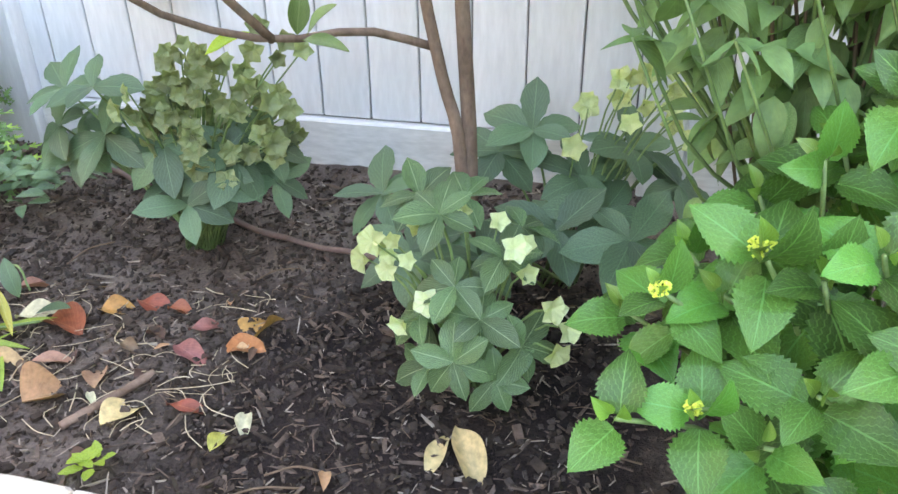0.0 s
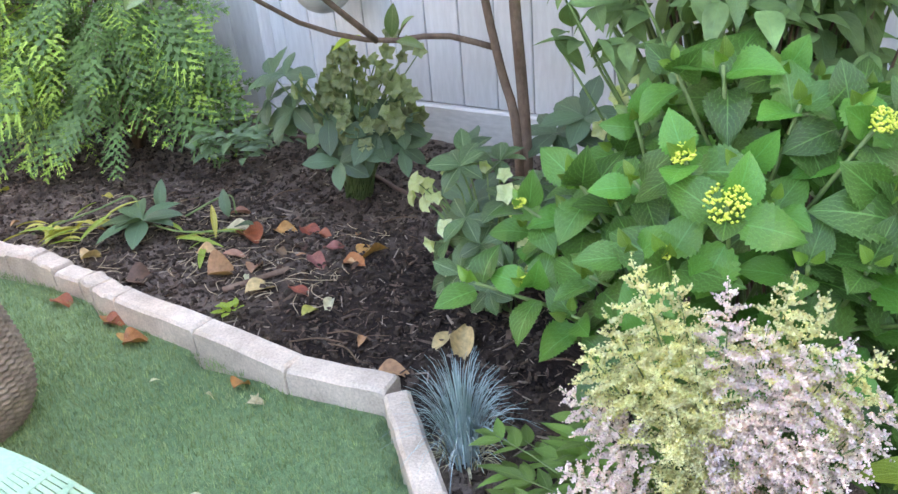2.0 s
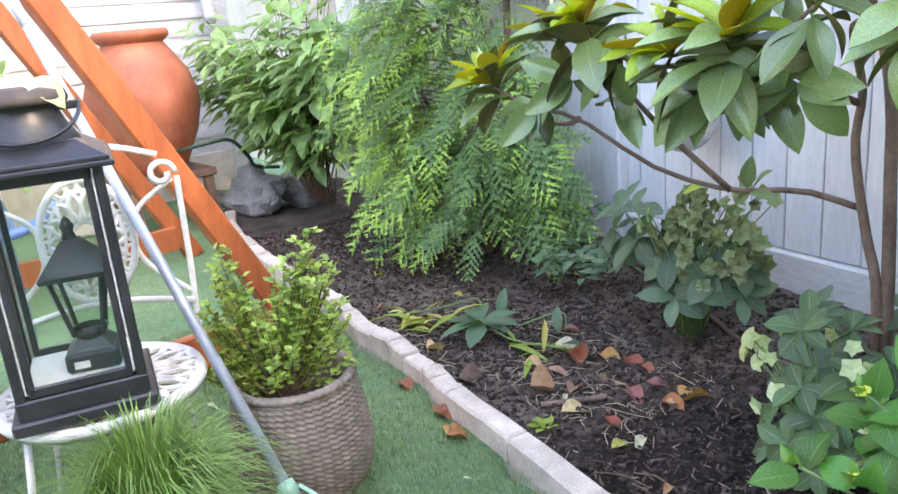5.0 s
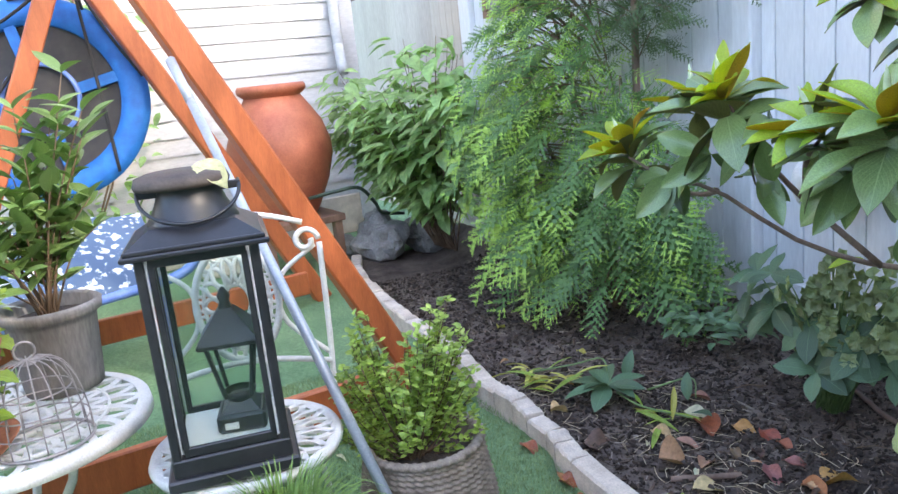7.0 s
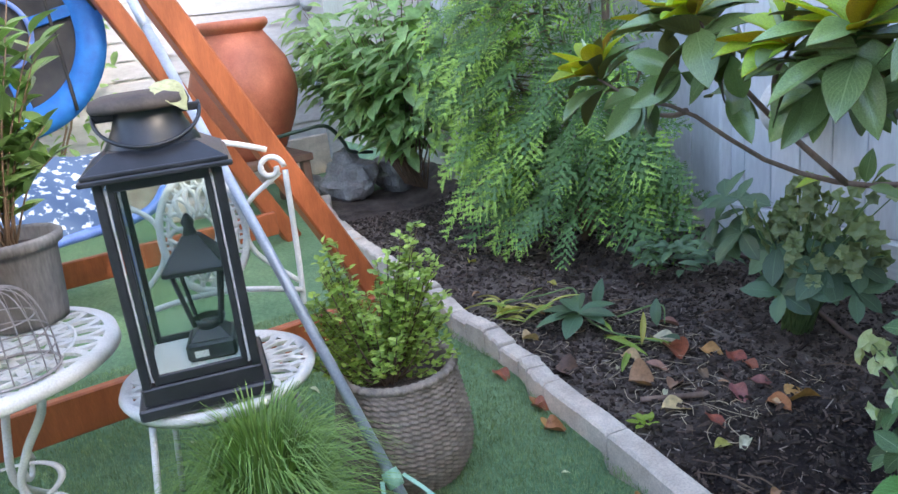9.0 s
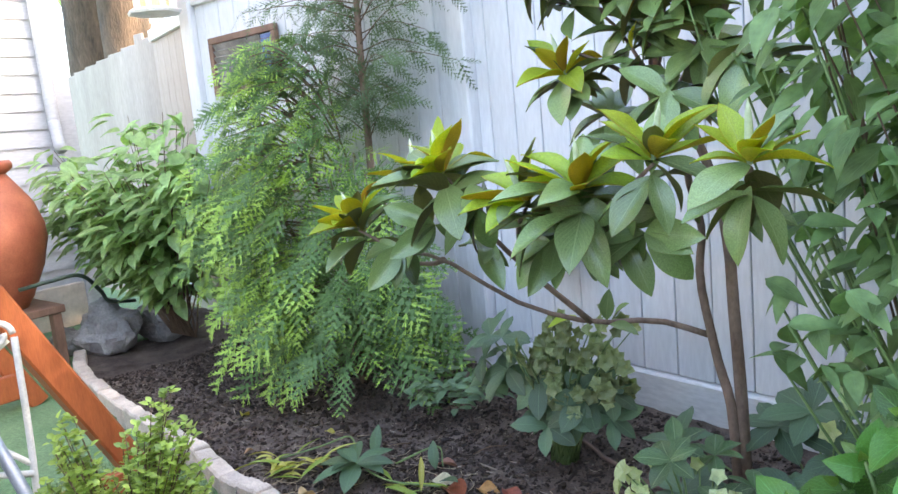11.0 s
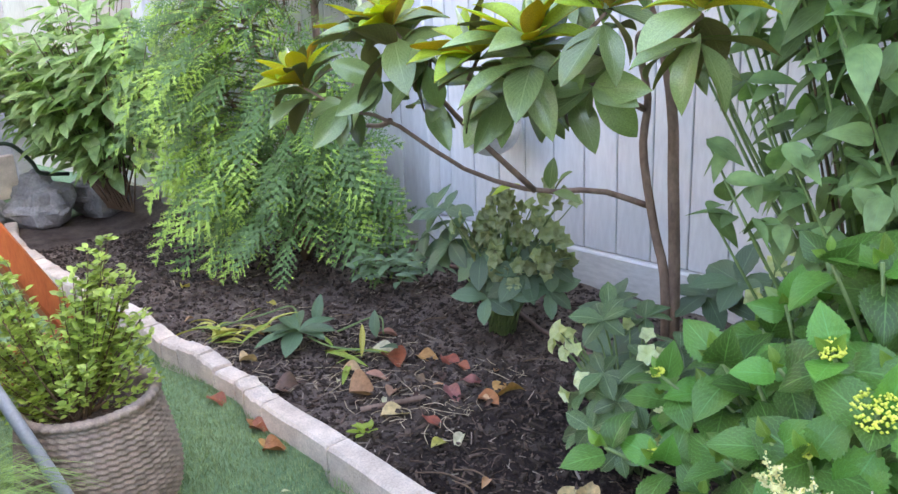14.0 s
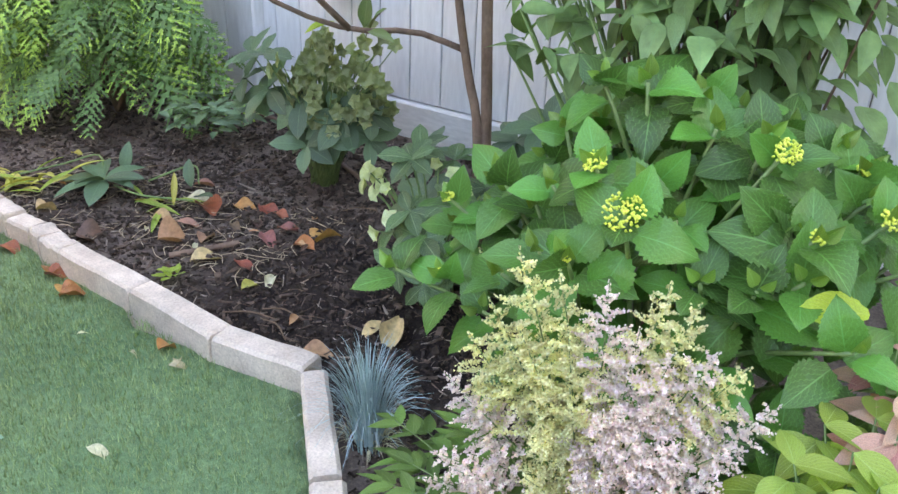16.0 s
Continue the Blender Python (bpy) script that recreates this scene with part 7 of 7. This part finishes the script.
lathe(g, [(0.14, 0.045), (0.14, 0.075), (0.19, 0.07), (0.2, 0.085), (0.1, 0.14), (0.05, 0.155), (0.05, 0.18), (0.0, 0.19)], FC, 24)
part("roof", g, M_WHITE, fd)
g = G()
tube(g, curve_pts([FC + Vector((0, 0, 0.18)), FC + Vector((0, 0, 0.33)), FC + Vector((0.02, 0.1, 0.38)), FC + Vector((0.05, 0.24, 0.33))], 10), 0.006, 6)
part("hanger", g, M_BLACK, fd)
for ob in fd.children:
    ob.matrix_basis = Matrix.Translation(FC) @ Matrix.Scale(0.84, 4) @ Matrix.Translation(-FC)

wv = thing("framed_louvre", (-3.2, 2.46, 1.78), "small weathered framed louvre with a blue strip on the fence", "wall ornament")
g = G()
for (x, z, sx, sz) in ((-3.2, 1.94, 0.68, 0.04), (-3.2, 1.62, 0.68, 0.04), (-2.88, 1.78, 0.04, 0.28), (-3.52, 1.78, 0.04, 0.28)):
    box(g, sx, 0.035, sz, Matrix.Translation((x, 2.465, z)), 0.004)
part("frame", g, M_WOODSTAND, wv, smooth=False)
for i in range(7):
    g = G()
    box(g, 0.48, 0.012, 0.04, Matrix.Translation((-3.26, 2.468, 1.665 + i * 0.039)) @ Matrix.Rotation(radians(30), 4, "X"), 0.0)
    part("slat", g, M_GREYPOT, wv, smooth=False)
g = G()
box(g, 0.11, 0.012, 0.27, Matrix.Translation((-2.957, 2.466, 1.78)), 0.002)
part("blue_panel", g, plain("faded_blue_print", (0.03, 0.07, 0.22), (0.14, 0.22, 0.45), 0.4, 20, 90, 0.05), wv, smooth=False)

g = G()
GB = Vector((-0.93, 2.18, 0.755))
lathe(g, [(0.125 * math.sin(q), -0.125 * math.cos(q)) for q in np.linspace(0, math.pi, 25)], GB, 40)
globe = thing("globe_ornament", GB, "smooth white round globe ornament fixed to the fence", "ornament")
part("globe", g, M_RAIL, globe)
g = G()
tube(g, [GB + Vector((0.0, 0.11, 0.0)), GB + Vector((0.01, 0.22, 0.0))], 0.012, 8)
part("bracket", g, M_RAIL, globe)

# ---- trees beyond the fence ----
for k, (p, q, r) in enumerate((((-10.5, 5.2, 0), (-10.0, 5.0, 9), 0.42), ((-9.2, 5.0, 0), (-9.4, 4.9, 9), 0.30), ((-6.6, 4.6, 0), (-6.4, 4.5, 9), 0.2))):
    bt = thing("big_tree", p, "large old tree trunk behind the fence", "tree", "trees beyond the fence")
    g = G()
    c = curve_pts([p, Vector(p).lerp(Vector(q), 0.5) + Vector((0.15, 0, 0)), q], 14)
    tube(g, c, list(np.linspace(r * 1.25, r * 0.8, len(c))), 20)
    part("trunk", g, M_BIGBARK, bt)
    rows = []
    for i in range(420):
        a, e = rv(0, 6.28), rv(-0.4, 1.0)
        d = Vector((math.cos(a), math.sin(a), e)).normalized() * rv(0.4, 2.0)
        rows.append((LT[i % 3], aim(Vector(q) * 0.0 + Vector((p[0], p[1] - 0.2, 4.6 if k else 4.2)) + Vector((d.x * 1.2, d.y, d.z)), (rv(-1, 1), rv(-1, 1), rv(-1, 0.2)), (0, 0, 1), rv(0.14, 0.26)), 0))
    part("crown", cloud(rows), [M_LSHR], bt, "sunlit green leaves", kind="stuff")
# unseen tree, added on the sun's side to dapple the house wall
st = thing("shade_tree", (5.2, 3.9, 0), "tall leafy tree shading the garden", "tree")
g = G()
tube(g, curve_pts([(5.2, 3.9, 0), (5.1, 3.7, 3.5), (4.9, 3.4, 7.0), (4.8, 3.2, 9.5)], 14), list(np.linspace(0.26, 0.07, 15)), 14)
part("trunk", g, M_BIGBARK, st)
rows, lg = [], G()
for i in range(46):
    d = Vector((rv(-1, 1), rv(-1, 1), rv(-0.9, 0.9)))
    c = Vector((4.7, 3.0, 7.6)) + Vector((d.x * 2.1, d.y * 3.4, d.z * 2.6))
    tube(lg, curve_pts([(4.95, 3.45, 5.2 + 2.0 * R.random()), Vector((4.9, 3.4, 6.5)).lerp(c, 0.5) + Vector((0, 0, 0.3)), c], 6), list(np.linspace(0.05, 0.012, 7)), 5)
    for k in range(60):
        o = Vector((R.gauss(0, 0.42), R.gauss(0, 0.42), R.gauss(0, 0.34)))
        rows.append((LT[k % 3], aim(c + o, (rv(-1, 1), rv(-1, 1), rv(-1, 0.3)), (0, 0, 1), rv(0.16, 0.28)), 0))
part("limb_mass", lg, M_BIGBARK, st, kind="stuff")
part("crown", cloud(rows), [M_LSHR], st, "green leaves", kind="stuff")
bh = thing("sunlit_bush", (-5.1, -0.2, 0.0), "sunlit yellow-green bush against the house wall", "shrub")
rows = []
for i in range(500):
    c = Vector((-5.05 + rv(-0.2, 0.15), 0.12 + rv(-0.5, 0.5), rv(0.25, 2.6)))
    rows.append((LT[i % 3], aim(c, (rv(-1, 1), rv(-1, 1), rv(-0.8, 0.6)), (0.5, 0, 1), rv(0.08, 0.13)), 0))
part("foliage", cloud(rows), [M_LSHR], bh, kind="stuff")
g = G()
for i in range(9):
    tube(g, curve_pts([(-5.1, -0.2 + rv(-0.1, 0.1), 0.0), (-5.1, -0.1 + rv(-0.3, 0.4), 1.0), (-5.05, -0.1 + rv(-0.5, 0.6), 2.1)], 8), 0.008, 5)
part("stem_mass", g, M_TWIG, bh, kind="stuff")

# ---- litter on the soil ----
def fallen(x, y, ang, size, mat, label, w=0.42, tilt=0.1, z=None, curl=0.6):
    v, f, uv = leaf_data(length=1.0, width=w, fold=rv(0.02, 0.12), cup=rv(0.3, 0.9), droop=curl * rv(0.4, 1.5), seg=14, shape=0.9, wave=rv(0.02, 0.07), point=0.2)
    zz = bed_z(x, y) + 0.018 if z is None else z
    size *= 1.6
    m = aim((x, y, zz), (math.cos(ang), math.sin(ang), tilt), (rv(-0.3, 0.3), rv(-0.3, 0.3), 1), size)
    single("fallen_leaf", G().add(np.array(v) - np.array((0, 0.4, 0)), f, m, 0, uv), mat, label, "leaf", "fallen leaves")


M_DBROWN = leafy("withered_brown_leaf", (0.09, 0.05, 0.032), (0.2, 0.12, 0.075), (0.2, 0.13, 0.08), 0.5, 0.05, vein_k=30, vein_w=0.3)
OR, TAN, RED = "curled orange fallen leaf on the ground", "dry tan fallen leaf on the soil", "dull red fallen leaf on the soil"
for x, y, a, s, mt, lb, w, tl in (
        (-0.895, 1.45, 2.7, 0.088, M_DORANGE, OR, 0.6, 0.25), (-0.80, 1.53, 0.1, 0.085, M_DORANGE, OR, 0.36, 0.15), (-0.71, 1.55, -0.35, 0.10, M_DORANGE, OR, 0.36, 0.12), (-0.64, 1.53, -0.1, 0.06, M_DORANGE, OR, 0.4, 0.1),
        (-0.425, 1.478, 1.35, 0.085, M_DORANGE, OR, 0.62, 0.75), (-0.435, 1.378, 2.9, 0.085, M_DORANGE, OR, 0.4, 0.05), (-0.556, 1.346, -0.6, 0.075, M_DPINK, RED, 0.4, 0.1), (-0.80, 1.18, 0.8, 0.072, M_DTAN, TAN, 0.9, 0.1),
        (-0.613, 1.132, 1.15, 0.085, M_DTAN, TAN, 0.5, 0.12), (-0.72, 1.245, 1.9, 0.06, M_DPINK, RED, 0.5, 0.2), (-0.944, 1.275, 0.0, 0.068, M_DTAN, TAN, 0.5, 0.08), (-0.48, 1.153, -0.15, 0.085, M_DORANGE, OR, 0.2, 0.05),
        (-1.078, 1.64, 0.7, 0.075, M_DPINK, RED, 0.35, 0.15), (0.095, 1.04, 1.9, 0.10, M_DTAN, TAN, 0.36, 0.45), (0.03, 1.055, 1.3, 0.085, M_DTAN, TAN, 0.26, 0.5), (-0.02, 0.863, 0.2, 0.06, M_DTAN, TAN, 0.45, 0.15),
        (-0.392, 1.062, 1.2, 0.045, M_YEL, "small curled yellow leaf on the soil", 0.45, 0.4), (-1.02, 1.052, 0.6, 0.075, M_DBROWN, "dark brown withered leaf on the soil", 0.85, 0.05), (-1.316, 1.131, 1.4, 0.06, M_DTAN, TAN, 0.6, 0.1),
        (-0.85, 1.30, 0.3, 0.075, M_DPINK, RED, 0.3, 0.05), (-0.98, 1.49, 0.15, 0.10, M_PALE, "pale dry leaf lying on the soil", 0.4, 0.1), (-0.66, 1.42, 2.5, 0.055, M_DBROWN, "dark brown withered leaf on the soil", 0.4, 0.1),
        (-0.55, 1.46, 0.4, 0.07, M_DPINK, RED, 0.3, 0.12), (-2.3, 1.55, 2.2, 0.06, M_YEL, "small yellow fallen leaf", 0.4, 0.1), (-1.75, 1.62, 0.4, 0.05, M_YEL, "small yellow fallen leaf", 0.35, 0.1)):
    fallen(x, y, a, s, mt, lb, w * 1.1, tl)
for i in range(10):
    x = rv(-1.1, -0.4)
    y = rv(1.2, 1.6)
    pick = i % 3
    fallen(x, y, rv(0, 6.28), rv(0.02, 0.04), (M_DBROWN, M_DTAN, M_DBROWN)[pick], ("dark brown withered leaf on the soil", TAN, "dark brown withered leaf on the soil")[pick], rv(0.3, 0.6), rv(-0.05, 0.2))
for i in range(12):
    x = rv(-1.9, -0.1)
    y = kerb_y(x) + rv(0.12, 0.4)
    fallen(x, y, rv(0, 6.28), rv(0.02, 0.04), (M_DTAN, M_DBROWN, M_PALE)[i % 3], (TAN, "dark brown withered leaf on the soil", "pale dry leaf scrap on the soil")[i % 3], rv(0.3, 0.6), rv(-0.05, 0.3))
for x, y, a, s in ((-0.79, 0.79, 0.9, 0.055), (-0.83, 0.80, 2.0, 0.045), (-0.925, 0.845, 0.5, 0.05), (-0.955, 0.855, 2.4, 0.045), (-1.2, 0.893, 0.1, 0.055), (-0.37, 0.72, 1.5, 0.04)):
    fallen(x, y, a, s, M_DORANGE, OR, 0.75, rv(0.05, 0.3), 0.016)
for x, y, a, s in ((-0.285, 0.675, 0.6, 0.045), (-0.30, 0.685, 2.2, 0.035), (-0.209, 0.366, 0.1, 0.045), (-0.60, 0.66, 1.2, 0.02), (-0.42, 0.66, 0.3, 0.02), (-1.6, 0.35, 0.4, 0.035), (-1.7, 0.1, 1.4, 0.03), (-1.55, -0.1, 2.0, 0.03)):
    fallen(x, y, a, s, M_PALE, "pale dry leaf scrap on the turf", 0.35, 0.12, 0.012)


def stick(pts, r, label, mat=M_TWIG):
    g = G()
    c = curve_pts([(x, y, bed_z(x, y) + dz) for x, y, dz in pts], 14)
    tube(g, c, [r * (1 + 0.25 * noise.noise((i * 0.9, r * 90, 0))) for i in range(len(c))], 7)
    single("twig", g, mat, label, "twig", "sticks on the soil")


stick([(-0.715, 1.08, 0.012), (-0.65, 1.17, 0.016), (-0.60, 1.26, 0.013)], 0.0095, "short grey-brown broken branch on the soil", M_BARK)
for x, y, a, L in ((-1.05, 1.75, 0.8, 0.14), (-0.5, 1.7, 0.5, 0.12), (-1.9, 1.6, -0.6, 0.16), (-2.3, 1.65, 0.2, 0.14), (-0.28, 0.98, 0.1, 0.12), (-0.25, 0.93, -0.4, 0.14), (-0.35, 0.9, 0.3, 0.16), (-1.4, 1.6, 1.2, 0.12), (0.3, 1.05, 0.1, 0.12), (-1.7, 1.45, 0.4, 0.1)):
    stick([(x, y, 0.008), (x + L / 2 * math.cos(a + 0.2), y + L / 2 * math.sin(a + 0.2), 0.014), (x + L * math.cos(a), y + L * math.sin(a), 0.008)], 0.0022, "thin dry twig on the soil", M_TWIG)
g = G()
hp = [Vector((p.x, p.y, bed_z(p.x, p.y) + 0.014)) for p in curve_pts([(-1.5, 2.34, 0), (-1.15, 2.25, 0), (-0.98, 2.14, 0), (-0.80, 2.05, 0), (-0.49, 1.90, 0), (-0.28, 1.83, 0), (-0.1, 1.78, 0)], 40)]
tube(g, hp, 0.009, 8)
single("drip_pipe", g, M_HOSE, "thin brown irrigation pipe lying across the soil", "pipe")

# dry stalks and fibres among the fallen leaves
def fibre_mass(name, n, x0, x1, y0, y1, ln, r, mat, label):
    g = G()
    for i in range(n):
        x, y, a = rv(x0, x1), rv(y0, y1), rv(0, 6.28)
        if y < kerb_y(x) + 0.1:
            continue
        k = ln * rv(0.4, 1.2)
        b = rv(-0.7, 0.7)
        q = [(x, y), (x + k / 2 * math.cos(a), y + k / 2 * math.sin(a)), (x + k * math.cos(a + b), y + k * math.sin(a + b))]
        tube(g, curve_pts([(u, w, bed_z(u, w) + 0.006 + (0.012 * R.random() if j == 1 else 0.004)) for j, (u, w) in enumerate(q)], 5), r * rv(0.6, 1.3), 4)
    single(name, g, mat, label, "plant debris", kind="stuff")


M_STRAW = plain("dry_straw", (0.36, 0.27, 0.17), (0.62, 0.51, 0.35), 0.8, 30, 200, 0.2)
fibre_mass("dry_stalks", 170, -1.75, -0.4, 1.05, 1.65, 0.10, 0.0012, M_STRAW, "thin dry straw stalks over the soil")
fibre_mass("root_fibres", 260, -2.9, 0.35, 0.85, 1.95, 0.06, 0.0008, M_TWIG, "fine dark root fibres over the soil")

# cut perennial lying on the bed
cp = thing("cut_foliage", (-1.27, 1.45, 0.08), "cut plant with dark leaves and yellowing stems on the soil", "plant debris")
dl = meshes("dark_leaf", M_HELL, 3, length=1, width=0.42, fold=0.15, droop=0.3, seg=10)
hub = Vector((-1.30, 1.36, 0.06))
for k, (a, e, s) in enumerate(((0.3, 0.35, 0.16), (1.2, 0.4, 0.16), (2.4, 0.2, 0.18), (3.4, 0.1, 0.19), (4.3, 0.1, 0.18), (5.3, 0.12, 0.18), (0.0, 0.1, 0.15), (4.8, 0.35, 0.14), (2.9, 0.45, 0.15))):
    put_leaf(cp, dl, hub, (math.cos(a), math.sin(a), e), (0, -0.2, 1), s, rv(-0.3, 0.3))
put_leaf(cp, dl, (-1.31, 1.46, 0.05), (0.1, 0.2, 1), (0.6, -1, 0.1), 0.125)
put_leaf(cp, dl, (-1.06, 1.54, 0.02), (-0.25, 0.1, 1), (0.4, -1, 0.1), 0.11)
put_leaf(cp, dl, (-0.98, 1.47, 0.02), (0.7, -0.1, 0.3), (0, 0, 1), 0.11)
for pts in ([(-1.3, 1.36, 0.06), (-1.48, 1.50, 0.08), (-1.56, 1.40, 0.06), (-1.72, 1.22, 0.02)], [(-1.25, 1.36, 0.05), (-1.1, 1.34, 0.05), (-0.93, 1.41, 0.04)], [(-1.2, 1.47, 0.04), (-1.1, 1.6, 0.08), (-1.04, 1.56, 0.03)]):
    stem_part(cp, pts, 0.004, 0.003, M_STEM, "stalk", 6, 12)
yb = meshes("yellow_blade", M_YEL, 3, length=1, width=0.14, fold=0.2, droop=0.35, seg=10)
gb = meshes("green_blade", M_LIME, 3, length=1, width=0.14, fold=0.2, droop=0.2, seg=10)
for i in range(24):
    x, y = -1.57 + rv(-0.14, 0.14), 1.25 + rv(-0.07, 0.08)
    put_leaf(cp, yb if i % 4 else gb, (x, y, bed_z(x, y) + 0.03), (rv(-1, 0.4), rv(-0.9, 0.5), rv(-0.05, 0.3)), (0, 0, 1), rv(0.1, 0.19), rv(-0.5, 0.5), "blade", "yellowed blade")
for i in range(9):
    x, y = -1.08 + rv(-0.12, 0.12), 1.36 + rv(-0.05, 0.05)
    put_leaf(cp, gb if i % 3 else yb, (x, y, bed_z(x, y) + 0.03), (rv(-1, 1), rv(-0.5, 0.4), rv(0, 0.12)), (0, 0, 1), rv(0.12, 0.22), rv(-0.5, 0.5), "blade")
wd = thing("weed_seedling", (-0.6, 0.967, 0.01), "small pale green weed seedling by the kerb", "weed")
wl_ = meshes("leaflet", M_HERB, 2, length=1, width=0.5, fold=0.1, droop=0.2, teeth=0.1, seg=8)
for k in range(9):
    put_leaf(wd, wl_, (-0.6 + rv(-0.02, 0.02), 0.967 + rv(-0.02, 0.02), bed_z(-0.6, 0.967) + 0.02), (math.cos(k * 0.7), math.sin(k * 0.7), rv(0, 0.7)), (0, 0, 1), rv(0.03, 0.05))

# loose mulch chips, crumbs and fibres
rs = np.random.RandomState(3)


def chips(name, n, mats, label, size, flat, xr=(-3.6, 0.7)):
    vs, fs, sl = [], [], []
    base = np.array([(-1, -1, -1), (1, -1, -1), (1, 1, -1), (-1, 1, -1), (-1, -1, 1), (1, -1, 1), (1, 1, 1), (-1, 1, 1)], float)
    faces = ((4, 5, 6, 7), (0, 1, 5, 4), (1, 2, 6, 5), (2, 3, 7, 6), (3, 0, 4, 7))
    for i in range(n):
        x = rs.uniform(*xr) if rs.rand() < 0.75 else rs.uniform(-1.5, 0.4)
        y0 = kerb_y(x) + 0.1 if x < 0.07 else max(0.12, 0.85 - 1.4 * (x - 0.07))
        y = rs.uniform(y0, fence_y(x) - 0.06)
        s = size * rs.gamma(3.0, 0.33)
        dims = np.array((s * flat[0] * rs.uniform(0.5, 1.4), s * flat[1] * rs.uniform(0.6, 1.3), s * flat[2] * rs.uniform(0.6, 1.4)))
        v = base * dims * rs.uniform(0.55, 1.2, (8, 3))
        mt = np.array(Euler((rs.uniform(-0.5, 0.5), rs.uniform(-0.5, 0.5), rs.uniform(0, 6.28))).to_matrix())
        v = v @ mt.T + np.array((x, y, bed_z(x, y) + dims[2] * 0.5 + 0.002))
        b = len(vs)
        vs.extend(v.tolist())
        fs.extend(tuple(b + k for k in q) for q in faces)
        sl.extend([rs.randint(len(mats))] * 5)
    g = G().add(vs, fs, None, sl)
    single(name, g, mats, label, "mulch", kind="stuff", smooth=False)


M_CHIP1 = plain("dark_bark_chip", (0.022, 0.016, 0.013), (0.075, 0.054, 0.042), 0.85, 40, 200, 0.3, spec=0.15)
M_CHIP2 = plain("brown_bark_chip", (0.075, 0.052, 0.04), (0.19, 0.135, 0.105), 0.85, 40, 200, 0.3, spec=0.15)
M_CHIP3 = plain("pale_wood_chip", (0.22, 0.17, 0.13), (0.40, 0.33, 0.27), 0.8, 40, 200, 0.3)
chips("mulch_chips", 11000, [M_CHIP1, M_CHIP1, M_CHIP2], "dark shredded bark mulch scattered over the bed", 0.0052, (1.7, 0.4, 0.28))
chips("soil_crumbs", 12000, [M_SOIL, M_CHIP1], "small dark soil crumbs over the bed", 0.0042, (1, 0.9, 0.7))
chips("pale_chips", 4200, [M_CHIP3, M_CHIP2], "pale dry wood slivers among the mulch", 0.0042, (3.0, 0.22, 0.2))

# turf blades near the path
nb = 110000
bx_ = rs.uniform(-2.4, 0.35, nb)
by_ = rs.uniform(-0.7, 1.2, nb)
ky = np.array([kerb_y(v) - 0.005 for v in bx_])
ok = (by_ < ky) & ~((bx_ > 0.05) & (by_ > 0.72 - 1.3 * (bx_ - 0.05)))
bx_, by_ = bx_[ok], by_[ok]
nb = len(bx_)
an = rs.uniform(0, 6.28, nb)
hh = rs.uniform(0.008, 0.018, nb)
ww = rs.uniform(0.0009, 0.0016, nb)
ln = rs.uniform(-0.008, 0.008, (nb, 2))
V = np.zeros((nb, 3, 3))
V[:, 0] = np.stack([bx_ + np.cos(an) * ww, by_ + np.sin(an) * ww, np.zeros(nb) - 0.004], 1)
V[:, 1] = np.stack([bx_ - np.cos(an) * ww, by_ - np.sin(an) * ww, np.zeros(nb) - 0.004], 1)
V[:, 2] = np.stack([bx_ + ln[:, 0], by_ + ln[:, 1], hh], 1)
M_BLADE = leafy("turf_blade", (0.08, 0.22, 0.095), (0.30, 0.49, 0.27), None, 0.5, 0.2, per="island", hue=0.02)
single("turf_blades", G().add(V.reshape(-1, 3), [(3 * i, 3 * i + 1, 3 * i + 2) for i in range(nb)]), M_BLADE, "short green artificial grass blades", "grass", kind="stuff", smooth=False)
